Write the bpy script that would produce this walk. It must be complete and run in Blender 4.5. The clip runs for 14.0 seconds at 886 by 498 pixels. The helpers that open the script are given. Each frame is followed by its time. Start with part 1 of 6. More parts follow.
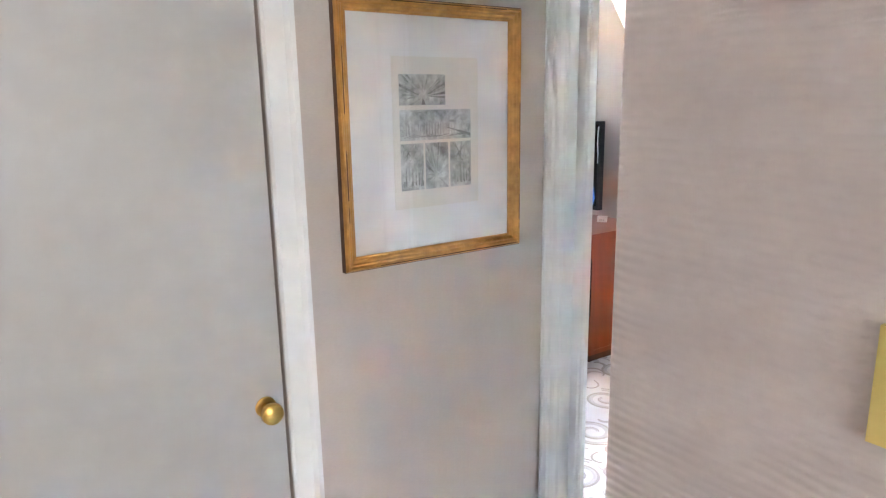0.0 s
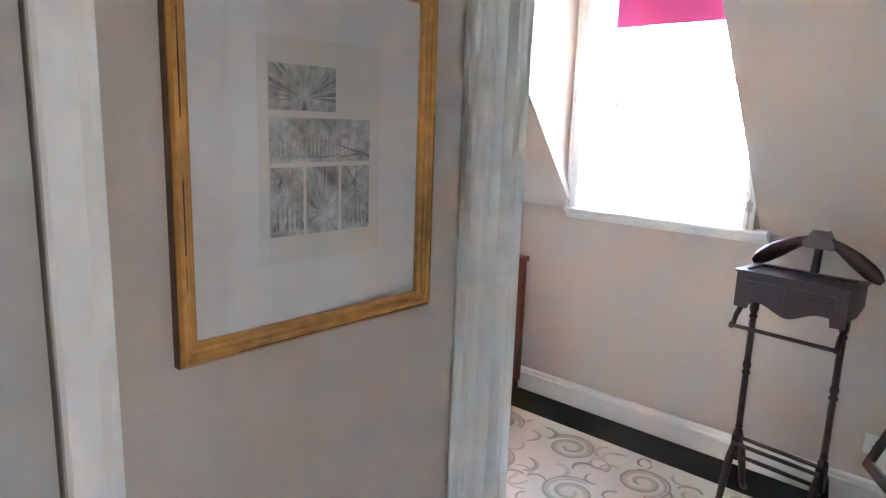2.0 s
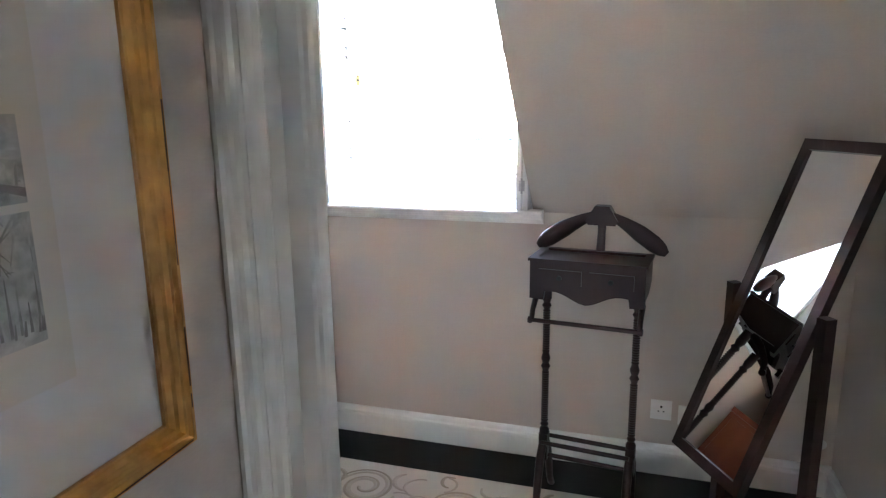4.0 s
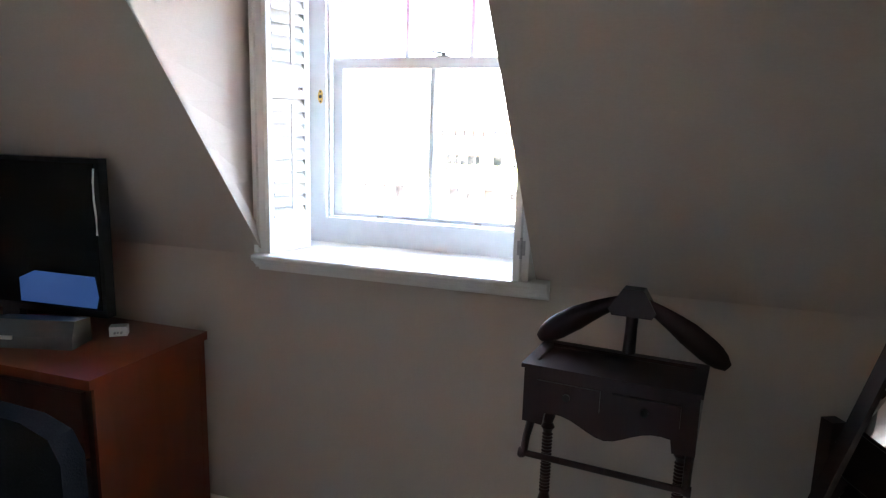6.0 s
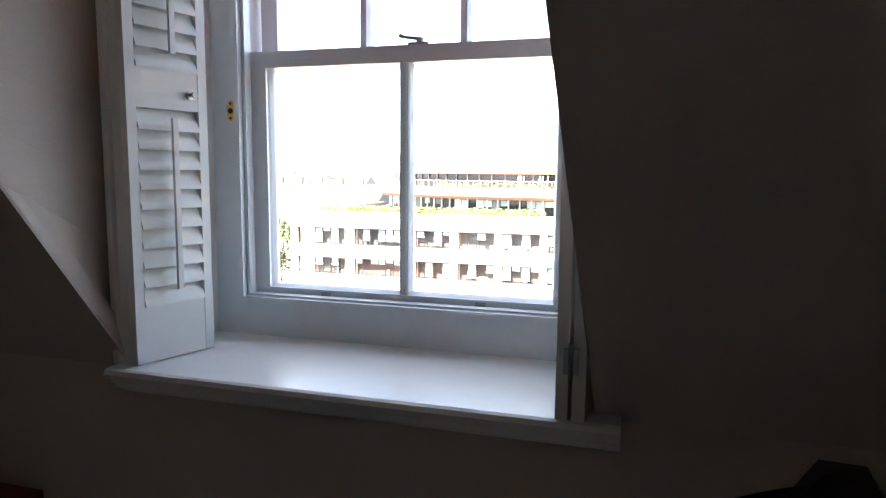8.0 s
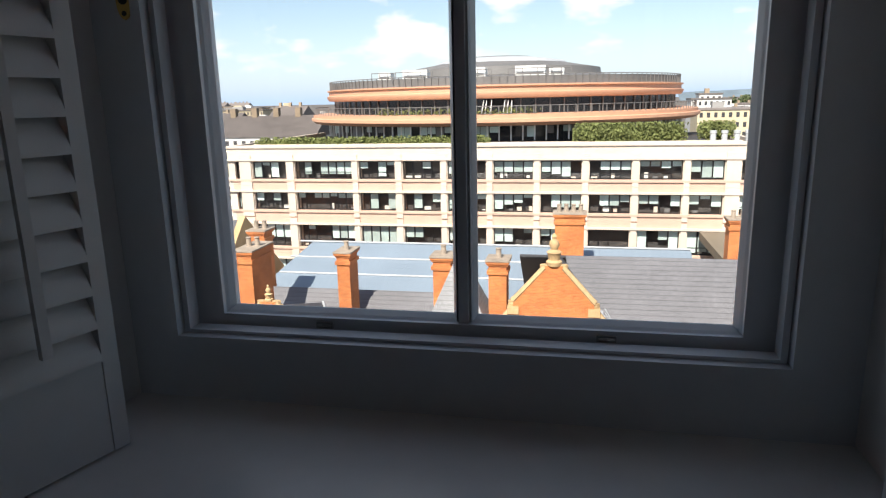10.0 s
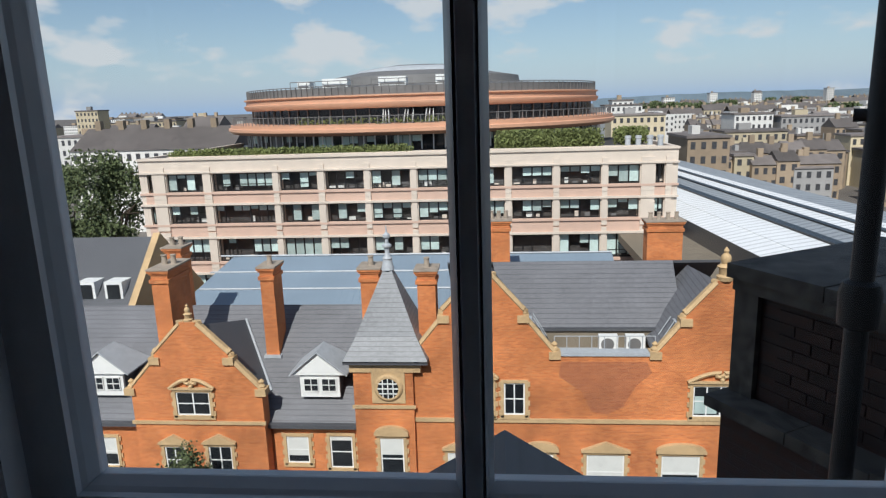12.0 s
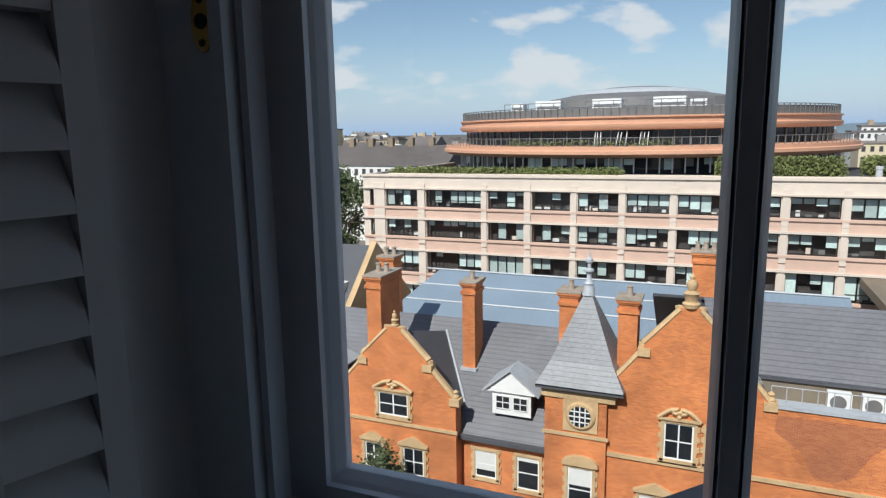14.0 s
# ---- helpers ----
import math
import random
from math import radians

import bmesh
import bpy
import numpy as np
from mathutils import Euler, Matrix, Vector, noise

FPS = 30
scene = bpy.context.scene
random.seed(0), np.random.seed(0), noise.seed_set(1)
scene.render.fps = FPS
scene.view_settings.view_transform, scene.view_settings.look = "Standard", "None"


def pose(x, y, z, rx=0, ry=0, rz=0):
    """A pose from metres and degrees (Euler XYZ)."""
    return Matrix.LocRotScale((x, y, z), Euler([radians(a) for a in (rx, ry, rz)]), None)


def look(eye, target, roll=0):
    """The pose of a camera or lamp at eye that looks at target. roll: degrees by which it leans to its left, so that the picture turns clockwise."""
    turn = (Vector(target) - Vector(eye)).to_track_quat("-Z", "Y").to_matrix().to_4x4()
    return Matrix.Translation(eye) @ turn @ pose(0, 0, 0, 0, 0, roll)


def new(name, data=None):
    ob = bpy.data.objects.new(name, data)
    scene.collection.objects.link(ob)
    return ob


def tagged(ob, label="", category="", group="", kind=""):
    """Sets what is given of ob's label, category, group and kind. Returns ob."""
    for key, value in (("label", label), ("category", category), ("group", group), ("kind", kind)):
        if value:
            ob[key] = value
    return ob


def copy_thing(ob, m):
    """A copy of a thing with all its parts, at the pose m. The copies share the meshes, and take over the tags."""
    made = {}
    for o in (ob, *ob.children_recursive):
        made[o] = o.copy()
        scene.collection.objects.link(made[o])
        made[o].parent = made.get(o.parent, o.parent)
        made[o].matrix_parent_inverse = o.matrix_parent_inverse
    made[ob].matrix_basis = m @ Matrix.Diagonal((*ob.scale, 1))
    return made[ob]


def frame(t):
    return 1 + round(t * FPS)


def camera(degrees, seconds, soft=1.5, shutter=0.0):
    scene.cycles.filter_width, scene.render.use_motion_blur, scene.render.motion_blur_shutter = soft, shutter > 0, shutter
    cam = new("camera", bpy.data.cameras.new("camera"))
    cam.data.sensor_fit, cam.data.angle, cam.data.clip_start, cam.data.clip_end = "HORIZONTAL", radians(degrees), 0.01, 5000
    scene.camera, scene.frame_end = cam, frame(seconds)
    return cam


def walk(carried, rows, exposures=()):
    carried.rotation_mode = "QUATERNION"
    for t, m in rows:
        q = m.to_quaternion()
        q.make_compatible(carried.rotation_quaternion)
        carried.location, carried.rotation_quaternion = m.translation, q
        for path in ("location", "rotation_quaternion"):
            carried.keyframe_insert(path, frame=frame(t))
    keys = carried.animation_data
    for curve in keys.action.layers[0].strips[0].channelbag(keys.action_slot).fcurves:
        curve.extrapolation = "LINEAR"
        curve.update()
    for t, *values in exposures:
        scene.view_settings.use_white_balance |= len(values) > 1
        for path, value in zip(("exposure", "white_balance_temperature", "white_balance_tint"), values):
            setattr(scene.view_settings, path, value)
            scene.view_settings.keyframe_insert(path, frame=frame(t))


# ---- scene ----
cam = camera(68.2, 14.0, 1.25)
PATH = [
    (0, (1.876, -3.416, 1.606), (0.263, -2.317, 1.17), -1.0),
    (0.5, (1.746, -3.364, 1.583), (0.249, -2.097, 1.195), -1.0),
    (1, (1.629, -3.294, 1.593), (0.172, -1.982, 1.198), -0.1),
    (1.5, (1.509, -3.23, 1.598), (0.044, -1.917, 1.239), 0.7),
    (2, (1.377, -3.178, 1.592), (0.07, -1.713, 1.208), 2.0),
    (2.5, (1.219, -3.117, 1.587), (0.242, -1.416, 1.197), 0.6),
    (3, (1.104, -3.055, 1.578), (0.339, -1.252, 1.17), -0.4),
    (5.3, (0.845, -2.284, 1.629), (0.307, -0.405, 1.203), -0.8),
    (5.5, (0.847, -2.222, 1.633), (0.282, -0.347, 1.227), -1.1),
    (6, (0.845, -1.997, 1.61), (0.217, -0.133, 1.248), 1.6),
    (6.5, (0.792, -1.765, 1.564), (0.198, 0.108, 1.189), 1.3),
    (7, (0.693, -1.512, 1.599), (0.215, 0.398, 1.253), -0.5),
    (7.5, (0.619, -1.336, 1.614), (0.07, 0.565, 1.325), -0.2),
    (7.7, (0.592, -1.262, 1.569), (0.015, 0.64, 1.343), 0.6),
    (9.8, (0.181, -0.562, 1.589), (-0.215, 1.351, 1.159), -1.3),
    (10, (0.152, -0.521, 1.581), (-0.248, 1.399, 1.13), -1.3),
    (10.4, (0.08, -0.413, 1.602), (-0.197, 1.522, 1.176), -1.4),
    (10.5, (0.064, -0.408, 1.613), (-0.168, 1.536, 1.207), -1.5),
    (11, (0.005, -0.311, 1.607), (-0.09, 1.638, 1.168), -1.3),
    (11.5, (0.016, -0.223, 1.611), (-0.114, 1.727, 1.186), -1.1),
    (12, (0.025, -0.174, 1.614), (-0.149, 1.771, 1.183), -1.8),
    (12.5, (0.016, -0.155, 1.613), (-0.187, 1.79, 1.195), -0.9),
    (13, (0.011, -0.168, 1.622), (-0.339, 1.763, 1.237), -1.5),
    (13.5, (0.003, -0.176, 1.628), (-0.53, 1.72, 1.284), -1.3),
    (14, (-0.019, -0.176, 1.62), (-0.785, 1.638, 1.267), -1.0),
]
EXPOSURES = [(0.0, 9.2, 6500, 10), (0.5, 9.05, 6500, 10), (1.1, 8.7, 6500, 10), (1.6, 8.45, 6500, 10), (2.0, 8.35, 6500, 10), (2.5, 8.25, 6500, 10), (3.2, 8.15, 6500, 10), (5.3, 6.85, 6700, 10), (6.2, 6.05, 6800, 10), (7.0, 5.25, 6850, 10), (7.7, 4.35, 6900, 10), (9.8, 1.0, 6900, 10), (10.5, 0.25, 6500, 10), (11.0, -0.02, 6150, 7), (13.3, -0.12, 6150, 7), (14.0, 0.08, 6150, 7)]
walk(cam, [(t, look(eye, target, roll)) for t, eye, target, roll in PATH], EXPOSURES)

# ---- world, sun, exposure ----
world = bpy.data.worlds.new("world")
scene.world = world
world.use_nodes = True
wn, wl = world.node_tree.nodes, world.node_tree.links
wn.clear()
w_out = wn.new("ShaderNodeOutputWorld")
w_bg = wn.new("ShaderNodeBackground")
w_bg.inputs["Strength"].default_value = 0.09
sky = wn.new("ShaderNodeTexSky")
sky.sky_type = "NISHITA"
sky.sun_disc = False
SUN_EL, SUN_AZ = 46.0, 190.0      # azimuth clockwise from +y
sky.sun_elevation, sky.sun_rotation = radians(SUN_EL), radians(SUN_AZ)
sky.altitude, sky.air_density, sky.dust_density, sky.ozone_density = 50, 1.0, 0.2, 1.6
w_co = wn.new("ShaderNodeTexCoord")
w_map = wn.new("ShaderNodeMapping")
w_map.inputs["Location"].default_value = (0.35, 0.2, 0.0)
w_map.inputs["Scale"].default_value = (1.0, 1.0, 2.4)
w_no = wn.new("ShaderNodeTexNoise")
w_no.inputs["Scale"].default_value, w_no.inputs["Detail"].default_value, w_no.inputs["Roughness"].default_value = 7.5, 9.0, 0.52
w_ra = wn.new("ShaderNodeValToRGB")
w_ra.color_ramp.elements[0].position, w_ra.color_ramp.elements[1].position = 0.53, 0.62
w_ra.color_ramp.elements[0].color, w_ra.color_ramp.elements[1].color = (0, 0, 0, 1), (0.85, 0.85, 0.85, 1)
w_mix = wn.new("ShaderNodeMixRGB")
w_mix.inputs["Color2"].default_value = (8.0, 8.1, 8.2, 1)
wl.new(w_co.outputs["Generated"], w_map.inputs["Vector"])
wl.new(w_map.outputs["Vector"], w_no.inputs["Vector"])
wl.new(w_no.outputs["Fac"], w_ra.inputs["Fac"])
wl.new(w_ra.outputs["Color"], w_mix.inputs["Fac"])
w_sep, w_inv, w_pow, w_hz = wn.new("ShaderNodeSeparateXYZ"), wn.new("ShaderNodeMath"), wn.new("ShaderNodeMath"), wn.new("ShaderNodeMixRGB")
w_inv.operation, w_pow.operation = "SUBTRACT", "POWER"
w_inv.use_clamp = True
w_inv.inputs[0].default_value, w_pow.inputs[1].default_value = 1.0, 14.0
w_hz.inputs["Color2"].default_value = (4.3, 5.8, 8.0, 1)          # haze towards the horizon
wl.new(w_co.outputs["Generated"], w_sep.inputs[0])
wl.new(w_sep.outputs["Z"], w_inv.inputs[1])
wl.new(w_inv.outputs[0], w_pow.inputs[0])
wl.new(w_pow.outputs[0], w_hz.inputs["Fac"])
wl.new(sky.outputs["Color"], w_hz.inputs["Color1"])
wl.new(w_hz.outputs["Color"], w_mix.inputs["Color1"])
wl.new(w_mix.outputs["Color"], w_bg.inputs["Color"])
wl.new(w_bg.outputs["Background"], w_out.inputs["Surface"])

sun_data = bpy.data.lights.new("sun", "SUN")
sun_data.energy, sun_data.angle, sun_data.color = 5.0, radians(0.53), (1.0, 0.955, 0.89)
sun = new("sun", sun_data)
_az, _el = radians(SUN_AZ), radians(SUN_EL)
sun_dir = Vector((math.sin(_az) * math.cos(_el), math.cos(_az) * math.cos(_el), math.sin(_el)))
sun.matrix_world = look(sun_dir * 60, (0, 0, 0))


# ---- materials ----
def mat(name, color, rough=0.6, metal=0.0, grain=30.0, vary=0.12, bump=0.15, stain=1.5, spec=0.5, stretch=(1, 1, 1), dist=0.002, island=0.0, coat=0.0):
    """A paint, wood, stone or metal: base colour with fine grain and large stains, and a little relief."""
    m = bpy.data.materials.new(name)
    m.use_nodes = True
    n, l = m.node_tree.nodes, m.node_tree.links
    b = n["Principled BSDF"]
    b.inputs["Roughness"].default_value, b.inputs["Metallic"].default_value = rough, metal
    b.inputs["Specular IOR Level"].default_value = spec
    b.inputs["Coat Weight"].default_value = coat
    co, mp = n.new("ShaderNodeTexCoord"), n.new("ShaderNodeMapping")
    mp.inputs["Scale"].default_value = stretch
    l.new(co.outputs["Object"], mp.inputs["Vector"])
    g, s = n.new("ShaderNodeTexNoise"), n.new("ShaderNodeTexNoise")
    g.inputs["Scale"].default_value, g.inputs["Detail"].default_value = grain, 6
    s.inputs["Scale"].default_value, s.inputs["Detail"].default_value = stain, 4
    l.new(mp.outputs["Vector"], g.inputs["Vector"])
    l.new(co.outputs["Object"], s.inputs["Vector"])
    add = n.new("ShaderNodeMath")
    add.operation = "ADD"
    l.new(g.outputs["Fac"], add.inputs[0])
    l.new(s.outputs["Fac"], add.inputs[1])
    r = n.new("ShaderNodeMapRange")
    r.inputs["From Min"].default_value, r.inputs["From Max"].default_value = 0.6, 1.4
    r.inputs["To Min"].default_value, r.inputs["To Max"].default_value = 1 - vary, 1 + vary
    l.new(add.outputs[0], r.inputs["Value"])
    last = r.outputs["Result"]
    if island:
        oi = n.new("ShaderNodeObjectInfo")
        ir = n.new("ShaderNodeMapRange")
        ir.inputs["To Min"].default_value, ir.inputs["To Max"].default_value = 1 - island, 1 + island
        l.new(oi.outputs["Random"], ir.inputs["Value"])
        mul = n.new("ShaderNodeMath")
        mul.operation = "MULTIPLY"
        l.new(last, mul.inputs[0])
        l.new(ir.outputs["Result"], mul.inputs[1])
        last = mul.outputs[0]
    sc = n.new("ShaderNodeVectorMath")
    sc.operation = "SCALE"
    sc.inputs[0].default_value = color
    l.new(last, sc.inputs["Scale"])
    l.new(sc.outputs["Vector"], b.inputs["Base Color"])
    if bump:
        bp = n.new("ShaderNodeBump")
        bp.inputs["Strength"].default_value, bp.inputs["Distance"].default_value = bump, dist
        l.new(g.outputs["Fac"], bp.inputs["Height"])
        l.new(bp.outputs["Normal"], b.inputs["Normal"])
    return m


def brick_mat(name, c1, c2, mortar, w=0.225, h=0.075, vary=0.2, rough=0.85):
    """Brickwork in true size on walls that face along y (u = x, v = z) or along x."""
    m = bpy.data.materials.new(name)
    m.use_nodes = True
    n, l = m.node_tree.nodes, m.node_tree.links
    b = n["Principled BSDF"]
    b.inputs["Roughness"].default_value = rough
    co, sp, cb = n.new("ShaderNodeTexCoord"), n.new("ShaderNodeSeparateXYZ"), n.new("ShaderNodeCombineXYZ")
    ad = n.new("ShaderNodeMath")
    ad.operation = "ADD"
    l.new(co.outputs["Object"], sp.inputs[0])
    l.new(sp.outputs["X"], ad.inputs[0])
    l.new(sp.outputs["Y"], ad.inputs[1])
    l.new(ad.outputs[0], cb.inputs["X"])
    l.new(sp.outputs["Z"], cb.inputs["Y"])
    br = n.new("ShaderNodeTexBrick")
    br.inputs["Scale"].default_value = 1.0
    br.inputs["Brick Width"].default_value, br.inputs["Row Height"].default_value, br.inputs["Mortar Size"].default_value = w, h, 0.008
    br.inputs["Color1"].default_value, br.inputs["Color2"].default_value, br.inputs["Mortar"].default_value = (*c1, 1), (*c2, 1), (*mortar, 1)
    l.new(cb.outputs[0], br.inputs["Vector"])
    s = n.new("ShaderNodeTexNoise")
    s.inputs["Scale"].default_value, s.inputs["Detail"].default_value = 0.45, 8
    l.new(co.outputs["Object"], s.inputs["Vector"])
    r = n.new("ShaderNodeMapRange")
    r.inputs["From Min"].default_value, r.inputs["From Max"].default_value = 0.3, 0.7
    r.inputs["To Min"].default_value, r.inputs["To Max"].default_value = 1 - vary, 1 + vary
    l.new(s.outputs["Fac"], r.inputs["Value"])
    sc = n.new("ShaderNodeVectorMath")
    sc.operation = "SCALE"
    l.new(br.outputs["Color"], sc.inputs[0])
    l.new(r.outputs["Result"], sc.inputs["Scale"])
    bl, bm_, mx = n.new("ShaderNodeTexNoise"), n.new("ShaderNodeMapRange"), n.new("ShaderNodeMixRGB")
    bl.inputs["Scale"].default_value, bl.inputs["Detail"].default_value, bl.inputs["Roughness"].default_value = 1.3, 10, 0.75
    l.new(co.outputs["Object"], bl.inputs["Vector"])
    bm_.inputs["From Min"].default_value, bm_.inputs["From Max"].default_value = 0.54, 0.76
    bm_.inputs["To Min"].default_value, bm_.inputs["To Max"].default_value = 0.0, 0.42
    l.new(bl.outputs["Fac"], bm_.inputs["Value"])
    l.new(bm_.outputs["Result"], mx.inputs["Fac"])
    l.new(sc.outputs["Vector"], mx.inputs["Color1"])
    mx.inputs["Color2"].default_value = (*[min(0.75, v * 1.5) for v in mortar], 1)
    l.new(mx.outputs["Color"], b.inputs["Base Color"])
    bp = n.new("ShaderNodeBump")
    bp.inputs["Strength"].default_value, bp.inputs["Distance"].default_value = 0.5, 0.01
    bp.invert = True
    l.new(br.outputs["Fac"], bp.inputs["Height"])
    l.new(bp.outputs["Normal"], b.inputs["Normal"])
    return m


def rows_mat(name, color, pitch, axis="Z", rough=0.6, dark=0.6, vary=0.15, width=0.12, metal=0.0, grain=6.0):
    """Slate courses, standing seams or boards: thin dark lines every `pitch` metres along one axis."""
    m = mat(name, color, rough, metal, grain, vary, 0.2, 0.35)
    n, l = m.node_tree.nodes, m.node_tree.links
    b = n["Principled BSDF"]
    src = b.inputs["Base Color"].links[0].from_socket
    co, sp = n.new("ShaderNodeTexCoord"), n.new("ShaderNodeSeparateXYZ")
    l.new(co.outputs["Object"], sp.inputs[0])
    md = n.new("ShaderNodeMath")
    md.operation = "FLOORED_MODULO"
    md.inputs[1].default_value = pitch
    l.new(sp.outputs[axis], md.inputs[0])
    lt = n.new("ShaderNodeMath")
    lt.operation = "LESS_THAN"
    lt.inputs[1].default_value = pitch * width
    l.new(md.outputs[0], lt.inputs[0])
    r = n.new("ShaderNodeMapRange")
    r.inputs["To Min"].default_value, r.inputs["To Max"].default_value = 1.0, dark
    l.new(lt.outputs[0], r.inputs["Value"])
    sc = n.new("ShaderNodeVectorMath")
    sc.operation = "SCALE"
    l.new(src, sc.inputs[0])
    l.new(r.outputs["Result"], sc.inputs["Scale"])
    l.new(sc.outputs["Vector"], b.inputs["Base Color"])
    return m


def glass_mat(name, tint=(1, 1, 1), gloss=0.03):
    """A thin clear pane: mostly see-through, with a Fresnel gloss."""
    m = bpy.data.materials.new(name)
    m.use_nodes = True
    n, l = m.node_tree.nodes, m.node_tree.links
    n.clear()
    o, mx = n.new("ShaderNodeOutputMaterial"), n.new("ShaderNodeMixShader")
    t, g, f = n.new("ShaderNodeBsdfTransparent"), n.new("ShaderNodeBsdfGlossy"), n.new("ShaderNodeLayerWeight")
    pw, ma = n.new("ShaderNodeMath"), n.new("ShaderNodeMath")
    pw.operation, ma.operation = "POWER", "MULTIPLY_ADD"
    pw.inputs[1].default_value, ma.inputs[1].default_value, ma.inputs[2].default_value = 4.0, 0.75, gloss
    f.inputs["Blend"].default_value = 0.5
    t.inputs["Color"].default_value = (*tint, 1)
    g.inputs["Roughness"].default_value = 0.01
    l.new(f.outputs["Facing"], pw.inputs[0])
    l.new(pw.outputs[0], ma.inputs[0])
    l.new(ma.outputs[0], mx.inputs[0])
    l.new(t.outputs[0], mx.inputs[1])
    l.new(g.outputs[0], mx.inputs[2])
    l.new(mx.outputs[0], o.inputs["Surface"])
    return m


def ripple_mat(name, color):
    """Silk-like wallpaper: fine level ripples, about a centimetre apart, that swell and fade in patches."""
    m = mat(name, color, 0.6, grain=60, vary=0.05, bump=0.0, stain=1.2)
    n, l = m.node_tree.nodes, m.node_tree.links
    co, wv, pn, mu, bp = n.new("ShaderNodeTexCoord"), n.new("ShaderNodeTexWave"), n.new("ShaderNodeTexNoise"), n.new("ShaderNodeMath"), n.new("ShaderNodeBump")
    wv.wave_type, wv.bands_direction = "BANDS", "Z"
    wv.inputs["Scale"].default_value, wv.inputs["Distortion"].default_value = 30.0, 5.0
    wv.inputs["Detail"].default_value, wv.inputs["Detail Scale"].default_value = 2.0, 0.25
    pn.inputs["Scale"].default_value, pn.inputs["Detail"].default_value = 5.0, 3.0
    mu.operation = "MULTIPLY"
    l.new(co.outputs["Object"], wv.inputs["Vector"])
    l.new(co.outputs["Object"], pn.inputs["Vector"])
    l.new(wv.outputs["Fac"], mu.inputs[0])
    l.new(pn.outputs["Fac"], mu.inputs[1])
    bp.inputs["Strength"].default_value, bp.inputs["Distance"].default_value = 0.9, 0.0022
    l.new(mu.outputs[0], bp.inputs["Height"])
    l.new(bp.outputs["Normal"], n["Principled BSDF"].inputs["Normal"])
    return m


M_WALL = mat("beige_wallpaper", (0.54, 0.475, 0.422), 0.85, grain=90, vary=0.05, bump=0.12, stain=0.9, stretch=(1, 1, 3))
M_RIPPLE = ripple_mat("rippled_wallpaper", (0.56, 0.505, 0.495))
M_CEIL = mat("ceiling_paint", (0.62, 0.59, 0.54), 0.9, grain=40, vary=0.04)
M_WHITE = mat("white_gloss_paint", (0.80, 0.80, 0.78), 0.32, grain=25, vary=0.04, bump=0.06, stain=2.5)
M_DOOR = mat("door_paint", (0.46, 0.45, 0.435), 0.42, grain=18, vary=0.04, bump=0.08, stain=1.5)
M_SASH = mat("sash_paint", (0.70, 0.73, 0.76), 0.35, grain=22, vary=0.05, bump=0.08, stain=3)
M_GILT = mat("gilt_wood", (0.58, 0.29, 0.075), 0.4, 0.25, grain=35, vary=0.35, bump=0.3, stain=6, stretch=(1, 1, 1))
M_RUB = mat("rubbed_dark_wood", (0.10, 0.045, 0.02), 0.5, grain=40, vary=0.3)
M_MAT = mat("mount_board", (0.80, 0.79, 0.78), 0.9, grain=60, vary=0.02, bump=0.05)
M_PAGE = mat("old_paper", (0.75, 0.72, 0.66), 0.9, grain=50, vary=0.05, stain=8)
M_INK = mat("engraving_ink", (0.35, 0.365, 0.36), 0.9, grain=55, vary=0.75, bump=0.0, stain=14)
M_INK2 = mat("engraving_pale", (0.46, 0.48, 0.47), 0.9, grain=75, vary=0.55, bump=0.0, stain=18)
M_DARKINK = mat("engraving_dark", (0.22, 0.225, 0.23), 0.9, grain=60, vary=0.5, bump=0.0, stain=10)
M_BRASS = mat("worn_brass", (0.62, 0.40, 0.12), 0.3, 1.0, grain=40, vary=0.2)
M_BRASSP = mat("bright_brass", (0.80, 0.62, 0.22), 0.28, 0.8, grain=30, vary=0.08)
M_CARPET = mat("cream_carpet", (0.56, 0.53, 0.48), 0.95, grain=260, vary=0.12, bump=0.6, stain=3, dist=0.004)
M_SCROLL = mat("grey_scroll_pile", (0.36, 0.325, 0.28), 0.95, grain=260, vary=0.18, bump=0.6, stain=9, dist=0.004)
M_SCROLL2 = mat("taupe_scroll_pile", (0.44, 0.41, 0.36), 0.95, grain=260, vary=0.15, bump=0.6, stain=9, dist=0.004)
M_BLACKFLOOR = mat("black_stained_boards", (0.007, 0.006, 0.006), 0.5, spec=0.25, grain=12, vary=0.3, bump=0.15, stretch=(1, 12, 1))
M_MAHOG = mat("dark_mahogany", (0.026, 0.010, 0.0095), 0.36, grain=14, vary=0.35, bump=0.06, stain=4, stretch=(1, 1, 0.2), coat=0.08, spec=0.35)
M_CHERRY = mat("cherry_wood", (0.19, 0.037, 0.013), 0.3, grain=16, vary=0.25, bump=0.05, stain=2, stretch=(1, 1, 0.15), coat=0.2)
# Same cherry wood, darkened to carry the shade on the chest's front.
M_CHERRYD = mat("cherry_wood_shaded", (0.06, 0.014, 0.008), 0.32, grain=16, vary=0.25, bump=0.05)
M_PLASTIC = mat("black_plastic", (0.012, 0.012, 0.013), 0.35, grain=60, vary=0.1, bump=0.05)
M_SCREEN = mat("tv_screen", (0.004, 0.005, 0.006), 0.06, grain=3, vary=0.05, bump=0.0)
M_BANNER = mat("emissive_blue_patch", (0.05, 0.09, 0.2), 0.3, grain=3, vary=0.1, bump=0.0)
_b = M_BANNER.node_tree.nodes["Principled BSDF"]
_b.inputs["Emission Color"].default_value, _b.inputs["Emission Strength"].default_value = (0.10, 0.30, 1.0, 1), 0.0022
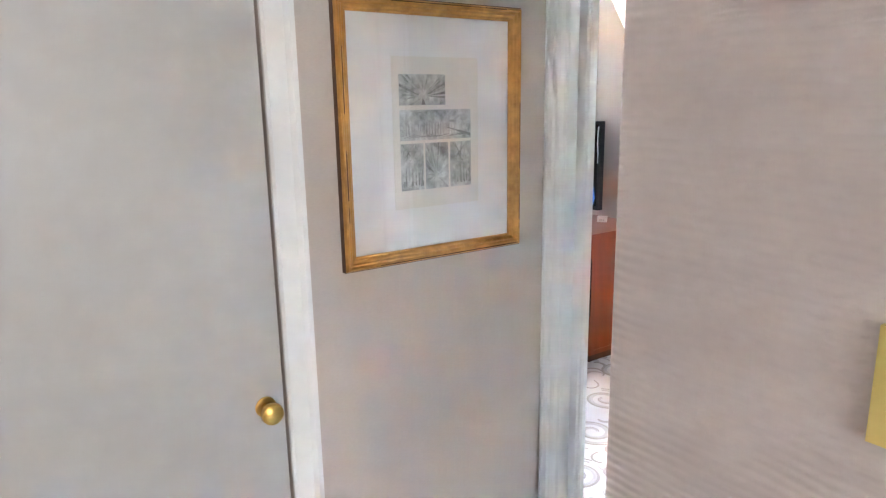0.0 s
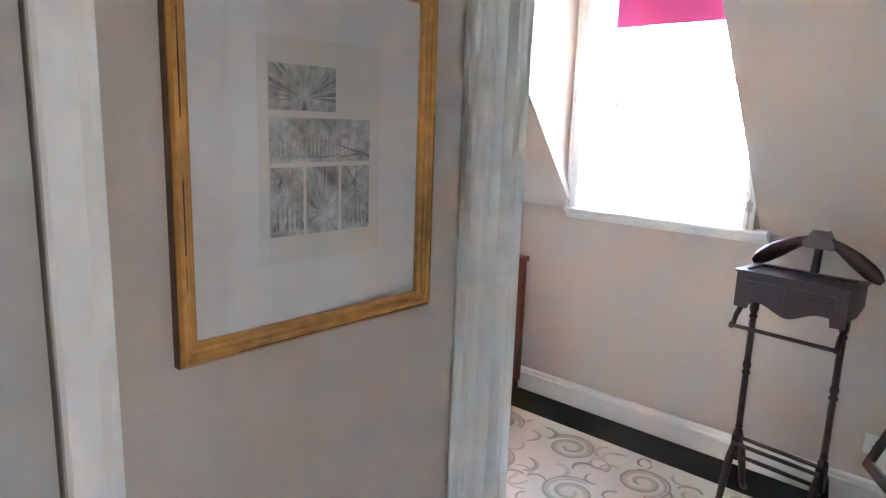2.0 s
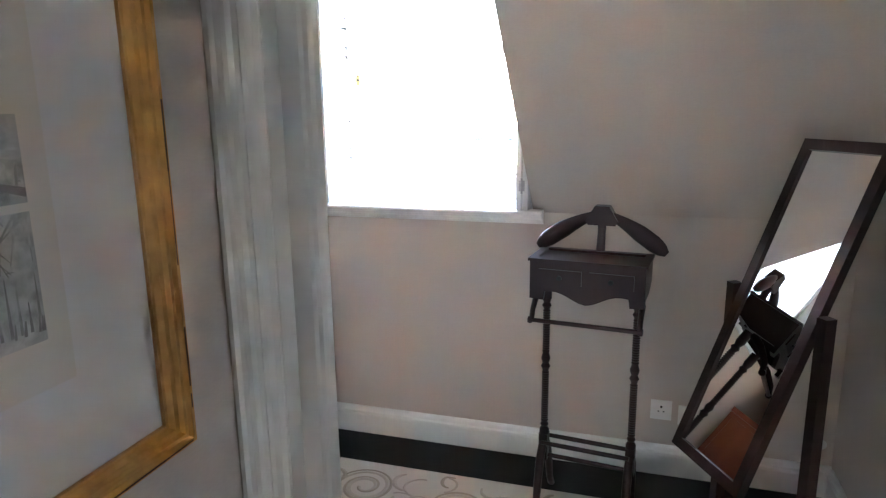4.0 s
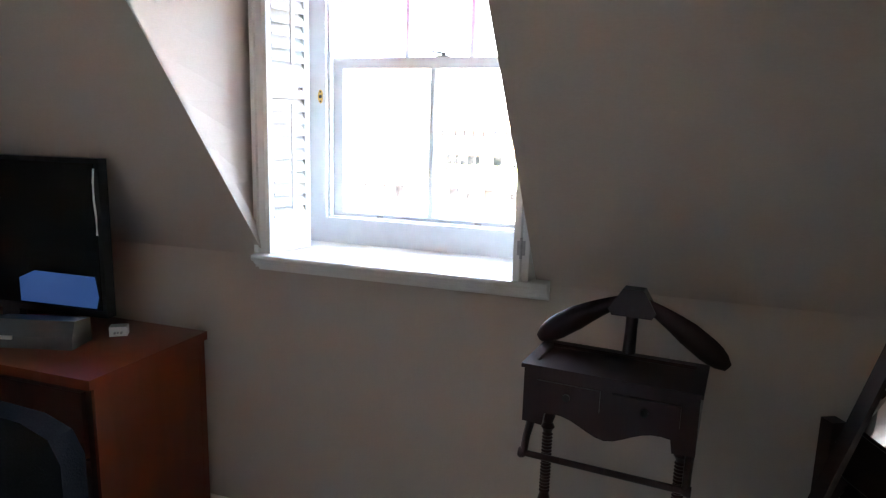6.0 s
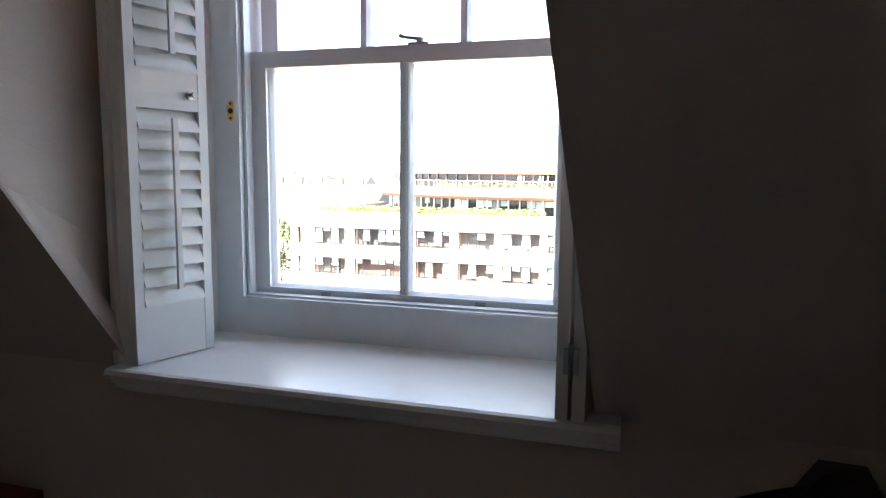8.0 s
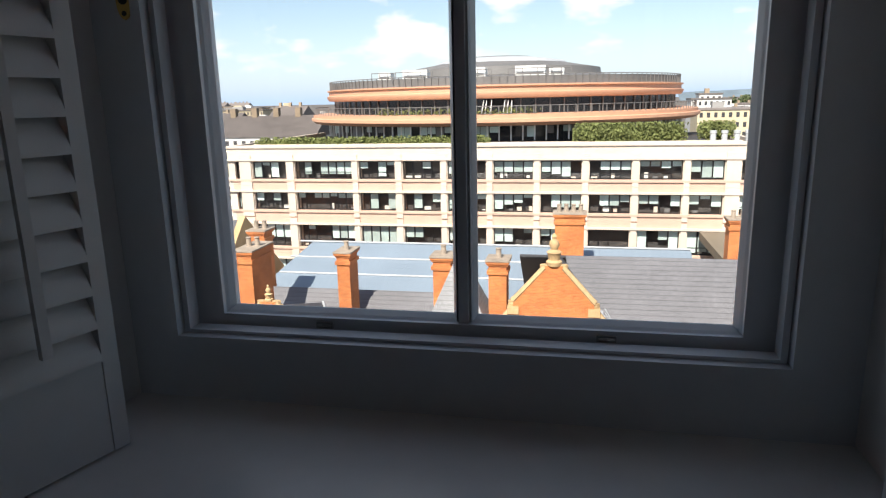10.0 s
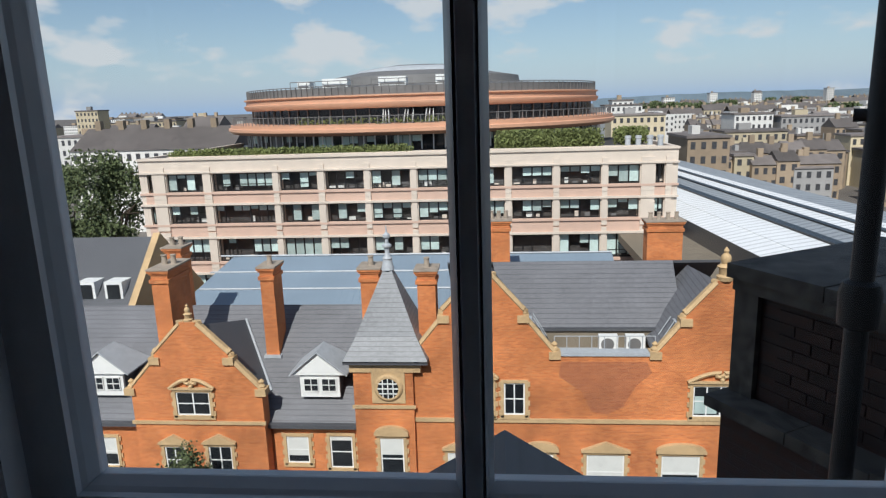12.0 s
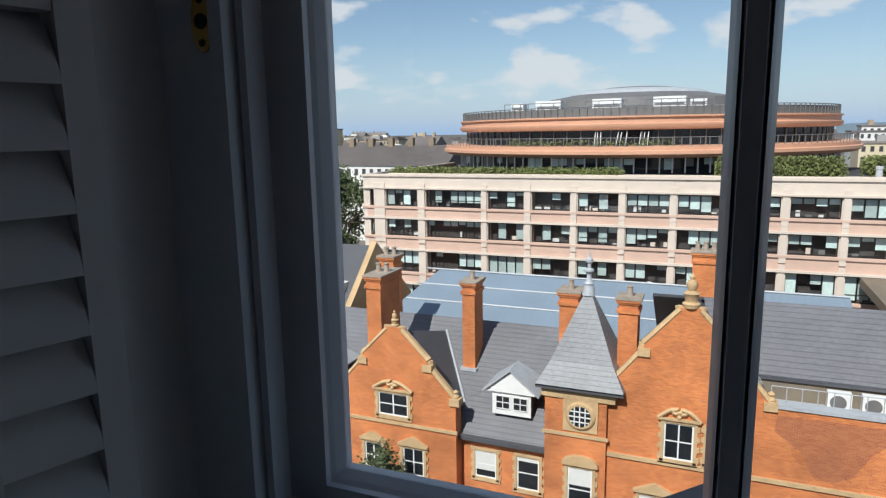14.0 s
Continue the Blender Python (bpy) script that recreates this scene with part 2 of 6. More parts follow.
M_GREYBOX = mat("grey_plastic", (0.09, 0.095, 0.10), 0.5, grain=60, vary=0.1)
M_CHAIR = mat("charcoal_upholstery", (0.016, 0.016, 0.017), 0.95, spec=0.02, grain=180, vary=0.25, bump=0.5)
M_WPLASTIC = mat("white_plastic", (0.78, 0.78, 0.76), 0.4, grain=40, vary=0.03, bump=0.0)
M_BLIND = mat("magenta_roller_fabric", (0.36, 0.035, 0.13), 0.85, grain=160, vary=0.12, bump=0.3)
M_STEEL = mat("dull_steel", (0.45, 0.45, 0.45), 0.4, 1.0, grain=50, vary=0.15)
M_BLACKMETAL = mat("black_hole", (0.01, 0.01, 0.01), 0.6, grain=50, vary=0.1, bump=0.0)
M_GLASS = glass_mat("window_glass")
M_PGLASS = glass_mat("picture_glass", gloss=0.07)
M_MIRROR = bpy.data.materials.new("mirror_silver")
M_MIRROR.use_nodes = True
_b = M_MIRROR.node_tree.nodes["Principled BSDF"]
_b.inputs["Base Color"].default_value, _b.inputs["Metallic"].default_value, _b.inputs["Roughness"].default_value = (0.86, 0.87, 0.86, 1), 1.0, 0.01

M_BRICK = brick_mat("orange_brick", (0.66, 0.22, 0.066), (0.47, 0.135, 0.043), (0.54, 0.25, 0.11), vary=0.3)
M_BRICKR = brick_mat("darker_brick", (0.46, 0.15, 0.055), (0.34, 0.095, 0.037), (0.44, 0.22, 0.12), vary=0.15)
M_BRICKD = brick_mat("dark_brick", (0.08, 0.038, 0.026), (0.06, 0.03, 0.022), (0.06, 0.048, 0.04), vary=0.4)
M_POT = mat("weathered_clay_pot", (0.34, 0.28, 0.22), 0.85, grain=9, vary=0.35, stain=2)
M_STONE = mat("buff_stone", (0.52, 0.36, 0.19), 0.85, grain=9, vary=0.28, bump=0.4, stain=1.2, dist=0.01)
M_DSTONE = mat("dark_stone", (0.12, 0.108, 0.09), 0.85, grain=11, vary=0.8, bump=0.6, stain=3, dist=0.01)
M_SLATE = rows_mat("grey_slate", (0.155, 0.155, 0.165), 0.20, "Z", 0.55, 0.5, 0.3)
# Dark slate; also used on gable slopes with their shade in the colour.
M_SLATED = rows_mat("dark_and_shaded_slate", (0.085, 0.087, 0.095), 0.16, "Z", 0.55, 0.7, 0.2)
M_SLATET = rows_mat("pale_tower_slate", (0.24, 0.245, 0.255), 0.22, "Z", 0.5, 0.55, 0.3)
M_LEAD = mat("lead_flashing", (0.42, 0.44, 0.46), 0.5, grain=5, vary=0.15)
M_BLUEROOF = rows_mat("blue_grey_metal_roof", (0.21, 0.265, 0.32), 0.45, "X", 0.5, 0.85, 0.1, 0.08)
M_WHITEOUT = mat("white_joinery", (0.78, 0.78, 0.75), 0.5, grain=6, vary=0.06)
M_DARKGLASS = mat("dark_window", (0.018, 0.021, 0.024), 0.08, grain=2, vary=0.5, bump=0.0, stain=0.7)
M_BLINDS = mat("pale_window_blind", (0.47, 0.58, 0.55), 0.6, grain=2, vary=0.15, bump=0.0, island=0.3)
# Dark colour stands in for the dimness of the office rooms.
M_ROOMDARK = mat("office_inside_dim", (0.05, 0.047, 0.045), 0.7, grain=1.2, vary=0.7, bump=0.0)
M_WBLIND = mat("white_window_blind", (0.66, 0.66, 0.62), 0.7, grain=4, vary=0.08, bump=0.0)
M_PINKSTONE = mat("pink_cast_stone", (0.59, 0.41, 0.32), 0.8, grain=0.9, vary=0.12, bump=0.2, stain=0.12)
M_CREAMSTONE = mat("cream_cast_stone", (0.64, 0.55, 0.46), 0.8, grain=0.9, vary=0.12, bump=0.2, stain=0.12)
M_TERRA = mat("terracotta_band", (0.62, 0.34, 0.215), 0.6, grain=1.0, vary=0.1, stain=0.1)
M_GREYCAP = mat("grey_roof_cap", (0.16, 0.155, 0.15), 0.6, grain=1.5, vary=0.2, stain=0.2)
M_HEDGE = mat("hedge_leaves", (0.15, 0.175, 0.055), 0.8, grain=3, vary=0.5, stain=0.6)
M_LEAF = mat("tree_leaves", (0.09, 0.115, 0.045), 0.8, grain=2, vary=0.5, stain=0.3)
M_BARK = mat("bark", (0.07, 0.05, 0.035), 0.9, grain=12, vary=0.3)
M_SHED = rows_mat("white_shed_roof", (0.78, 0.79, 0.80), 1.1, "Y", 0.6, 0.72, 0.06, 0.25)
M_SHEDG = rows_mat("grey_shed_roof", (0.30, 0.325, 0.35), 1.1, "Y", 0.6, 0.65, 0.15, 0.3)
M_GROUND = mat("city_ground", (0.13, 0.115, 0.10), 0.9, grain=0.05, vary=0.4, stain=0.01)
# Woods seen from afar: the bluish air haze is mixed into this colour.
M_HILL = mat("distant_woods_hazed", (0.12, 0.16, 0.19), 0.95, grain=0.02, vary=0.35, stain=0.004, bump=0.0)
M_CITY = [mat("stock_brick", (0.34, 0.26, 0.18), 0.85, grain=0.6, vary=0.2, stain=0.1, island=0.25),
          mat("cream_render", (0.52, 0.44, 0.30), 0.8, grain=0.6, vary=0.12, stain=0.1, island=0.2),
          mat("white_render", (0.68, 0.66, 0.62), 0.8, grain=0.6, vary=0.1, stain=0.1, island=0.15),
          mat("grey_concrete", (0.30, 0.29, 0.28), 0.85, grain=0.6, vary=0.15, stain=0.1, island=0.2)]
M_CITYWIN = mat("far_window", (0.06, 0.06, 0.065), 0.3, grain=1, vary=0.3, bump=0.0)
M_TANROOF = mat("felt_roof", (0.20, 0.165, 0.12), 0.9, grain=1.2, vary=0.2, stain=0.2)


# ---- building blocks ----
def box(bm, x0, x1, y0, y1, z0, z1, m=None):
    v = [bm.verts.new((x, y, z)) for x in (x0, x1) for y in (y0, y1) for z in (z0, z1)]
    if m is not None:
        for q in v:
            q.co = m @ q.co
    f = [bm.faces.new([v[i] for i in q]) for q in ((0, 1, 3, 2), (4, 6, 7, 5), (0, 4, 5, 1), (2, 3, 7, 6), (0, 2, 6, 4), (1, 5, 7, 3))]
    return f


def soft(bm, w=0.003, seg=2):
    e = [x for x in bm.edges if len(x.link_faces) == 2 and x.calc_face_angle(0) > 0.6]
    bmesh.ops.bevel(bm, geom=e, offset=w, segments=seg, profile=0.5, affect="EDGES")


def prism(bm, poly, a0, a1, axis="y"):
    """A flat outline given by 2D points, pulled out along an axis (y: points are x, z; x: y, z; z: x, y)."""
    def p(u, v, a):
        return {"y": (u, a, v), "x": (a, u, v), "z": (u, v, a)}[axis]
    lo, hi = [bm.verts.new(p(u, v, a0)) for u, v in poly], [bm.verts.new(p(u, v, a1)) for u, v in poly]
    k = len(poly)
    bm.faces.new(lo)
    bm.faces.new(hi[::-1])
    for i in range(k):
        bm.faces.new((lo[i], lo[(i + 1) % k], hi[(i + 1) % k], hi[i]))


def lathe(bm, prof, c=(0, 0, 0), seg=14, m=None):
    """Turned work: (radius, height) up the z axis, or along m."""
    rings = []
    for r, z in prof:
        ring = []
        for i in range(seg):
            a = 2 * math.pi * i / seg
            q = Vector((r * math.cos(a), r * math.sin(a), z))
            q = (m @ q) if m is not None else q + Vector(c)
            ring.append(bm.verts.new(q))
        rings.append(ring)
    for a, b in zip(rings, rings[1:]):
        for i in range(seg):
            bm.faces.new((a[i], a[(i + 1) % seg], b[(i + 1) % seg], b[i]))
    bm.faces.new(rings[0][::-1])
    bm.faces.new(rings[-1])


def tube(bm, pts, radii, seg=8, flat=1.0):
    """A bent bar through points, with a radius at each; flat squeezes it along its second axis."""
    rings = []
    for i, p in enumerate(pts):
        p = Vector(p)
        d = (Vector(pts[min(i + 1, len(pts) - 1)]) - Vector(pts[max(i - 1, 0)])).normalized()
        s = d.cross(Vector((0, 0, 1)))
        s = s.normalized() if s.length > 1e-3 else Vector((1, 0, 0))
        u = s.cross(d)
        r = radii[i] if isinstance(radii, (list, tuple)) else radii
        rings.append([bm.verts.new(p + s * (r * math.cos(2 * math.pi * k / seg)) * flat + u * (r * math.sin(2 * math.pi * k / seg))) for k in range(seg)])
    for a, b in zip(rings, rings[1:]):
        for k in range(seg):
            bm.faces.new((a[k], a[(k + 1) % seg], b[(k + 1) % seg], b[k]))
    bm.faces.new(rings[0][::-1])
    bm.faces.new(rings[-1])


def moulding(bm, prof, a0, a1, along="x", flip=1):
    """A profile (out, up) swept along x or y; out points to -y * flip, or to +x * flip."""
    if along == "x":
        prism(bm, [(-o * flip, u) for o, u in prof], a0, a1, "x")
    else:
        prism(bm, [(o * flip, u) for o, u in prof], a0, a1, "y")


def mesh_of(name, bm, material, smooth=False):
    bmesh.ops.recalc_face_normals(bm, faces=bm.faces)
    me = bpy.data.meshes.new(name)
    bm.to_mesh(me)
    bm.free()
    me.materials.append(material)
    if smooth:
        me.shade_smooth()
        me.set_sharp_from_angle(angle=radians(38))
    return me


def part(name, bm, material, parent=None, label="", smooth=False, kind=""):
    ob = new(name, mesh_of(name, bm, material, smooth))
    if parent is not None:
        ob.parent = parent
    return tagged(ob, label=label, kind=kind)


def thing(name, label, category, m=None, group="", kind=""):
    ob = new(name)
    ob.empty_display_size = 0.1
    if m is not None:
        ob.matrix_world = m
    return tagged(ob, label, category, group, kind)


def B():
    return bmesh.new()


def block(name, dims, material, parent=None, label="", bev=0.0, kind=""):
    bm = B()
    box(bm, *dims)
    if bev:
        soft(bm, bev)
    return part(name, bm, material, parent, label, kind=kind)


# ---- room and hall: structure ----
KNEE, PITCH, CEIL = 1.14, 1.63, 2.48          # height of the knee wall, rise of the sloped wall, ceiling
XL, XR, XP = -3.4, 1.72, 0.40                 # bedroom side walls, picture wall
YD0, YD1 = -2.025, -1.93                        # partition with the doorway
DX0, DX1, DH = 0.458, 1.39, 2.06              # doorway
HX, HY0, HY1 = 1.431, -2.897, -4.5             # hall corner, hall front wall, hall back wall
HXR = 4.6


def structure(name, bm, material, label, category="wall"):
    ob = part(name, bm, material)
    return tagged(ob, label, category, kind="structure")


# floors
bm = B()
box(bm, XL, XR, YD0, 0.0, -0.06, 0.0)
floor = structure("floor", bm, M_BLACKFLOOR, "black stained floorboards along the edge of the bedroom", "floor")
bm = B()
box(bm, XP - 0.1, HXR, HY1, YD0 - 0.002, -0.06, 0.0)
structure("floor_hall", bm, M_CARPET, "cream carpet over the hall floor", "floor")

# the knee wall under the sloped wall, with the window opening above the sill board
bm = B()
box(bm, XL - 0.1, XR + 0.1, 0.0, 0.34, -0.06, KNEE)
structure("wall_window", bm, M_WALL, "beige papered knee wall below the dormer window")
bm = B()
for sx, xe in ((-1, -0.56), (1, 0.545)):
    box(bm, min(sx * 0.5, xe), max(sx * 0.5, xe), 0.0, 0.34, KNEE, 2.62)
box(bm, -0.5, 0.5, 0.0, 0.34, 2.42, 2.62)
structure("wall_dormer_front", bm, M_WALL, "narrow papered wall strips beside the dormer window")


def xe(side, z):
    """Edge of the dormer's opening in the sloped wall."""
    return (-0.508 - 0.125 * (z - KNEE)) if side < 0 else (0.487 - 0.085 * (z - KNEE))


def ys(z):
    return -(z - KNEE) / PITCH


bm = B()
levels = [KNEE + (CEIL - KNEE) * i / 10 for i in range(11)]
for side, far in ((-1, XL - 0.1), (1, XR + 0.1)):
    for off, flip in ((0.0, False), (0.05, True)):
        for a, b in zip(levels, levels[1:]):
            q = [bm.verts.new((x, ys(z) + off, z)) for x, z in ((xe(side, a), a), (far, a), (far, b), (xe(side, b), b))]
            bm.faces.new(q)
    for a, b in zip(levels, levels[1:]):
        bm.faces.new([bm.verts.new((xe(side, z), ys(z) + o, z)) for z, o in ((a, 0), (a, 0.05), (b, 0.05), (b, 0))])
bmesh.ops.remove_doubles(bm, verts=bm.verts, dist=0.0005)
structure("wall_slope", bm, M_WALL, "sloping papered mansard wall either side of the dormer")

for side, wx in ((-1, -0.553), (1, 0.538)):
    bm = B()
    for a, b in zip(levels, levels[1:]):
        bm.faces.new([bm.verts.new(p) for p in ((wx, 0.0, a), (xe(side, a) - side * 0.002, ys(a) + 0.006, a), (xe(side, b) - side * 0.002, ys(b) + 0.006, b), (wx, 0.0, b))])
    for a, b in zip(levels, levels[1:]):
        bm.faces.new([bm.verts.new(p) for p in ((wx + side * 0.05, 0.0, a), (xe(side, a) + side * 0.05, ys(a) + 0.05, a), (xe(side, b) + side * 0.05, ys(b) + 0.05, b), (wx + side * 0.05, 0.0, b))])
    structure("wall_dormer_cheek", bm, M_WALL, "papered cheek of the dormer, brightly lit by the window")

bm = B()
box(bm, XL - 0.1, XR + 0.1, -4.6, -0.80, CEIL, CEIL + 0.08)
box(bm, -0.9, 0.8, -0.80, 0.4, CEIL, CEIL + 0.08)
box(bm, XR + 0.1, HXR + 0.1, -4.6, -1.9, CEIL, CEIL + 0.08)
tagged(part("ceiling", bm, M_CEIL), "plain painted ceiling", "ceiling", kind="structure")

# walls
bm = B()
box(bm, XR, XR + 0.1, YD1, 0.0, -0.06, CEIL)
structure("wall_east", bm, M_WALL, "beige papered side wall of the bedroom")
bm = B()
box(bm, XL - 0.1, XL, -4.5, 0.0, -0.06, CEIL)
structure("wall_west", bm, M_WALL, "beige papered far wall of the bedroom")
bm = B()
box(bm, XL, XP - 0.1, YD0, YD1, -0.06, CEIL)
box(bm, XP - 0.1, DX0 - 0.012, YD0 + 0.03, YD1, -0.06, CEIL)
box(bm, DX1 + 0.012, XR, YD0, YD1, -0.06, CEIL)
box(bm, DX0 - 0.012, DX1 + 0.012, YD0, YD1, DH + 0.012, CEIL)
structure("wall_partition", bm, M_WALL, "papered partition around the bedroom doorway")
bm = B()
KD0, KD1 = -3.73, -2.892                        # cupboard door in the picture wall
box(bm, XP - 0.1, XP, KD1 + 0.002, YD0 + 0.03, -0.06, CEIL)
box(bm, XP - 0.1, XP, KD0, KD1, 2.06, CEIL)
box(bm, XP - 0.1, XP, HY1, KD0, -0.06, CEIL)
structure("wall_picture", bm, M_WALL, "beige papered hall wall with a framed print")
bm = B()
box(bm, HX, HXR, HY0, HY0 + 0.12, -0.06, CEIL)
box(bm, HX, HX + 0.12, HY0 + 0.12, YD0, -0.06, CEIL)
bmesh.ops.remove_doubles(bm, verts=bm.verts, dist=0.0001)
structure("wall_hall_corner", bm, M_RIPPLE, "pinkish rippled wallpaper on the hall corner")
WX0, WX1, WZ0, WZ1 = -4.30, -3.10, 0.75, 2.25      # unseen window behind the walker, added to light the hall
bm = B()
box(bm, XP - 0.1, HXR + 0.1, HY1 - 0.1, HY1, -0.06, CEIL)
structure("wall_hall_back", bm, M_WALL, "plain papered back wall of the hall")
bm = B()
box(bm, HXR, HXR + 0.1, HY1, HY0 + 0.12, -0.06, WZ0)
box(bm, HXR, HXR + 0.1, HY1, HY0 + 0.12, WZ1, CEIL)
box(bm, HXR, HXR + 0.1, HY1, WX0, WZ0, WZ1)
box(bm, HXR, HXR + 0.1, WX1, HY0 + 0.12, WZ0, WZ1)
structure("wall_hall_end", bm, M_WALL, "plain papered hall end wall with an added, unseen window")
bm = B()
for a in (WX0, (WX0 + WX1) / 2 - 0.02, WX1 - 0.04):
    box(bm, HXR + 0.025, HXR + 0.075, a, a + 0.04, WZ0, WZ1)
for a in (WZ0, (WZ0 + WZ1) / 2 - 0.02, WZ1 - 0.04):
    for c0, c1 in ((WX0 + 0.04, (WX0 + WX1) / 2 - 0.02), ((WX0 + WX1) / 2 + 0.02, WX1 - 0.04)):
        box(bm, HXR + 0.03, HXR + 0.07, c0, c1, a, a + 0.04)
structure("window_2_added", bm, M_WHITE, "unseen white painted window added to light the hall", "window")

# Fill lamp in the added opening; the hall's true light source is unknown.
hall_light = bpy.data.lights.new("hall_fill_light", "AREA")
hall_light.shape, hall_light.size, hall_light.size_y, hall_light.energy, hall_light.color = "RECTANGLE", 1.15, 1.45, 0.13, (0.98, 0.985, 1.0)
new("hall_fill_light", hall_light).matrix_world = look((HXR + 0.105, (WX0 + WX1) / 2, (WZ0 + WZ1) / 2), (0, (WX0 + WX1) / 2, (WZ0 + WZ1) / 2))

# skirting boards
SKIRT = [(0, 0), (0.018, 0), (0.018, 0.092), (0.022, 0.097), (0.022, 0.106), (0.014, 0.112), (0.012, 0.128), (0.006, 0.136), (0, 0.138)]
bm = B()
moulding(bm, SKIRT, XL, XR, "x")
prism(bm, [(XR - o, u) for o, u in SKIRT], -0.03, YD1, "y")
tagged(part("baseboard", bm, M_WHITE), "white moulded skirting board along the papered wall", "skirting", kind="structure")

# doorway lining and casings
bm = B()
box(bm, DX0 - 0.012, DX0, YD0 + 0.03, YD1, 0, DH)
box(bm, DX1, DX1 + 0.012, YD0, YD1, 0, DH)
box(bm, DX0 - 0.012, DX1 + 0.012, YD0 + 0.001, YD1 - 0.001, DH, DH + 0.012)
door_1 = structure("door_1", bm, M_WHITE, "white painted lining of the open bedroom doorway", "doorway")
FLUTE0 = [(0, 0), (0, 0.042), (0.004, 0.046), (0.010, 0.046), (0.013, 0.038), (0.019, 0.035), (0.023, 0.040), (0.029, 0.037), (0.032, 0.028), (0.038, 0.025), (0.042, 0.029), (0.047, 0.024), (0.050, 0.012), (0.056, 0.006), (0.056, 0)]
FLUTE = [(0, 0), (0, 0.012), (0.006, 0.022), (0.014, 0.022), (0.018, 0.012), (0.026, 0.012), (0.030, 0.02), (0.038, 0.02), (0.042, 0.012), (0.050, 0.016), (0.056, 0.014), (0.058, 0)]
bm = B()
prism(bm, [(XP + 0.001 + u, YD0 + 0.031 - v) for u, v in FLUTE0], 0, DH + 0.02, "z")
part("casing", bm, M_WHITE, door_1, "fluted white casing beside the papered wall")
bm = B()
prism(bm, [(DX1 + u * 1.2, YD0 - v) for u, v in FLUTE], 0, DH + 0.06, "z")
part("casing", bm, M_WHITE, door_1)
bm = B()
prism(bm, [(YD0 - v, DH + 0.001 + u) for u, v in FLUTE], XP + 0.06, DX1 - 0.001, "x")
part("casing", bm, M_WHITE, door_1)
bm = B()
prism(bm, [(DX0, YD1 - 0.026), (DX0 + 0.030, YD1 - 0.026), (DX0 + 0.034, YD1 - 0.020), (DX0 + 0.040, YD1 - 0.018), (DX0 + 0.044, YD1 - 0.010), (DX0 + 0.045, YD1 + 0.004), (DX0 + 0.038, YD1 + 0.010), (DX0 - 0.03, YD1 + 0.010), (DX0 - 0.03, YD1 + 0.001), (DX0, YD1 + 0.001)], 0, DH, "z")
part("door_stop", bm, M_WHITE, door_1, "moulded white door stop")
bm = B()
prism(bm, [(DX1 - 0.008 + u, YD1 + v) for u, v in FLUTE], 0, DH + 0.05, "z")
part("casing", bm, M_WHITE, door_1)

# white cupboard door in the picture wall
door_2 = tagged(new("door_2"), "closed white flush door with a brass knob", "door", kind="structure")
bm = B()
box(bm, XP - 0.045, XP - 0.008, KD0 + 0.005, KD1 - 0.004, 0.008, 2.05)
soft(bm, 0.003)
leaf = part("door_leaf", bm, M_DOOR, door_2)
bm = B()
CAS = [(0.0, 0), (0.0, 0.012), (0.006, 0.018), (0.05, 0.018), (0.062, 0.026), (0.074, 0.026), (0.078, 0.012), (0.078, 0)]
prism(bm, [(XP + v, KD1 + 0.001 + u) for u, v in CAS], 0, 2.14, "z")
part("casing", bm, M_WHITE, door_2)
bm = B()
prism(bm, [(XP + v, KD0 - 0.001 - u) for u, v in CAS], 0, 2.14, "z")
part("casing", bm, M_WHITE, door_2)
bm = B()
prism(bm, [(XP + v, 2.061 + u) for u, v in CAS], KD0, KD1, "y")
part("casing", bm, M_WHITE, door_2)
bm = B()
box(bm, XP - 0.1, XP - 0.05, KD0 - 0.02, KD1 + 0.02, 0, 2.06)
part("door_stop", bm, M_DOOR, door_2)
bm = B()
mk = Matrix.Translation((XP - 0.008, -2.943, 0.882)) @ Matrix.Rotation(radians(90), 4, "Y")
lathe(bm, [(0.026, 0), (0.026, 0.004), (0.012, 0.007), (0.010, 0.024), (0.016, 0.030), (0.024, 0.038), (0.0275, 0.047), (0.026, 0.056), (0.017, 0.062), (0.004, 0.064)], seg=24, m=mk)
part("door_knob", bm, M_BRASS, leaf, "round worn brass knob", True)

# carpet laid over the boards
bm = B()
box(bm, XL + 0.3, XR - 0.02, YD0 + 0.01, -0.285, 0.0, 0.012)
carpet = tagged(part("carpet", bm, M_CARPET), "cream carpet with raised grey scroll pattern", "carpet")


def ribbon(bm, pts, w, z):
    """A flat tapering band along 2D points, a little proud of the pile."""
    prev = None
    k = len(pts)
    for i, (x, y) in enumerate(pts):
        dx, dy = pts[min(i + 1, k - 1)][0] - pts[max(i - 1, 0)][0], pts[min(i + 1, k - 1)][1] - pts[max(i - 1, 0)][1]
        d = math.hypot(dx, dy) or 1
        h = w * (0.35 + 0.65 * math.sin(math.pi * (0.08 + 0.84 * i / (k - 1))))
        nx, ny = -dy / d * h, dx / d * h
        row = (bm.verts.new((x + nx, y + ny, z)), bm.verts.new((x, y, z + 0.003)), bm.verts.new((x - nx, y - ny, z)))
        if prev:
            bm.faces.new((prev[0], row[0], row[1], prev[1]))
            bm.faces.new((prev[1], row[1], row[2], prev[2]))
        prev = row


rng = random.Random(7)
bm, bm2 = B(), B()


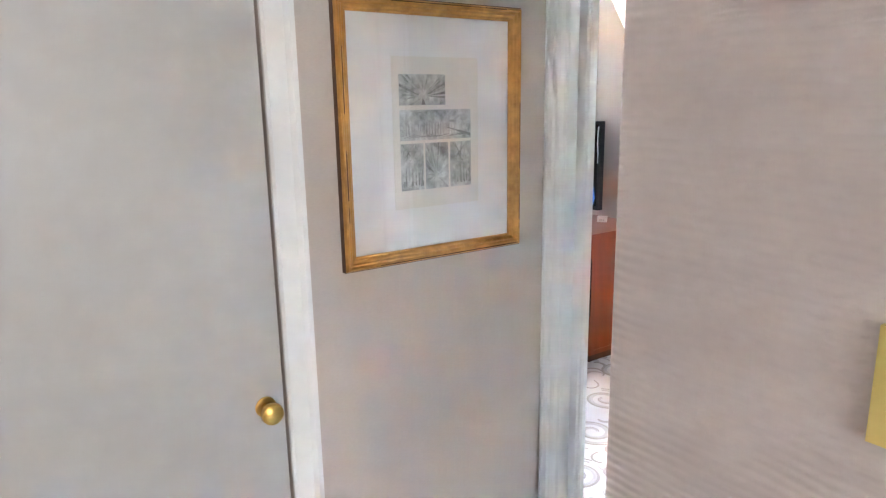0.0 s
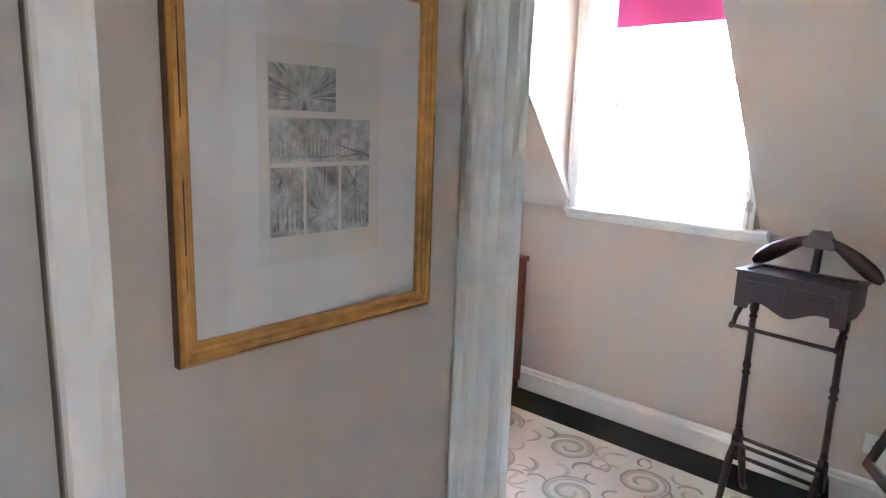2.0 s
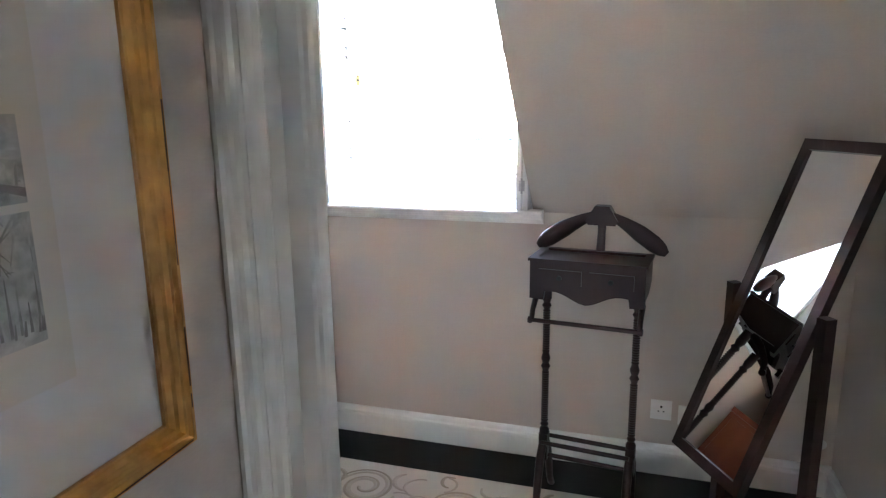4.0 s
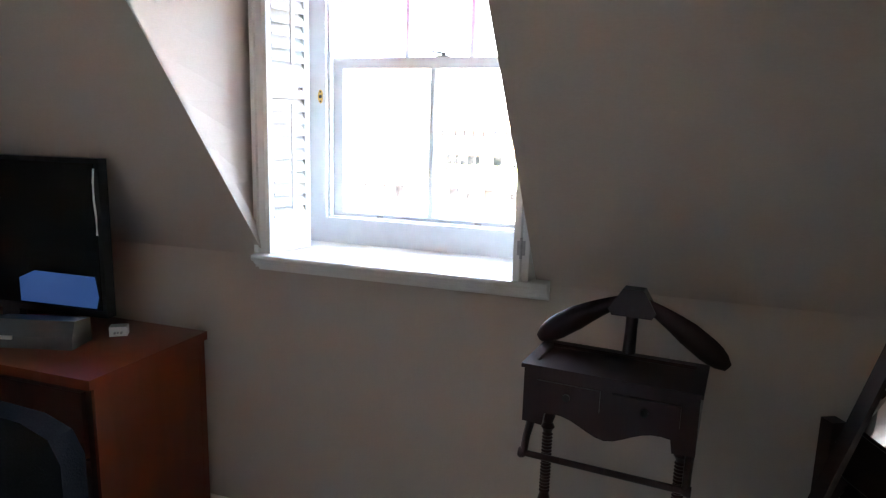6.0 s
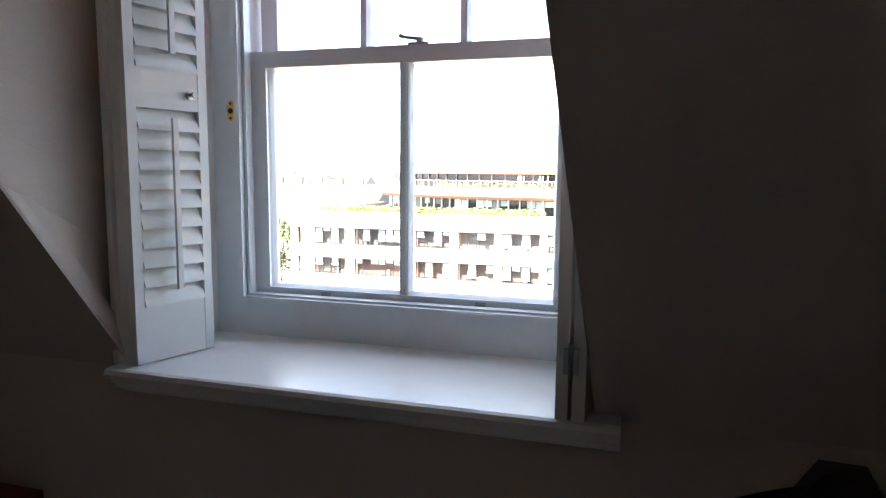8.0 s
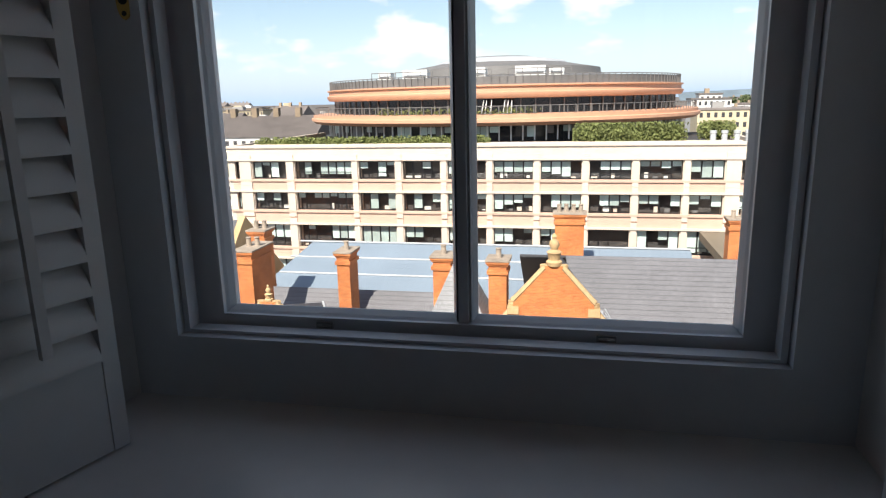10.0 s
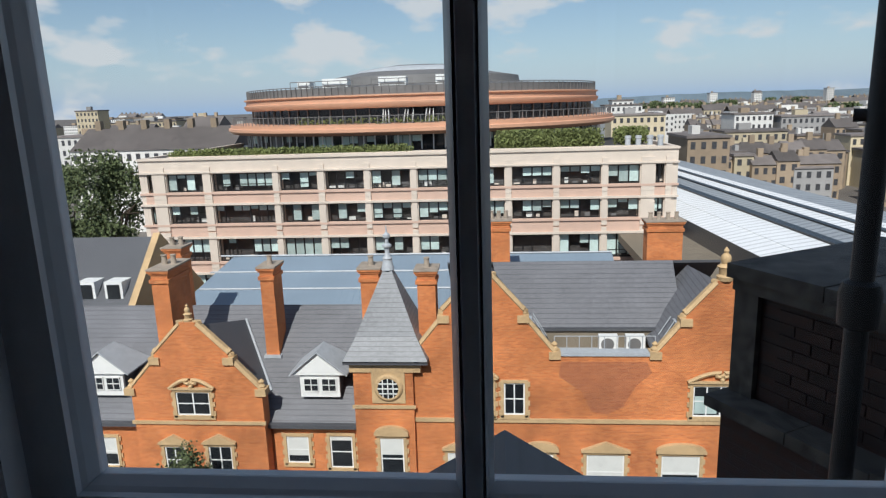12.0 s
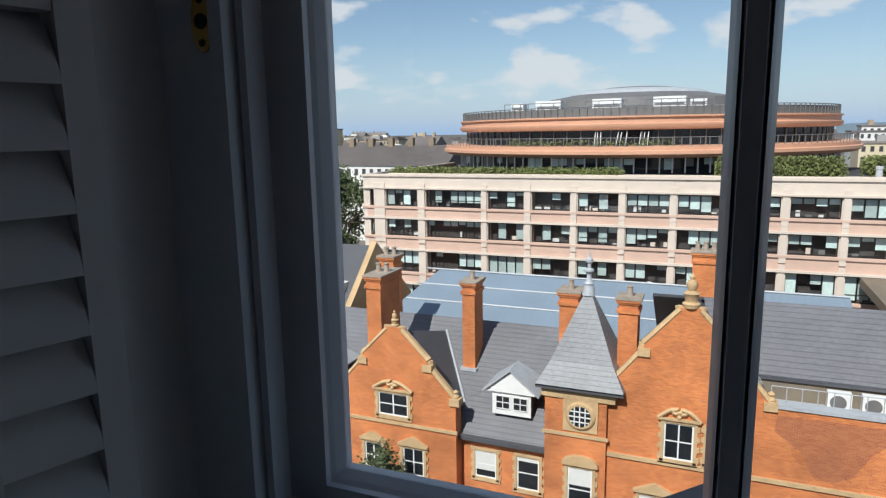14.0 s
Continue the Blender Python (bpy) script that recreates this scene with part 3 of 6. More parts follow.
def scroll(x, y, r, a0, turns, hand):
    k = int(34 * turns)
    pts = [(x + r * (1 - 0.80 * i / k) * math.cos(a0 + hand * 2 * math.pi * turns * i / k),
            y + r * (1 - 0.80 * i / k) * math.sin(a0 + hand * 2 * math.pi * turns * i / k)) for i in range(k + 1)]
    ribbon(bm, pts, 0.0075, 0.0125)
    pts2 = [(x + (px - x) * 0.86, y + (py - y) * 0.86) for px, py in pts]
    ribbon(bm2, pts2, 0.013, 0.0122)


for row in range(4):
    for col in range(9):
        x = -1.75 + 0.40 * col + (0.2 if row % 2 else 0) + rng.uniform(-0.03, 0.03)
        y = -0.50 - 0.33 * row + rng.uniform(-0.03, 0.03)
        if x > 1.5 or y < -1.75:
            continue
        hand = 1 if (row + col) % 2 else -1
        scroll(x, y, 0.135, rng.uniform(0, 6.28), 1.9, hand)
        for j in range(9):
            a = rng.uniform(0, 6.28)
            r0 = rng.uniform(0.16, 0.21)
            cx, cy = x + r0 * math.cos(a), y + r0 * math.sin(a)
            if cy > -0.34:
                continue
            rr, b0 = rng.uniform(0.05, 0.09), rng.uniform(0, 6.28)
            arc = [(cx + rr * (1 - 0.03 * i) * math.cos(b0 + hand * 0.16 * i), cy + rr * (1 - 0.03 * i) * math.sin(b0 + hand * 0.16 * i)) for i in range(18)]
            arc = [(px, min(py, -0.31)) for px, py in arc]
            ribbon(bm if j % 2 else bm2, arc, rng.uniform(0.005, 0.012), 0.0123)
part("scroll_pattern", bm, M_SCROLL, carpet, "grey scroll outlines", kind="stuff")
part("scroll_shade", bm2, M_SCROLL2, carpet, "taupe scroll shading", kind="stuff")

# ---- dormer sash window ----
window_1 = tagged(new("window_1"), "white painted sash window with bifold shutters folded open", "window", kind="structure")
YF, YG = 0.295, 0.365          # face of the box frame, plane of the lower panes
SILL = 1.152                   # top of the window board
GX, GZ0, GZ1 = 0.366, 1.272, 1.826


def wpart(name, dims, label="", bev=0.003, parent=None, material=None):
    bm = B()
    for d in (dims if isinstance(dims[0], tuple) else (dims,)):
        box(bm, *d)
    soft(bm, bev)
    return part(name, bm, material or M_SASH, parent or window_1, label)


bm = B()
box(bm, -0.505, 0.505, -0.005, 0.34, KNEE - 0.03, SILL)
soft(bm, 0.004)
part("window_sill", bm, M_WHITE, window_1, "deep glossy white window board")
bm = B()
NOSE = [(0, -0.062), (0.014, -0.060), (0.020, -0.050), (0.036, -0.046), (0.038, -0.036), (0.046, -0.032), (0.050, -0.024), (0.062, -0.020), (0.066, -0.010), (0.062, -0.001), (0.054, 0.002), (0, 0.002)]
prism(bm, [(-0.004 - o, SILL + u) for o, u in NOSE], -0.520, 0.530, "x")
part("sill_moulding", bm, M_WHITE, window_1)
# box frame round the sashes
for nm, d in (("frame_stile", (-0.52, -GX - 0.060, YF, YF + 0.16, SILL, 2.45)), ("frame_stile", (GX + 0.060, 0.52, YF, YF + 0.16, SILL, 2.45)),
              ("frame_bottom", (-GX - 0.060, GX + 0.060, YF, YF + 0.127, SILL - 0.002, 1.246)), ("frame_head", (-GX - 0.060, GX + 0.060, YF, YF + 0.2, 2.40, 2.46))):
    wpart(nm, d)
# staff beads with a double line
for sx in (-1, 1):
    wpart("staff_bead", (sx * (GX + 0.053) - 0.007, sx * (GX + 0.053) + 0.007, YF - 0.012, YF + 0.02, 1.243, 2.40), "", 0.005)
    wpart("staff_bead", (sx * (GX + 0.040) - 0.004, sx * (GX + 0.040) + 0.004, YF + 0.004, YF + 0.03, 1.252, 2.40), "", 0.002)
wpart("staff_bead", (-GX - 0.046, GX + 0.046, YF - 0.012, YF + 0.02, 1.243, 1.253), "", 0.005)
wpart("staff_bead", (-GX - 0.036, GX + 0.036, YF + 0.004, YF + 0.03, 1.2535, 1.2585), "", 0.002)
# lower sash
sash = B()
box(sash, -GX - 0.046, -GX, YG - 0.03, YG + 0.02, 1.248, GZ1 + 0.04)
box(sash, GX, GX + 0.046, YG - 0.03, YG + 0.02, 1.248, GZ1 + 0.04)
box(sash, -GX, GX, YG - 0.03, YG + 0.02, 1.248, GZ0)
box(sash, -GX, GX, YG - 0.03, YG + 0.02, GZ1, GZ1 + 0.04)
soft(sash, 0.003)
low = part("lower_sash", sash, M_SASH, window_1)
bm = B()
prism(bm, [(-0.0105, YG + 0.015), (-0.0105, YG - 0.008), (-0.007, YG - 0.026), (0.007, YG - 0.026), (0.0105, YG - 0.008), (0.0105, YG + 0.015)], GZ0 + 0.0005, GZ1 - 0.0005, "z")
part("glazing_bar", bm, M_SASH, low)
# ovolo lining round each lower pane
for x0, x1 in ((-GX, -0.0105), (0.0105, GX)):
    bm = B()
    e = 0.007
    prism(bm, [(x0, YG - 0.022), (x0 + e * 0.4, YG - 0.016), (x0 + e, YG - 0.003), (x0 + e, YG), (x0, YG)], GZ0, GZ1, "z")
    prism(bm, [(x1, YG - 0.022), (x1 - e * 0.4, YG - 0.016), (x1 - e, YG - 0.003), (x1 - e, YG), (x1, YG)], GZ0, GZ1, "z")
    prism(bm, [(YG - 0.022, GZ0), (YG - 0.016, GZ0 + e * 0.4), (YG - 0.003, GZ0 + e), (YG, GZ0 + e), (YG, GZ0)], x0, x1, "x")
    part("pane_lining", bm, M_SASH, low)
    bm = B()
    box(bm, x0 + 0.001, x1 - 0.001, YG + 0.002, YG + 0.005, GZ0 + 0.001, GZ1 - 0.001)
    pane = part("pane", bm, M_GLASS, low)
    pane.visible_shadow = False
# upper sash, three panes wide, standing farther out
YU = YG + 0.055
us = B()
box(us, -GX - 0.046, -GX, YU - 0.025, YU + 0.02, GZ1, 2.40)
box(us, GX, GX + 0.046, YU - 0.025, YU + 0.02, GZ1, 2.40)
box(us, -GX, GX, YU - 0.025, YU + 0.02, GZ1, GZ1 + 0.036)
box(us, -GX, GX, YU - 0.025, YU + 0.02, 2.36, 2.40)
soft(us, 0.003)
upper = part("upper_sash", us, M_SASH, window_1)
for x in (-0.129, 0.129):
    bm = B()
    prism(bm, [(x - 0.014, YU + 0.015), (x - 0.014, YU - 0.004), (x - 0.008, YU - 0.02), (x + 0.008, YU - 0.02), (x + 0.014, YU - 0.004), (x + 0.014, YU + 0.015)], GZ1 + 0.037, 2.359, "z")
    part("glazing_bar", bm, M_SASH, upper)
for x0, x1 in ((-GX, -0.143), (-0.115, 0.115), (0.143, GX)):
    bm = B()
    box(bm, x0 + 0.001, x1 - 0.001, YU + 0.002, YU + 0.005, GZ1 + 0.037, 2.359)
    part("pane", bm, M_GLASS, upper).visible_shadow = False
# fittings: sash fastener, lifts, bolt keep
bm = B()
box(bm, 0.01, 0.06, YG - 0.026, YG + 0.012, GZ1 + 0.040, GZ1 + 0.046)
lathe(bm, [(0.010, 0), (0.010, 0.012), (0.004, 0.016)], (0.035, YG - 0.01, GZ1 + 0.045), 12)
tube(bm, [(0.035, YG - 0.01, GZ1 + 0.056), (0.0, YG - 0.015, GZ1 + 0.060), (-0.014, YG - 0.018, GZ1 + 0.064)], [0.005, 0.004, 0.006])
part("sash_fastener", bm, M_STEEL, window_1, "small dark metal sash fastener", True)
for x in (-0.205, 0.195):
    bm = B()
    box(bm, x - 0.013, x + 0.013, YG - 0.033, YG - 0.030, 1.257, 1.266)
    tube(bm, [(x - 0.010, YG - 0.035, 1.2615), (x, YG - 0.038, 1.2625), (x + 0.010, YG - 0.035, 1.2615)], [0.002, 0.003, 0.002], 6)
    part("sash_lift", bm, M_STEEL, low, "small flat metal sash clip", True)
bm = B()
prism(bm, [(0.011 * math.cos(a), 0.026 * math.sin(a)) for a in [2 * math.pi * i / 16 for i in range(16)]], 0, 0.003, "y")
keep = part("bolt_keep", bm, M_BRASS, window_1, "oval brass bolt keep")
keep.location = (-0.441, YF - 0.0035, 1.718)
bm = B()
for z, r in ((0, 0.007), (0.018, 0.0035), (-0.018, 0.0035)):
    prism(bm, [(r * math.cos(a), z + r * math.sin(a)) for a in [2 * math.pi * i / 10 for i in range(10)]], -0.001, 0.0, "y")
part("bolt_hole", bm, M_BLACKMETAL, keep)
# casing at the room side of the opening
for sx in (-1, 1):
    bm = B()
    prism(bm, [(sx * 0.487, -0.003), (sx * 0.487, -0.014), (sx * 0.492, -0.018), (sx * 0.515, -0.018), (sx * 0.52, -0.026), (sx * 0.534, -0.026), (sx * 0.537, -0.003)], SILL + (0.001 if sx < 0 else 0.036), 2.44, "z")
    part("casing", bm, M_WHITE, window_1)
    bm = B()
    box(bm, sx * 0.499 - 0.004, sx * 0.499 + 0.004, -0.002, YF, SILL + 0.001, 2.42)
    part("reveal_lining", bm, M_WHITE, window_1)


# ---- louvred shutters, folded back into the reveal ----
def shutter(name, hinge, angle, width, label, rod_side=-1):
    """A louvred leaf: hinge post at the origin, leaf along +x, its louvred face to -y * rod_side."""
    z0, z1 = SILL + 0.004, 2.40
    root = thing(name, label, "shutter", Matrix.Translation(hinge) @ Matrix.Rotation(angle, 4, "Z"), group="window shutters")
    t = 0.011
    for x in (0.0, width - 0.022):
        bm = B()
        box(bm, x, x + 0.022, -t, t, z0, z1)
        soft(bm, 0.003)
        part("stile", bm, M_WHITE, root)
    for a, b in ((z0, z0 + 0.125), (1.700, 1.785), (2.33, z1)):
        bm = B()
        box(bm, 0.0225, width - 0.0225, -t * 0.9, t * 0.9, a, b)
        soft(bm, 0.002)
        part("rail", bm, M_WHITE, root)
    proto = B()
    prism(proto, [(0.0285 * math.cos(a), 0.005 * math.sin(a)) for a in [2 * math.pi * i / 10 for i in range(10)]], 0.0235, width - 0.0235, "x")
    me = mesh_of("slat", proto, M_WHITE, True)
    for a, b in ((z0 + 0.125, 1.700), (1.785, 2.33)):
        k = int(round((b - a) / 0.0425))
        for i in range(k):
            s = new("slat", me)
            s.parent = root
            s.matrix_local = Matrix.Translation((0, 0, a + (i + 0.5) * (b - a) / k)) @ Matrix.Rotation(radians(60 * rod_side), 4, "X")
        bm = B()
        box(bm, width / 2 - 0.006, width / 2 + 0.006, rod_side * -0.030 - 0.004, rod_side * -0.030 + 0.004, a + 0.03, b - 0.02)
        soft(bm, 0.003)
        part("tilt_rod", bm, M_WHITE, root)
    return root


sh = shutter("shutter", (-0.474, -0.030, 0), math.atan2(0.182, 0.056), 0.193, "white louvred shutter leaf folded open in the reveal", 1)
bm = B()
lathe(bm, [(0.011, 0), (0.011, 0.003), (0.005, 0.004), (0.005, 0.012), (0.008, 0.016), (0.007, 0.020)], seg=12, m=Matrix.Translation((0.15, -0.011, 1.735)) @ Matrix.Rotation(radians(90), 4, "X"))
part("shutter_knob", bm, M_STEEL, sh, "small round metal bolt", True)
shutter("shutter", (-0.4965, 0.165, 0), math.atan2(-0.155, -0.004) + radians(180) - radians(180), 0.150, "white louvred rear shutter leaf folded against the reveal", 1)
sh2 = shutter("shutter", (0.432, -0.068, 0), math.atan2(0.198, 0.036), 0.205, "white louvred shutter leaf standing out from the reveal", -1)
shutter("shutter", (0.460, -0.068, 0), math.atan2(0.198, 0.020), 0.200, "white louvred rear shutter leaf beside its pair", -1)
bm = B()
for z in (1.26, 1.95):
    box(bm, 0.434, 0.458, -0.074, -0.069, z - 0.022, z + 0.022)
    lathe(bm, [(0.004, -0.032), (0.004, 0.032)], (0.446, -0.076, z), 8)
part("shutter_hinge", bm, M_STEEL, window_1, "small painted hinges joining the folded leaves")

# roller blind
blind = thing("roller_blind", "magenta fabric roller blind pulled up in the window", "blind")
bm = B()
box(bm, -0.445, 0.43, 0.236, 0.2385, 2.14, 2.395)
part("fabric", bm, M_BLIND, blind)
bm = B()
box(bm, -0.445, 0.43, 0.233, 0.2415, 2.125, 2.14)
soft(bm, 0.003)
part("bottom_bar", bm, M_BLIND, blind)
bm = B()
lathe(bm, [(0.022, 0), (0.022, 0.89)], seg=16, m=Matrix.Translation((-0.452, 0.245, 2.395)) @ Matrix.Rotation(radians(90), 4, "Y"))
part("roller", bm, M_BLIND, blind, "", True)

# ---- framed print on the hall wall ----
picture = thing("framed_print", "old newspaper engravings in a wide white mount and gilt wooden frame", "picture", Matrix.Translation((XP, -2.434, 1.524)))
PW, PH, PF = 0.57, 0.665, 0.034
RAIL = [(0, 0.0), (0, 0.020), (0.004, 0.027), (0.009, 0.027), (0.012, 0.022), (0.017, 0.022), (0.020, 0.017), (0.026, 0.016), (0.030, 0.010), (PF, 0.009), (PF, 0.0)]


def frame_rail(length, mt, name):
    """One mitred rail of the picture frame, lying along y at the outer edge."""
    bm = B()
    a = [bm.verts.new((v + 0.001, -length / 2 + u, u)) for u, v in RAIL]
    b = [bm.verts.new((v + 0.001, length / 2 - u, u)) for u, v in RAIL]
    k = len(RAIL)
    bm.faces.new(a)
    bm.faces.new(b[::-1])
    for i in range(k):
        bm.faces.new((a[i], a[(i + 1) % k], b[(i + 1) % k], b[i]))
    bmesh.ops.transform(bm, matrix=mt, verts=bm.verts)
    return part(name, bm, M_GILT, picture)


frame_rail(PW, Matrix.Translation((0, 0, -PH / 2)), "frame_rail")
frame_rail(PW, Matrix.Translation((0, 0, PH / 2)) @ Matrix.Rotation(radians(180), 4, "X"), "frame_rail")
frame_rail(PH, Matrix.Translation((0, -PW / 2, 0)) @ Matrix.Rotation(radians(-90), 4, "X"), "frame_rail")
frame_rail(PH, Matrix.Translation((0, PW / 2, 0)) @ Matrix.Rotation(radians(90), 4, "X"), "frame_rail")
for d in ((-PW / 2 - 0.002, PW / 2 + 0.002, -PH / 2 - 0.002, -PH / 2 - 0.0003), (-PW / 2 - 0.002, PW / 2 + 0.002, PH / 2 + 0.0003, PH / 2 + 0.002),
          (-PW / 2 - 0.002, -PW / 2 - 0.0003, -PH / 2, PH / 2), (PW / 2 + 0.0003, PW / 2 + 0.002, -PH / 2, PH / 2)):
    block("dark_edge", (0.001, 0.018, d[0], d[1], d[2], d[3]), M_RUB, picture, "dark worn outer edge")
for k in range(40):                                 # rubbed dark streaks on the gilding
    rub = B()
    s = (0, 0, 1, 2, 3)[k % 5]
    w_ = rng.uniform(0.0004, 0.0012)
    ln = rng.uniform(0.015, 0.14)
    if s < 2:
        y = rng.uniform(-PW / 2 + 0.03, PW / 2 - 0.1)
        z = (-PH / 2 + 0.0066) if s == 0 else (PH / 2 - 0.006)
        box(rub, 0.018, 0.0285, y, y + ln, z - w_, z + w_)
    else:
        z = rng.uniform(-PH / 2 + 0.03, PH / 2 - 0.1)
        y = (-PW / 2 + 0.0145) if s == 2 else (PW / 2 - 0.0066)
        box(rub, 0.018, 0.0236 if s == 2 else 0.0285, y - w_, y + w_, z, z + ln)
    part("rubbed_streak", rub, M_RUB, picture)
bm = B()
box(bm, 0.001, 0.005, -PW / 2 + 0.02, PW / 2 - 0.02, -PH / 2 + 0.02, PH / 2 - 0.02)
part("mount", bm, M_MAT, picture)
bm = B()
box(bm, 0.0052, 0.0062, -0.118, 0.154, -0.168, 0.222)
page = part("page", bm, M_PAGE, picture, "yellowed page")
page.location = (0, -0.010, -0.023)


def engraving(y0, y1, z0, z1, seed, kind):
    """A small engraved scene as pale ground with drawn strokes: a vaulted roof, a skyline or a hall."""
    r = random.Random(seed)
    bm = B()
    box(bm, 0.0064, 0.0067, y0, y1, z0, z1)
    e = part("engraving", bm, M_INK2, picture)
    e.location = (0, -0.010, -0.023)
    w, hh = y1 - y0, z1 - z0
    soft_, dark = B(), B()

    def stroke(b_, u0, v0, u1, v1, t0, t1, x):
        a_, c_ = Vector((y0 + u0 * w, z0 + v0 * hh)), Vector((y0 + u1 * w, z0 + v1 * hh))
        d = c_ - a_
        d = d.normalized() if d.length > 1e-6 else Vector((1, 0))
        n_ = Vector((-d.y, d.x))
        q = [a_ + n_ * t0, c_ + n_ * t1, c_ - n_ * t1, a_ - n_ * t0]
        b_.faces.new([b_.verts.new((x, min(max(p.x, y0 + 0.0008), y1 - 0.0008), min(max(p.y, z0 + 0.0008), z1 - 0.0008))) for p in q])

    k = [0]

    def x_(base):
        k[0] += 1
        return base + k[0] * 0.000002

    if kind == "vault":
        for i in range(40):
            a_ = r.uniform(0.02, math.pi - 0.02) if i < 32 else r.uniform(math.pi, 2 * math.pi)
            stroke(soft_ if i % 13 else dark, 0.5 + 0.10 * math.cos(a_), 0.30 + 0.08 * math.sin(a_), 0.5 + 0.75 * math.cos(a_), 0.30 + 0.95 * math.sin(a_), 0.0004, r.uniform(0.0012, 0.0046), x_(0.0069))
    elif kind == "skyline":
        for i in range(26):
            u = i / 25
            top = 0.45 + 0.25 * r.random() * (1 if u < 0.55 else 0.4)
            stroke(soft_, u, 0.15, u + r.uniform(-0.01, 0.01), top, r.uniform(0.001, 0.0025), r.uniform(0.0002, 0.0015), x_(0.0069))
        for i in range(14):
            stroke(dark, 0.05 + 0.06 * i, 0.08 + 0.05 * r.random(), 0.2 + 0.06 * i, 0.12 + 0.08 * r.random(), 0.0004, 0.0008, x_(0.0072))
        stroke(dark, 0.62, 0.42, 1.0, 0.12, 0.0004, 0.0045, x_(0.0073))
        stroke(soft_, 0.68, 0.62, 0.98, 0.55, 0.003, 0.004, x_(0.0072))
    else:
        for i in range(9):
            u = r.random()
            stroke(soft_, u, 0.55 + 0.1 * r.random(), r.random(), 1.0, 0.0004, 0.0022, x_(0.0069))
        for i in range(7):
            u = (i + 0.5) / 7
            stroke(dark if i % 2 else soft_, u, 0.10, u, 0.25 + 0.3 * r.random(), 0.0018, 0.0005, x_(0.0072))
        for i in range(8):
            u = r.random()
            stroke(dark, u, 0.08, u + 0.02, 0.20, 0.0014, 0.0006, x_(0.0073))
    for i in range(30):
        u, v = r.random(), r.random()
        stroke(soft_, u, v, u + r.uniform(-0.1, 0.1), v + r.uniform(-0.04, 0.04), 0.0004, 0.0006, x_(0.0069))
    part("strokes", soft_, M_INK, e, kind="stuff")
    part("dark_strokes", dark, M_DARKINK, e, kind="stuff")


engraving(-0.098, 0.045, 0.100, 0.178, 1, "vault")
engraving(-0.098, 0.128, 0.010, 0.088, 2, "skyline")
engraving(-0.098, -0.028, -0.120, 0.002, 3, "hall")
engraving(-0.022, 0.052, -0.120, 0.002, 4, "vault")
engraving(0.058, 0.128, -0.120, 0.002, 5, "hall")
bm = B()
for k in range(9):
    box(bm, 0.0064, 0.0066, 0.06, 0.13 - 0.02 * (k % 3 == 2), 0.105 + 0.008 * k, 0.108 + 0.008 * k)
part("print_lines", bm, M_PAGE, picture).location = (0, -0.010, -0.023)
bm = B()
box(bm, 0.0085, 0.0105, -PW / 2 + 0.03, PW / 2 - 0.03, -PH / 2 + 0.03, PH / 2 - 0.03)
part("glass", bm, M_PGLASS, picture).visible_shadow = False

# brass switch plate on the rippled wall
plate = thing("switch_plate", "polished brass light switch plate on the hall wall", "light switch", Matrix.Translation((1.745, HY0, 1.398)))
bm = B()
box(bm, -0.062, 0.062, -0.006, 0, -0.046, 0.046)
soft(bm, 0.003)
part("plate", bm, M_BRASSP, plate)
for x in (-0.02, 0.02):
    bm = B()
    lathe(bm, [(0.006, 0), (0.005, 0.016), (0.006, 0.018)], seg=10, m=Matrix.Translation((x, -0.006, 0)) @ Matrix.Rotation(radians(75), 4, "X"))
    part("toggle", bm, M_BRASS, plate, "", True)

# ---- bedroom furniture ----
# valet stand
VX0, VY0, VX1, VY1 = 0.556, -0.489, 0.957, -0.533       # front corners of the tray
va = math.atan2(VY1 - VY0, VX1 - VX0)
VW = math.hypot(VX1 - VX0, VY1 - VY0)
valet = thing("valet_stand", "dark mahogany valet stand with coat hanger, drawer tray and turned posts", "valet stand",
              Matrix.Translation(((VX0 + VX1) / 2, (VY0 + VY1) / 2, 0)) @ Matrix.Rotation(va, 4, "Z"))
h = VW / 2


def vpart(name, bm, label="", smooth=True, parent=None, material=None):
    return part(name, bm, material or M_MAHOG, parent or valet, label, smooth)


# local frame: x along the front, y away from the room towards the wall
bm = B()
wave = [(-h, 1.045), (-h, 0.905), (-h + 0.05, 0.902)]
for i in range(15):
    t = i / 14
    wave.append((-h + 0.055 + (VW - 0.11) * t, 0.912 + 0.022 * abs(math.cos(math.pi * t)) ** 1.5 - 0.008 * math.sin(math.pi * t) + 0.008 * math.sin(3 * math.pi * t)))
wave += [(h - 0.05, 0.902), (h, 0.905), (h, 1.045)]
prism(bm, wave, 0.0, 0.016, "y")
vpart("apron", bm, "shaped front apron", False)
for x in (-h, h - 0.014):
    bm = B()
    prism(bm, [(0.016, 0.93), (0.016, 1.045), (0.20, 1.045), (0.20, 0.96), (0.12, 0.93)], x, x + 0.014, "x")
    vpart("tray_side", bm, "", False)
bm = B()
box(bm, -h + 0.014, h - 0.014, 0.186, 0.20, 0.96, 1.045)
vpart("tray_back", bm, "", False)
bm = B()
box(bm, -h + 0.014, h - 0.014, 0.016, 0.186, 1.030, 1.046)
vpart("tray_floor", bm, "", False)
bm = B()
box(bm, -h - 0.006, h + 0.006, -0.008, 0.030, 1.045, 1.055)
box(bm, -h - 0.006, -h + 0.022, 0.030, 0.205, 1.045, 1.055)
box(bm, h - 0.022, h + 0.006, 0.030, 0.205, 1.045, 1.055)
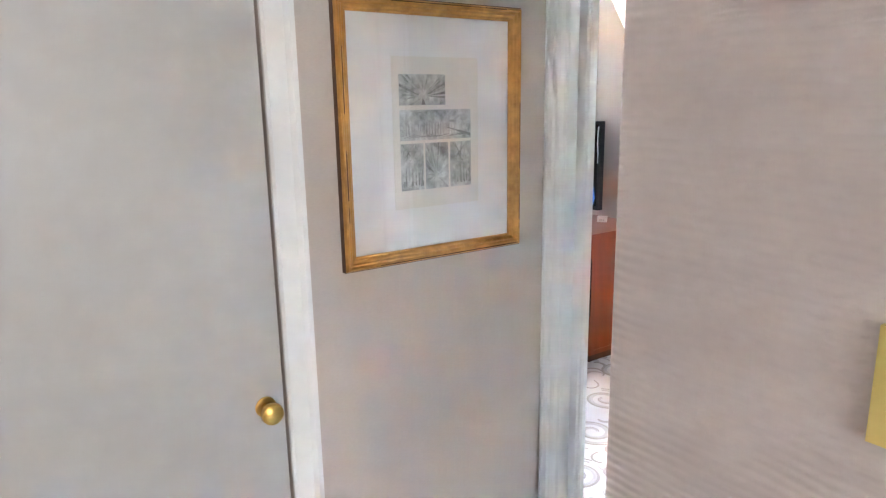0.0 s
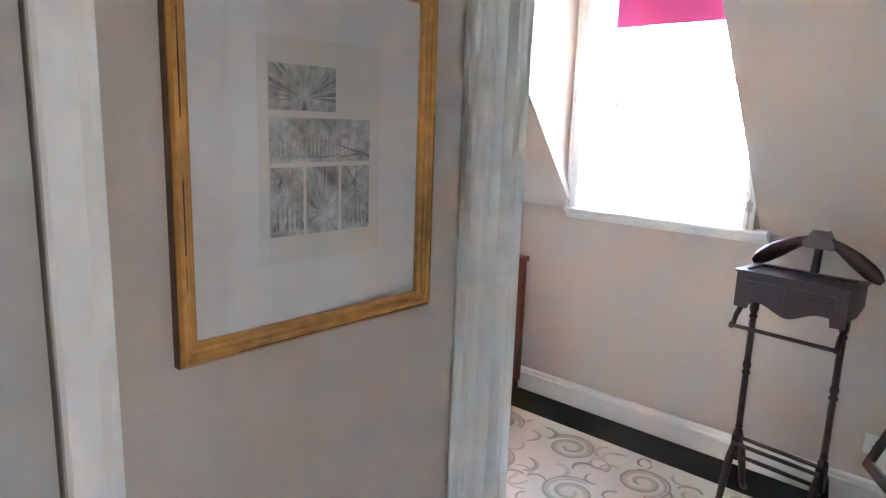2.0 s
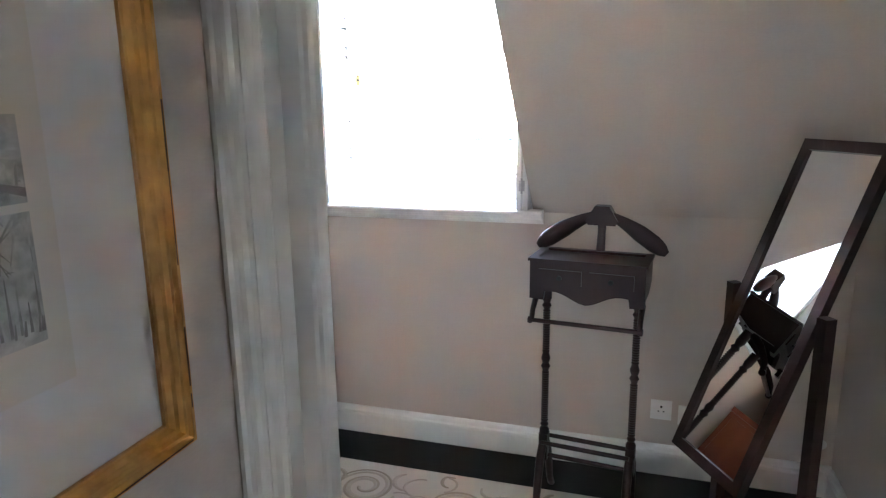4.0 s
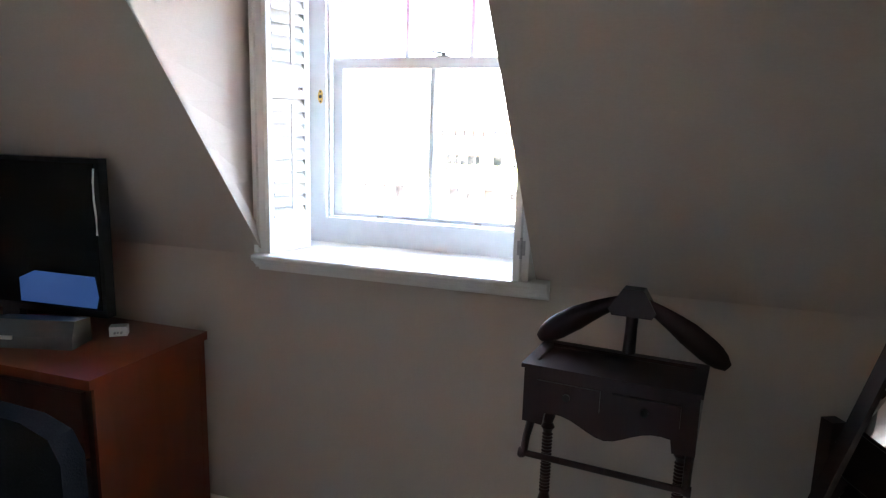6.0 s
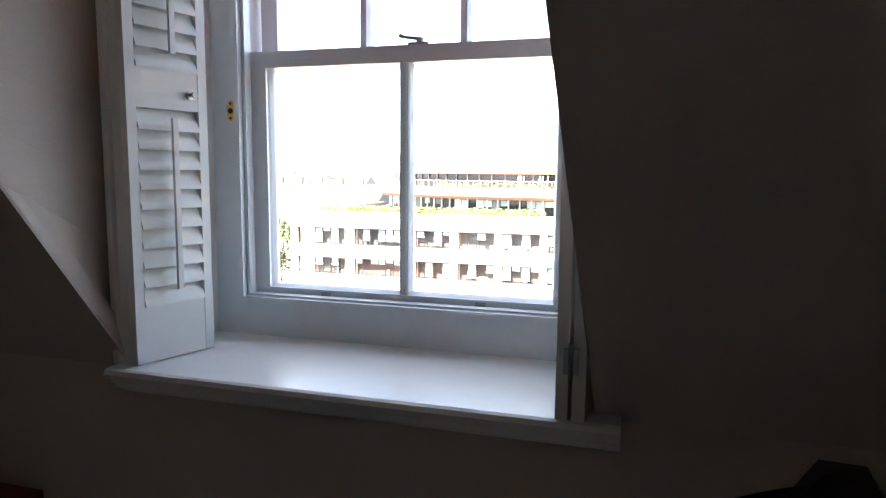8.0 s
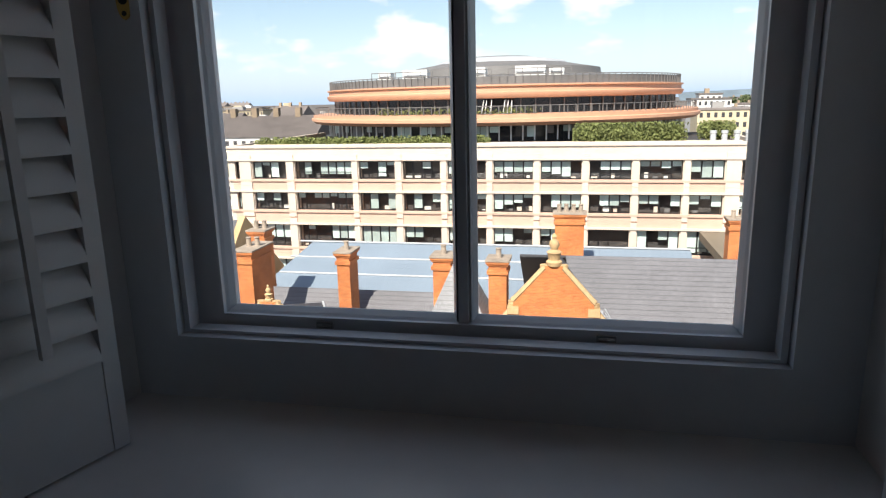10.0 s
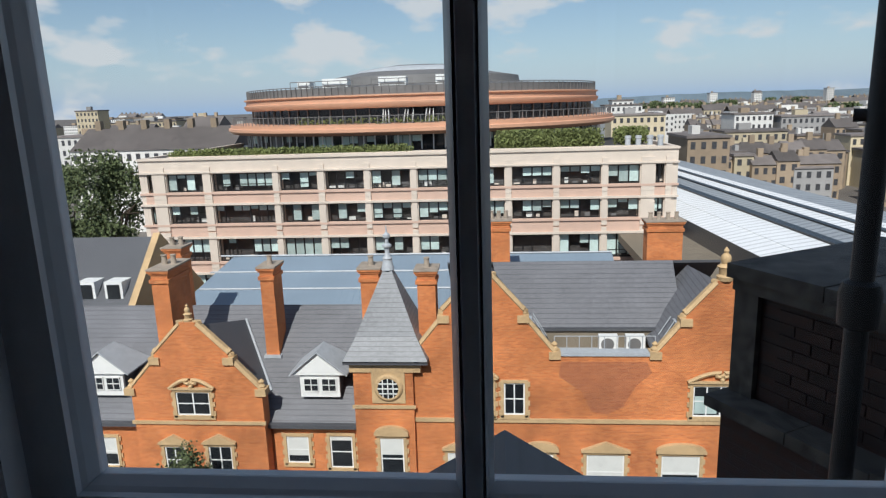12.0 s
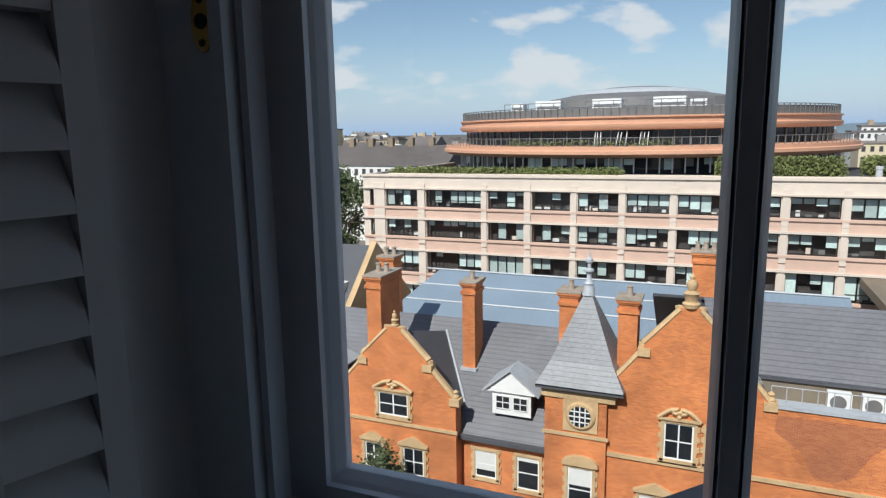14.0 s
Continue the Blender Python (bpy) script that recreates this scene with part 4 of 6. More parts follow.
box(bm, -h + 0.022, h - 0.022, 0.18, 0.205, 1.045, 1.055)
soft(bm, 0.002)
vpart("tray_rim", bm, "", False)
for x0 in (-h + 0.035, 0.012):
    bm = B()
    box(bm, x0, x0 + h - 0.05, -0.006, 0.002, 0.965, 1.018)
    soft(bm, 0.003)
    d = vpart("drawer_front", bm, "", False)
    bm = B()
    lathe(bm, [(0.004, 0), (0.004, 0.006), (0.009, 0.010), (0.009, 0.016), (0.003, 0.019)], seg=12, m=Matrix.Translation((x0 + (h - 0.05) / 2, -0.006, 0.992)) @ Matrix.Rotation(radians(90), 4, "X"))
    vpart("drawer_knob", bm, "", True, d, M_BLACKMETAL)
PROF = [(0.019, 0.0), (0.019, 0.05), (0.012, 0.062), (0.016, 0.072), (0.012, 0.082)]
for i in range(22):
    PROF += [(0.0145, 0.09 + i * 0.0095), (0.0108, 0.0945 + i * 0.0095)]
PROF += [(0.013, 0.305), (0.018, 0.315), (0.012, 0.328), (0.017, 0.345), (0.017, 0.352), (0.012, 0.37)]
for i in range(18):
    PROF += [(0.0145, 0.378 + i * 0.0095), (0.0108, 0.3825 + i * 0.0095)]
PROF += [(0.013, 0.552), (0.018, 0.56), (0.012, 0.572), (0.018, 0.59), (0.018, 0.64)]
for x in (-h + 0.035, h - 0.035):
    bm = B()
    lathe(bm, PROF, (x, 0.12, 0.285), 14)
    vpart("post", bm, "turned barley-ribbed post")
    bm = B()
    box(bm, x - 0.017, x + 0.017, 0.101, 0.139, 0.21, 0.32)
    soft(bm, 0.004)
    vpart("post_block", bm, "", False)
    for s in (-1, 1):
        bm = B()
        pts = [(x, 0.12 + s * 0.015, 0.285), (x, 0.12 + s * 0.055, 0.235), (x, 0.12 + s * 0.085, 0.15), (x, 0.12 + s * 0.105, 0.07), (x, 0.12 + s * 0.13, 0.028), (x, 0.12 + s * 0.15, 0.013)]
        tube(bm, pts, [0.016, 0.017, 0.016, 0.014, 0.014, 0.012], 10)
        vpart("foot", bm, "curved splayed foot")
for y, z in ((0.085, 0.292), (0.155, 0.292), (0.12, 0.225)):
    bm = B()
    lathe(bm, [(0.008, 0), (0.009, 0.1), (0.009, VW - 0.17), (0.008, VW - 0.07)], seg=10, m=Matrix.Translation((-h + 0.035, y, z)) @ Matrix.Rotation(radians(90), 4, "Y"))
    vpart("shoe_rail", bm)
bm = B()
lathe(bm, [(0.012, 0), (0.014, 0.006), (0.012, 0.014), (0.008, 0.018), (0.0085, VW - 0.02), (0.012, VW - 0.014), (0.014, VW - 0.006), (0.012, VW)], seg=12, m=Matrix.Translation((-h, -0.012, 0.826)) @ Matrix.Rotation(radians(90), 4, "Y"))
vpart("trouser_bar", bm, "round trouser bar")
for x in (-h + 0.012, h - 0.012):
    bm = B()
    tube(bm, [(x + (0.02 if x < 0 else -0.02), 0.10, 0.925), (x, 0.05, 0.90), (x, 0.005, 0.862), (x, -0.012, 0.826)], [0.016, 0.014, 0.012, 0.012], 10, 0.8)
    vpart("bar_bracket", bm)
bm = B()
tube(bm, [(0.012, 0.192, 0.96), (0.012, 0.20, 1.05), (0.012, 0.212, 1.12), (0.012, 0.22, 1.185)], [0.018, 0.017, 0.015, 0.017], 12)
vpart("hanger_post", bm)
bm = B()
for s in (-1, 1):
    pts, rad = [], []
    for i in range(15):
        t = i / 14
        pts.append((0.012 + s * (0.010 + 0.226 * t), 0.22 - 0.030 * math.sin(math.pi * t * 0.6), 1.190 - 0.030 * t - 0.100 * t ** 1.5))
        rad.append((0.016 + 0.016 * min(1.0, max(0.0, (t - 0.12) / 0.45))) * (1 if i < 12 else (0.92, 0.74, 0.36)[i - 12]))
    tube(bm, pts, rad, 12, 0.55)
vpart("coat_hanger", bm, "broad carved coat hanger")
bm = B()
prism(bm, [(-0.048, 1.166), (-0.014, 1.222), (0.038, 1.222), (0.072, 1.166), (0.062, 1.150), (-0.038, 1.150)], 0.196, 0.240, "y")
soft(bm, 0.008, 3)
vpart("hanger_boss", bm)

# cheval mirror
cm = thing("cheval_mirror", "tilted cheval mirror in a dark wooden frame", "mirror")
c = Vector((1.351, -0.567, 0.943))
ax = Vector((0.492, -0.870, 0.0)).normalized()
nr = Vector((-0.870, -0.492, 0.0)).normalized()
tilt = 0.38
up = Vector((0, 0, 1)) * math.cos(tilt) - nr * math.sin(tilt)
fn = nr * math.cos(tilt) + Vector((0, 0, 1)) * math.sin(tilt)
MM = Matrix(((ax.x, fn.x, up.x, c.x), (ax.y, fn.y, up.y, c.y), (ax.z, fn.z, up.z, c.z), (0, 0, 0, 1)))
MW, MH, MF = 0.176, 0.562, 0.036
for d in ((-MW, -MW + MF, -0.014, 0.014, -MH, MH), (MW - MF, MW, -0.014, 0.014, -MH, MH), (-MW + MF, MW - MF, -0.014, 0.014, -MH, -MH + MF), (-MW + MF, MW - MF, -0.014, 0.014, MH - MF, MH)):
    bm = B()
    box(bm, *d)
    soft(bm, 0.007, 3)
    bmesh.ops.transform(bm, matrix=MM, verts=bm.verts)
    part("frame_rail", bm, M_MAHOG, cm, "", True)
bm = B()
box(bm, -MW + MF, MW - MF, 0.002, 0.006, -MH + MF, MH - MF, MM)
part("mirror_glass", bm, M_MIRROR, cm, "silvered mirror glass")
bm = B()
box(bm, -MW + 0.006, MW - 0.006, -0.012, -0.006, -MH + 0.006, MH - 0.006, MM)
part("backing", bm, M_PLASTIC, cm)
BT = Matrix(((ax.x, nr.x, 0, c.x), (ax.y, nr.y, 0, c.y), (0, 0, 1, 0), (0, 0, 0, 1)))
for s in (-1, 1):
    bm = B()
    box(bm, s * 0.205 - 0.018, s * 0.205 + 0.018, -0.018, 0.018, 0.055, 0.985)
    soft(bm, 0.004)
    bmesh.ops.transform(bm, matrix=BT, verts=bm.verts)
    part("post", bm, M_MAHOG, cm)
    bm = B()
    prism(bm, [(-0.23, 0.013), (-0.23, 0.03), (-0.13, 0.055), (-0.04, 0.085), (0.04, 0.085), (0.13, 0.055), (0.23, 0.03), (0.23, 0.013), (0.17, 0.013), (0.10, 0.03), (-0.10, 0.03), (-0.17, 0.013)], s * 0.205 - 0.016, s * 0.205 + 0.016, "x")
    bmesh.ops.transform(bm, matrix=BT, verts=bm.verts)
    part("foot", bm, M_MAHOG, cm)
    bm = B()
    lathe(bm, [(0.007, 0), (0.007, 0.03), (0.013, 0.032), (0.013, 0.045)], seg=10, m=BT @ Matrix.Translation((s * 0.170, 0, 0.943)) @ Matrix.Rotation(radians(90) * s, 4, "Y"))
    part("pivot_knob", bm, M_MAHOG, cm)
bm = B()
box(bm, -0.187, 0.187, -0.012, 0.012, 0.12, 0.155, BT)
part("stretcher", bm, M_MAHOG, cm)

# chest of drawers under the slope
DRX, DRY0, DRY1, DRH = -0.765, -0.56, -0.03, 0.832
chest = thing("chest_of_drawers", "reddish cherry wood chest of drawers against the papered wall", "chest of drawers")
W = 1.15
bm = B()
box(bm, DRX - W, DRX - 0.012, DRY0 + 0.02, DRY1, 0.06, DRH - 0.032)
part("body", bm, M_CHERRYD, chest)
bm = B()
box(bm, DRX - 0.012, DRX - 0.003, DRY0 + 0.06, DRY1 - 0.03, 0.09, DRH - 0.06)
soft(bm, 0.003)
part("side_panel", bm, M_CHERRY, chest)
for d in ((DRX - 0.012, DRX, DRY0 + 0.02, DRY0 + 0.06, 0.06, DRH - 0.032), (DRX - 0.012, DRX, DRY1 - 0.03, DRY1, 0.06, DRH - 0.032), (DRX - 0.012, DRX, DRY0 + 0.06, DRY1 - 0.03, 0.06, 0.09), (DRX - 0.012, DRX, DRY0 + 0.06, DRY1 - 0.03, DRH - 0.06, DRH - 0.032)):
    bm = B()
    box(bm, *d)
    part("side_rail", bm, M_CHERRY, chest)
bm = B()
box(bm, DRX - W - 0.015, DRX + 0.015, DRY0 - 0.01, DRY1, DRH - 0.032, DRH)
soft(bm, 0.006, 3)
part("top", bm, M_CHERRY, chest)
bm = B()
box(bm, DRX - W + 0.01, DRX - 0.015, DRY0 + 0.04, DRY1, 0.0, 0.06)
part("plinth", bm, M_CHERRYD, chest)
# Drawer fronts: shadow on this side is put into the darker wood.
for i in range(3):
    for j in range(2):
        bm = B()
        x0 = DRX - W + 0.03 + j * (W / 2 - 0.02)
        box(bm, x0, x0 + W / 2 - 0.045, DRY0 + 0.002, DRY0 + 0.02, 0.09 + i * 0.235, 0.31 + i * 0.235)
        soft(bm, 0.004)
        dr = part("drawer", bm, M_CHERRYD, chest)
        bm = B()
        lathe(bm, [(0.006, 0), (0.006, 0.012), (0.013, 0.018), (0.010, 0.026)], seg=12, m=Matrix.Translation((x0 + W / 4 - 0.02, DRY0 + 0.002, 0.2 + i * 0.235)) @ Matrix.Rotation(radians(90), 4, "X"))
        part("drawer_knob", bm, M_BRASS, dr, "", True)

# television on the chest
tv = thing("television", "flat black television standing on the chest of drawers", "television", Matrix.Translation((-1.42, -0.285, 0.832)) @ Matrix.Rotation(radians(4), 4, "Z"))
bm = B()
box(bm, -0.44, 0.44, -0.012, 0.03, 0.085, 0.645)
soft(bm, 0.006)
part("casing", bm, M_PLASTIC, tv)
bm = B()
box(bm, -0.422, 0.422, -0.0145, -0.0125, 0.112, 0.628)
part("screen", bm, M_SCREEN, tv, "glossy dark screen")
# Blue patch with weak emission, just before the screen.
bm = B()
prism(bm, [(0.07, 0.118), (0.40, 0.118), (0.412, 0.16), (0.40, 0.232), (0.14, 0.236), (0.07, 0.205)], -0.0165, -0.0148, "y")
part("blue_patch", bm, M_BANNER, tv, "soft blue patch along the foot of the screen")
bm = B()
prism(bm, [(-0.20, -0.11), (0.20, -0.11), (0.22, 0.09), (-0.22, 0.09)], 0.0, 0.014, "z")
part("base", bm, M_PLASTIC, tv)
bm = B()
box(bm, -0.04, 0.04, 0.0, 0.03, 0.014, 0.09)
part("neck", bm, M_PLASTIC, tv)
cab = B()
tube(cab, [(-0.975, -0.29, 1.445), (-0.97, -0.30, 1.40), (-0.975, -0.296, 1.34), (-0.965, -0.30, 1.28), (-0.968, -0.298, 1.22)], 0.0035, 6)
tagged(part("cable", cab, M_WPLASTIC), "thin white cable hanging down beside the television", "cable")

bx = thing("grey_box", "small dark grey plastic box lying before the television", "box", Matrix.Translation((-1.18, -0.37, 0.832)) @ Matrix.Rotation(radians(16), 4, "Z"))
bm = B()
prism(bm, [(-0.06, 0.0), (0.06, 0.0), (0.055, 0.085), (-0.035, 0.095), (-0.055, 0.04)], -0.15, 0.15, "x")
soft(bm, 0.006)
part("shell", bm, M_GREYBOX, bx)
bm = B()
box(bm, -0.12, -0.06, -0.062, -0.054, 0.03, 0.042)
part("label_strip", bm, M_WPLASTIC, bx)
ad = thing("plug_adaptor", "white plug adaptor lying on the chest of drawers", "plug", Matrix.Translation((-1.01, -0.19, 0.832)) @ Matrix.Rotation(radians(35), 4, "Z"))
bm = B()
box(bm, -0.03, 0.03, -0.022, 0.022, 0.0, 0.035)
soft(bm, 0.008, 3)
part("body", bm, M_WPLASTIC, ad)
bm = B()
for x, y in ((-0.01, -0.036), (0.012, -0.036), (0.0, -0.03)):
    box(bm, x - 0.003, x + 0.003, y, y + 0.016, 0.012, 0.018)
part("pins", bm, M_STEEL, ad)
pp = B()
prism(pp, [(-1.38, -0.41), (-1.33, -0.44), (-1.27, -0.40), (-1.31, -0.36)], 0.832, 0.842, "z")
tagged(part("folded_paper", pp, M_WPLASTIC), "small folded white paper on the chest of drawers", "paper")

# upholstered chair before the chest
ch = thing("upholstered_chair", "charcoal upholstered chair with a rounded back before the chest", "chair", Matrix.Translation((-0.77, -0.83, 0.012)) @ Matrix.Rotation(radians(176), 4, "Z"))
bm = B()
prism(bm, [(-0.24, 0.42), (-0.24, 0.74), (-0.2, 0.80), (-0.1, 0.825), (0.1, 0.825), (0.2, 0.80), (0.24, 0.74), (0.24, 0.42)], -0.05, 0.02, "y")
soft(bm, 0.018, 3)
part("backrest", bm, M_CHAIR, ch, "", True)
bm = B()
box(bm, -0.25, 0.25, 0.0, 0.46, 0.36, 0.46)
soft(bm, 0.025, 3)
part("seat", bm, M_CHAIR, ch, "", True)
for x in (-0.21, 0.21):
    for y in (0.03, 0.42):
        bm = B()
        lathe(bm, [(0.013, 0), (0.021, 0.365)], (x, y, 0), 10)
        part("leg", bm, M_MAHOG, ch)

# sockets and wall fittings


def socket(x, z, double=True):
    s = thing("wall_socket", "white plastic wall socket above the skirting", "socket", Matrix.Translation((x, 0, z)), group="wall sockets")
    w = 0.0735 if double else 0.043
    bm = B()
    box(bm, -w, w, -0.009, 0, -0.043, 0.043)
    soft(bm, 0.003)
    part("plate", bm, M_WPLASTIC, s)
    for cx in ((-0.035, 0.035) if double else (0,)):
        bm = B()
        box(bm, cx - 0.004, cx + 0.004, -0.0097, -0.0088, 0.010, 0.020)
        box(bm, cx - 0.014, cx - 0.007, -0.0097, -0.0088, -0.008, -0.003)
        box(bm, cx + 0.007, cx + 0.014, -0.0097, -0.0088, -0.008, -0.003)
        part("socket_holes", bm, M_BLACKMETAL, s)


socket(1.052, 0.300, False)
socket(1.165, 0.285, False)
bm = B()
lathe(bm, [(0.022, 0), (0.022, 0.004), (0.011, 0.006), (0.011, 0.018), (0.004, 0.022)], seg=16, m=Matrix.Translation((1.672, 0.0, 0.228)) @ Matrix.Rotation(radians(90), 4, "X"))
tagged(part("aerial_point", bm, M_WPLASTIC, smooth=True), "round white wall fitting near the corner", "wall fitting")

# ---- outside: own building ----
own = tagged(new("own_building"), "mass of the room's own building, with unseen blocks added for shade", "building", kind="structure")
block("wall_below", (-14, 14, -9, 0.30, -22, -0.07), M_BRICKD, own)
# Unseen block, added so that its shadow covers the parapet.
block("shade_block_above", (-14, 14, -9, -0.95, 2.66, 9.5), M_SLATED, own)
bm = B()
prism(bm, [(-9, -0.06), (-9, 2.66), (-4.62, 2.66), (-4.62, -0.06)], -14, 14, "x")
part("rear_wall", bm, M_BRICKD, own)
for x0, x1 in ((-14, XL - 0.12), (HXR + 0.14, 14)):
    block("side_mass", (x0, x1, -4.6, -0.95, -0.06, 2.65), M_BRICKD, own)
for x0, x1 in ((-14, -0.72), (0.68, 14)):
    bm = B()
    prism(bm, [(0.36, 0.95), (-0.55, 2.66), (-0.45, 2.72), (0.48, 0.98)], x0, x1, "x")
    part("mansard_slates", bm, M_SLATED, own)
bm = B()
for x0, x1 in ((-0.72, -0.60), (0.58, 0.68)):
    box(bm, x0, x1, 0.345, 0.56, 0.98, 2.62)
box(bm, -0.80, 0.78, -0.9, 0.66, 2.64, 2.70)
box(bm, -0.60, -0.522, 0.345, 0.56, 0.98, 2.62)
box(bm, 0.522, 0.58, 0.345, 0.56, 0.98, 2.62)
box(bm, -0.522, 0.522, 0.36, 0.60, 1.02, 1.136)
part("dormer_outside", bm, M_LEAD, own, "lead covered dormer cheeks")

# dark gable roof of the storey below
bm = B()
prism(bm, [(0.05, -1.66), (2.6, -3.25), (2.6, -4.2), (-2.5, -4.2), (-2.5, -3.25)], 2.4, 6.0, "y")
tagged(part("lower_gable_roof", bm, M_SLATED), "dark slate gable roof on the storey below", "roof")

# dark brick parapet beside the window
PA = Vector((1.52, 3.94, 0.59))
pd = Vector((0.487, -0.873, 0)).normalized()
pq = Vector((0.873, 0.487, 0)).normalized()
PM = Matrix(((pd.x, pq.x, 0, PA.x), (pd.y, pq.y, 0, PA.y), (0, 0, 1, 0), (0, 0, 0, 1)))
parapet = thing("parapet_wall", "dark brick parapet with stone coping, in shade", "parapet", PM)
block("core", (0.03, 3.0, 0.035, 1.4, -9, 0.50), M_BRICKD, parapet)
x = -0.05
while x < 2.9:
    w = rng.uniform(0.52, 0.66)
    bm = B()
    box(bm, x + 0.004, x + w - 0.004, -0.06, 1.45, 0.50, 0.585 + rng.uniform(-0.008, 0.008))
    soft(bm, 0.012)
    part("coping_stone", bm, M_DSTONE, parapet)
    x += w
block("string_course", (-0.02, 3.0, -0.03, 0.02, 0.42, 0.50), M_DSTONE, parapet, bev=0.01)
block("corner_pilaster", (-0.015, 0.16, -0.012, 0.03, -0.26, 0.42), M_DSTONE, parapet, bev=0.008)
x = -0.04
while x < 2.9:
    w = rng.uniform(0.45, 0.6)
    bm = B()
    box(bm, x + 0.004, x + w - 0.004, -0.20, 0.02, -0.33 + rng.uniform(-0.01, 0), -0.25 + rng.uniform(-0.012, 0.012))
    soft(bm, 0.015)
    part("ledge_stone", bm, M_DSTONE, parapet)
    x += w
bm = B()
box(bm, 0.05, 3.0, -0.14, 0.03, -9, -0.33)
part("lower_wall", bm, M_BRICKD, parapet)

M_ONEBRICK = mat("dark_single_brick", (0.052, 0.028, 0.021), 0.85, grain=30, vary=0.6, bump=0.5, stain=3, island=0.45)
bm = B()
box(bm, 0.004, 0.219, 0.020, 0.045, 0.004, 0.069)
soft(bm, 0.004, 1)
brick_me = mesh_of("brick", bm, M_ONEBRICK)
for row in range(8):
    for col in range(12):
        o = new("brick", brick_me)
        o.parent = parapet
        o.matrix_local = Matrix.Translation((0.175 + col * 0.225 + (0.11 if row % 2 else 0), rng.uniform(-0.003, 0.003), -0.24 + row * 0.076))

# black iron pipe rising beside the dormer, with a stay
pipe = thing("vent_pipe", "black painted iron vent pipe with a short stay bar", "pipe")
bm = B()
lathe(bm, [(0.033, -22.0), (0.033, 2.3), (0.026, 2.32)], (1.09, 1.79, 0), 14)
part("pipe", bm, M_BLACKMETAL, pipe, "", True)
bm = B()
lathe(bm, [(0.034, 0.92), (0.055, 0.93), (0.058, 1.03), (0.050, 1.06), (0.034, 1.07)], (1.09, 1.79, 0), 14)
part("socket_collar", bm, M_BLACKMETAL, pipe, "", True)
bm = B()
tube(bm, [(1.040, 1.835, 1.548), (1.060, 1.825, 1.548), (1.13, 1.785, 1.548), (1.165, 1.765, 1.548)], [0.020, 0.019, 0.019, 0.019], 10)
part("stay_bar", bm, M_BLACKMETAL, pipe, "", True)

# ---- brick houses opposite ----
FY = 30.0


def out_window(parent, x0, x1, z0, z1, y, ped="", lights=2, blind=0.0, sash=True, trim=0.16):
    """A sash or casement window: stone surround, white frame, dark panes, a blind drawn part of the way, a hood."""
    bm = B()
    d = 0.10
    for q in ((x0 - trim, x0, z0 - 0.12, z1 + trim), (x1, x1 + trim, z0 - 0.12, z1 + trim), (x0, x1, z1, z1 + trim), (x0 - trim - 0.06, x1 + trim + 0.06, z0 - 0.22, z0)):
        box(bm, q[0], q[1], y - d, y + 0.04, q[2], q[3])
    k = 0
    for sx in (-1, 1):
        for zz in np.arange(z0, z1, 0.5):
            xx = x0 - trim if sx < 0 else x1 + trim
            box(bm, min(xx, xx + sx * 0.10), max(xx, xx + sx * 0.10), y - d * 0.7, y + 0.03, float(zz), float(zz) + 0.25)
    cx, hw = (x0 + x1) / 2, (x1 - x0) / 2 + trim + 0.12
    zt = z1 + trim
    if ped == "tri":
        prism(bm, [(cx - hw, zt), (cx + hw, zt), (cx + hw, zt + 0.10), (cx, zt + 0.55), (cx - hw, zt + 0.10)], y - 0.22, y + 0.02, "y")
    elif ped == "arc":
        prism(bm, [(cx - hw, zt)] + [(cx - hw * math.cos(math.pi * i / 12), zt + 0.10 + 0.42 * math.sin(math.pi * i / 12)) for i in range(13)] + [(cx + hw, zt)], y - 0.22, y + 0.02, "y")
    elif ped == "scroll":
        for sx in (-1, 1):
            pts = [(cx + sx * (hw - (hw - 0.16) * i / 9), y - 0.12, zt + 0.06 + 0.48 * math.sin(0.5 * math.pi * i / 9)) for i in range(10)]
            pts += [(cx + sx * (0.16 + 0.13 * math.cos(a)), y - 0.12, zt + 0.45 + 0.12 * math.sin(a)) for a in (2.0, 3.2, 4.4, 5.6, 6.6)]
            tube(bm, pts, 0.10, 6)
        box(bm, cx - hw, cx + hw, y - 0.2, y + 0.02, zt, zt + 0.09)
        lathe(bm, [(0.10, 0), (0.12, 0.12), (0.05, 0.2), (0.09, 0.3), (0.02, 0.4)], (cx, y - 0.12, zt + 0.09), 8)
    w = part("window", bm, M_STONE, parent)
    bm = B()
    f = 0.075
    box(bm, x0, x0 + f, y - 0.035, y + 0.03, z0, z1)
    box(bm, x1 - f, x1, y - 0.035, y + 0.03, z0, z1)
    box(bm, x0 + f, x1 - f, y - 0.035, y + 0.03, z0, z0 + f)
    box(bm, x0 + f, x1 - f, y - 0.035, y + 0.03, z1 - f, z1)
    box(bm, x0 + f, x1 - f, y - 0.03, y + 0.03, (z0 + z1) / 2 - 0.03, (z0 + z1) / 2 + 0.03)
    for i in range(1, lights):
        xx = x0 + (x1 - x0) * i / lights
        box(bm, xx - 0.035, xx + 0.035, y - 0.033, y + 0.03, z0 + f, z1 - f)
    part("frame", bm, M_WHITEOUT, w)
    bm = B()
    box(bm, x0 + 0.01, x1 - 0.01, y - 0.012, y + 0.02, z0 + 0.01, z1 - 0.01)
    part("pane", bm, M_DARKGLASS, w)
    if blind:
        bm = B()
        box(bm, x0 + f, x1 - f, y - 0.020, y - 0.013, z1 - f - (z1 - z0 - 2 * f) * blind, z1 - f)
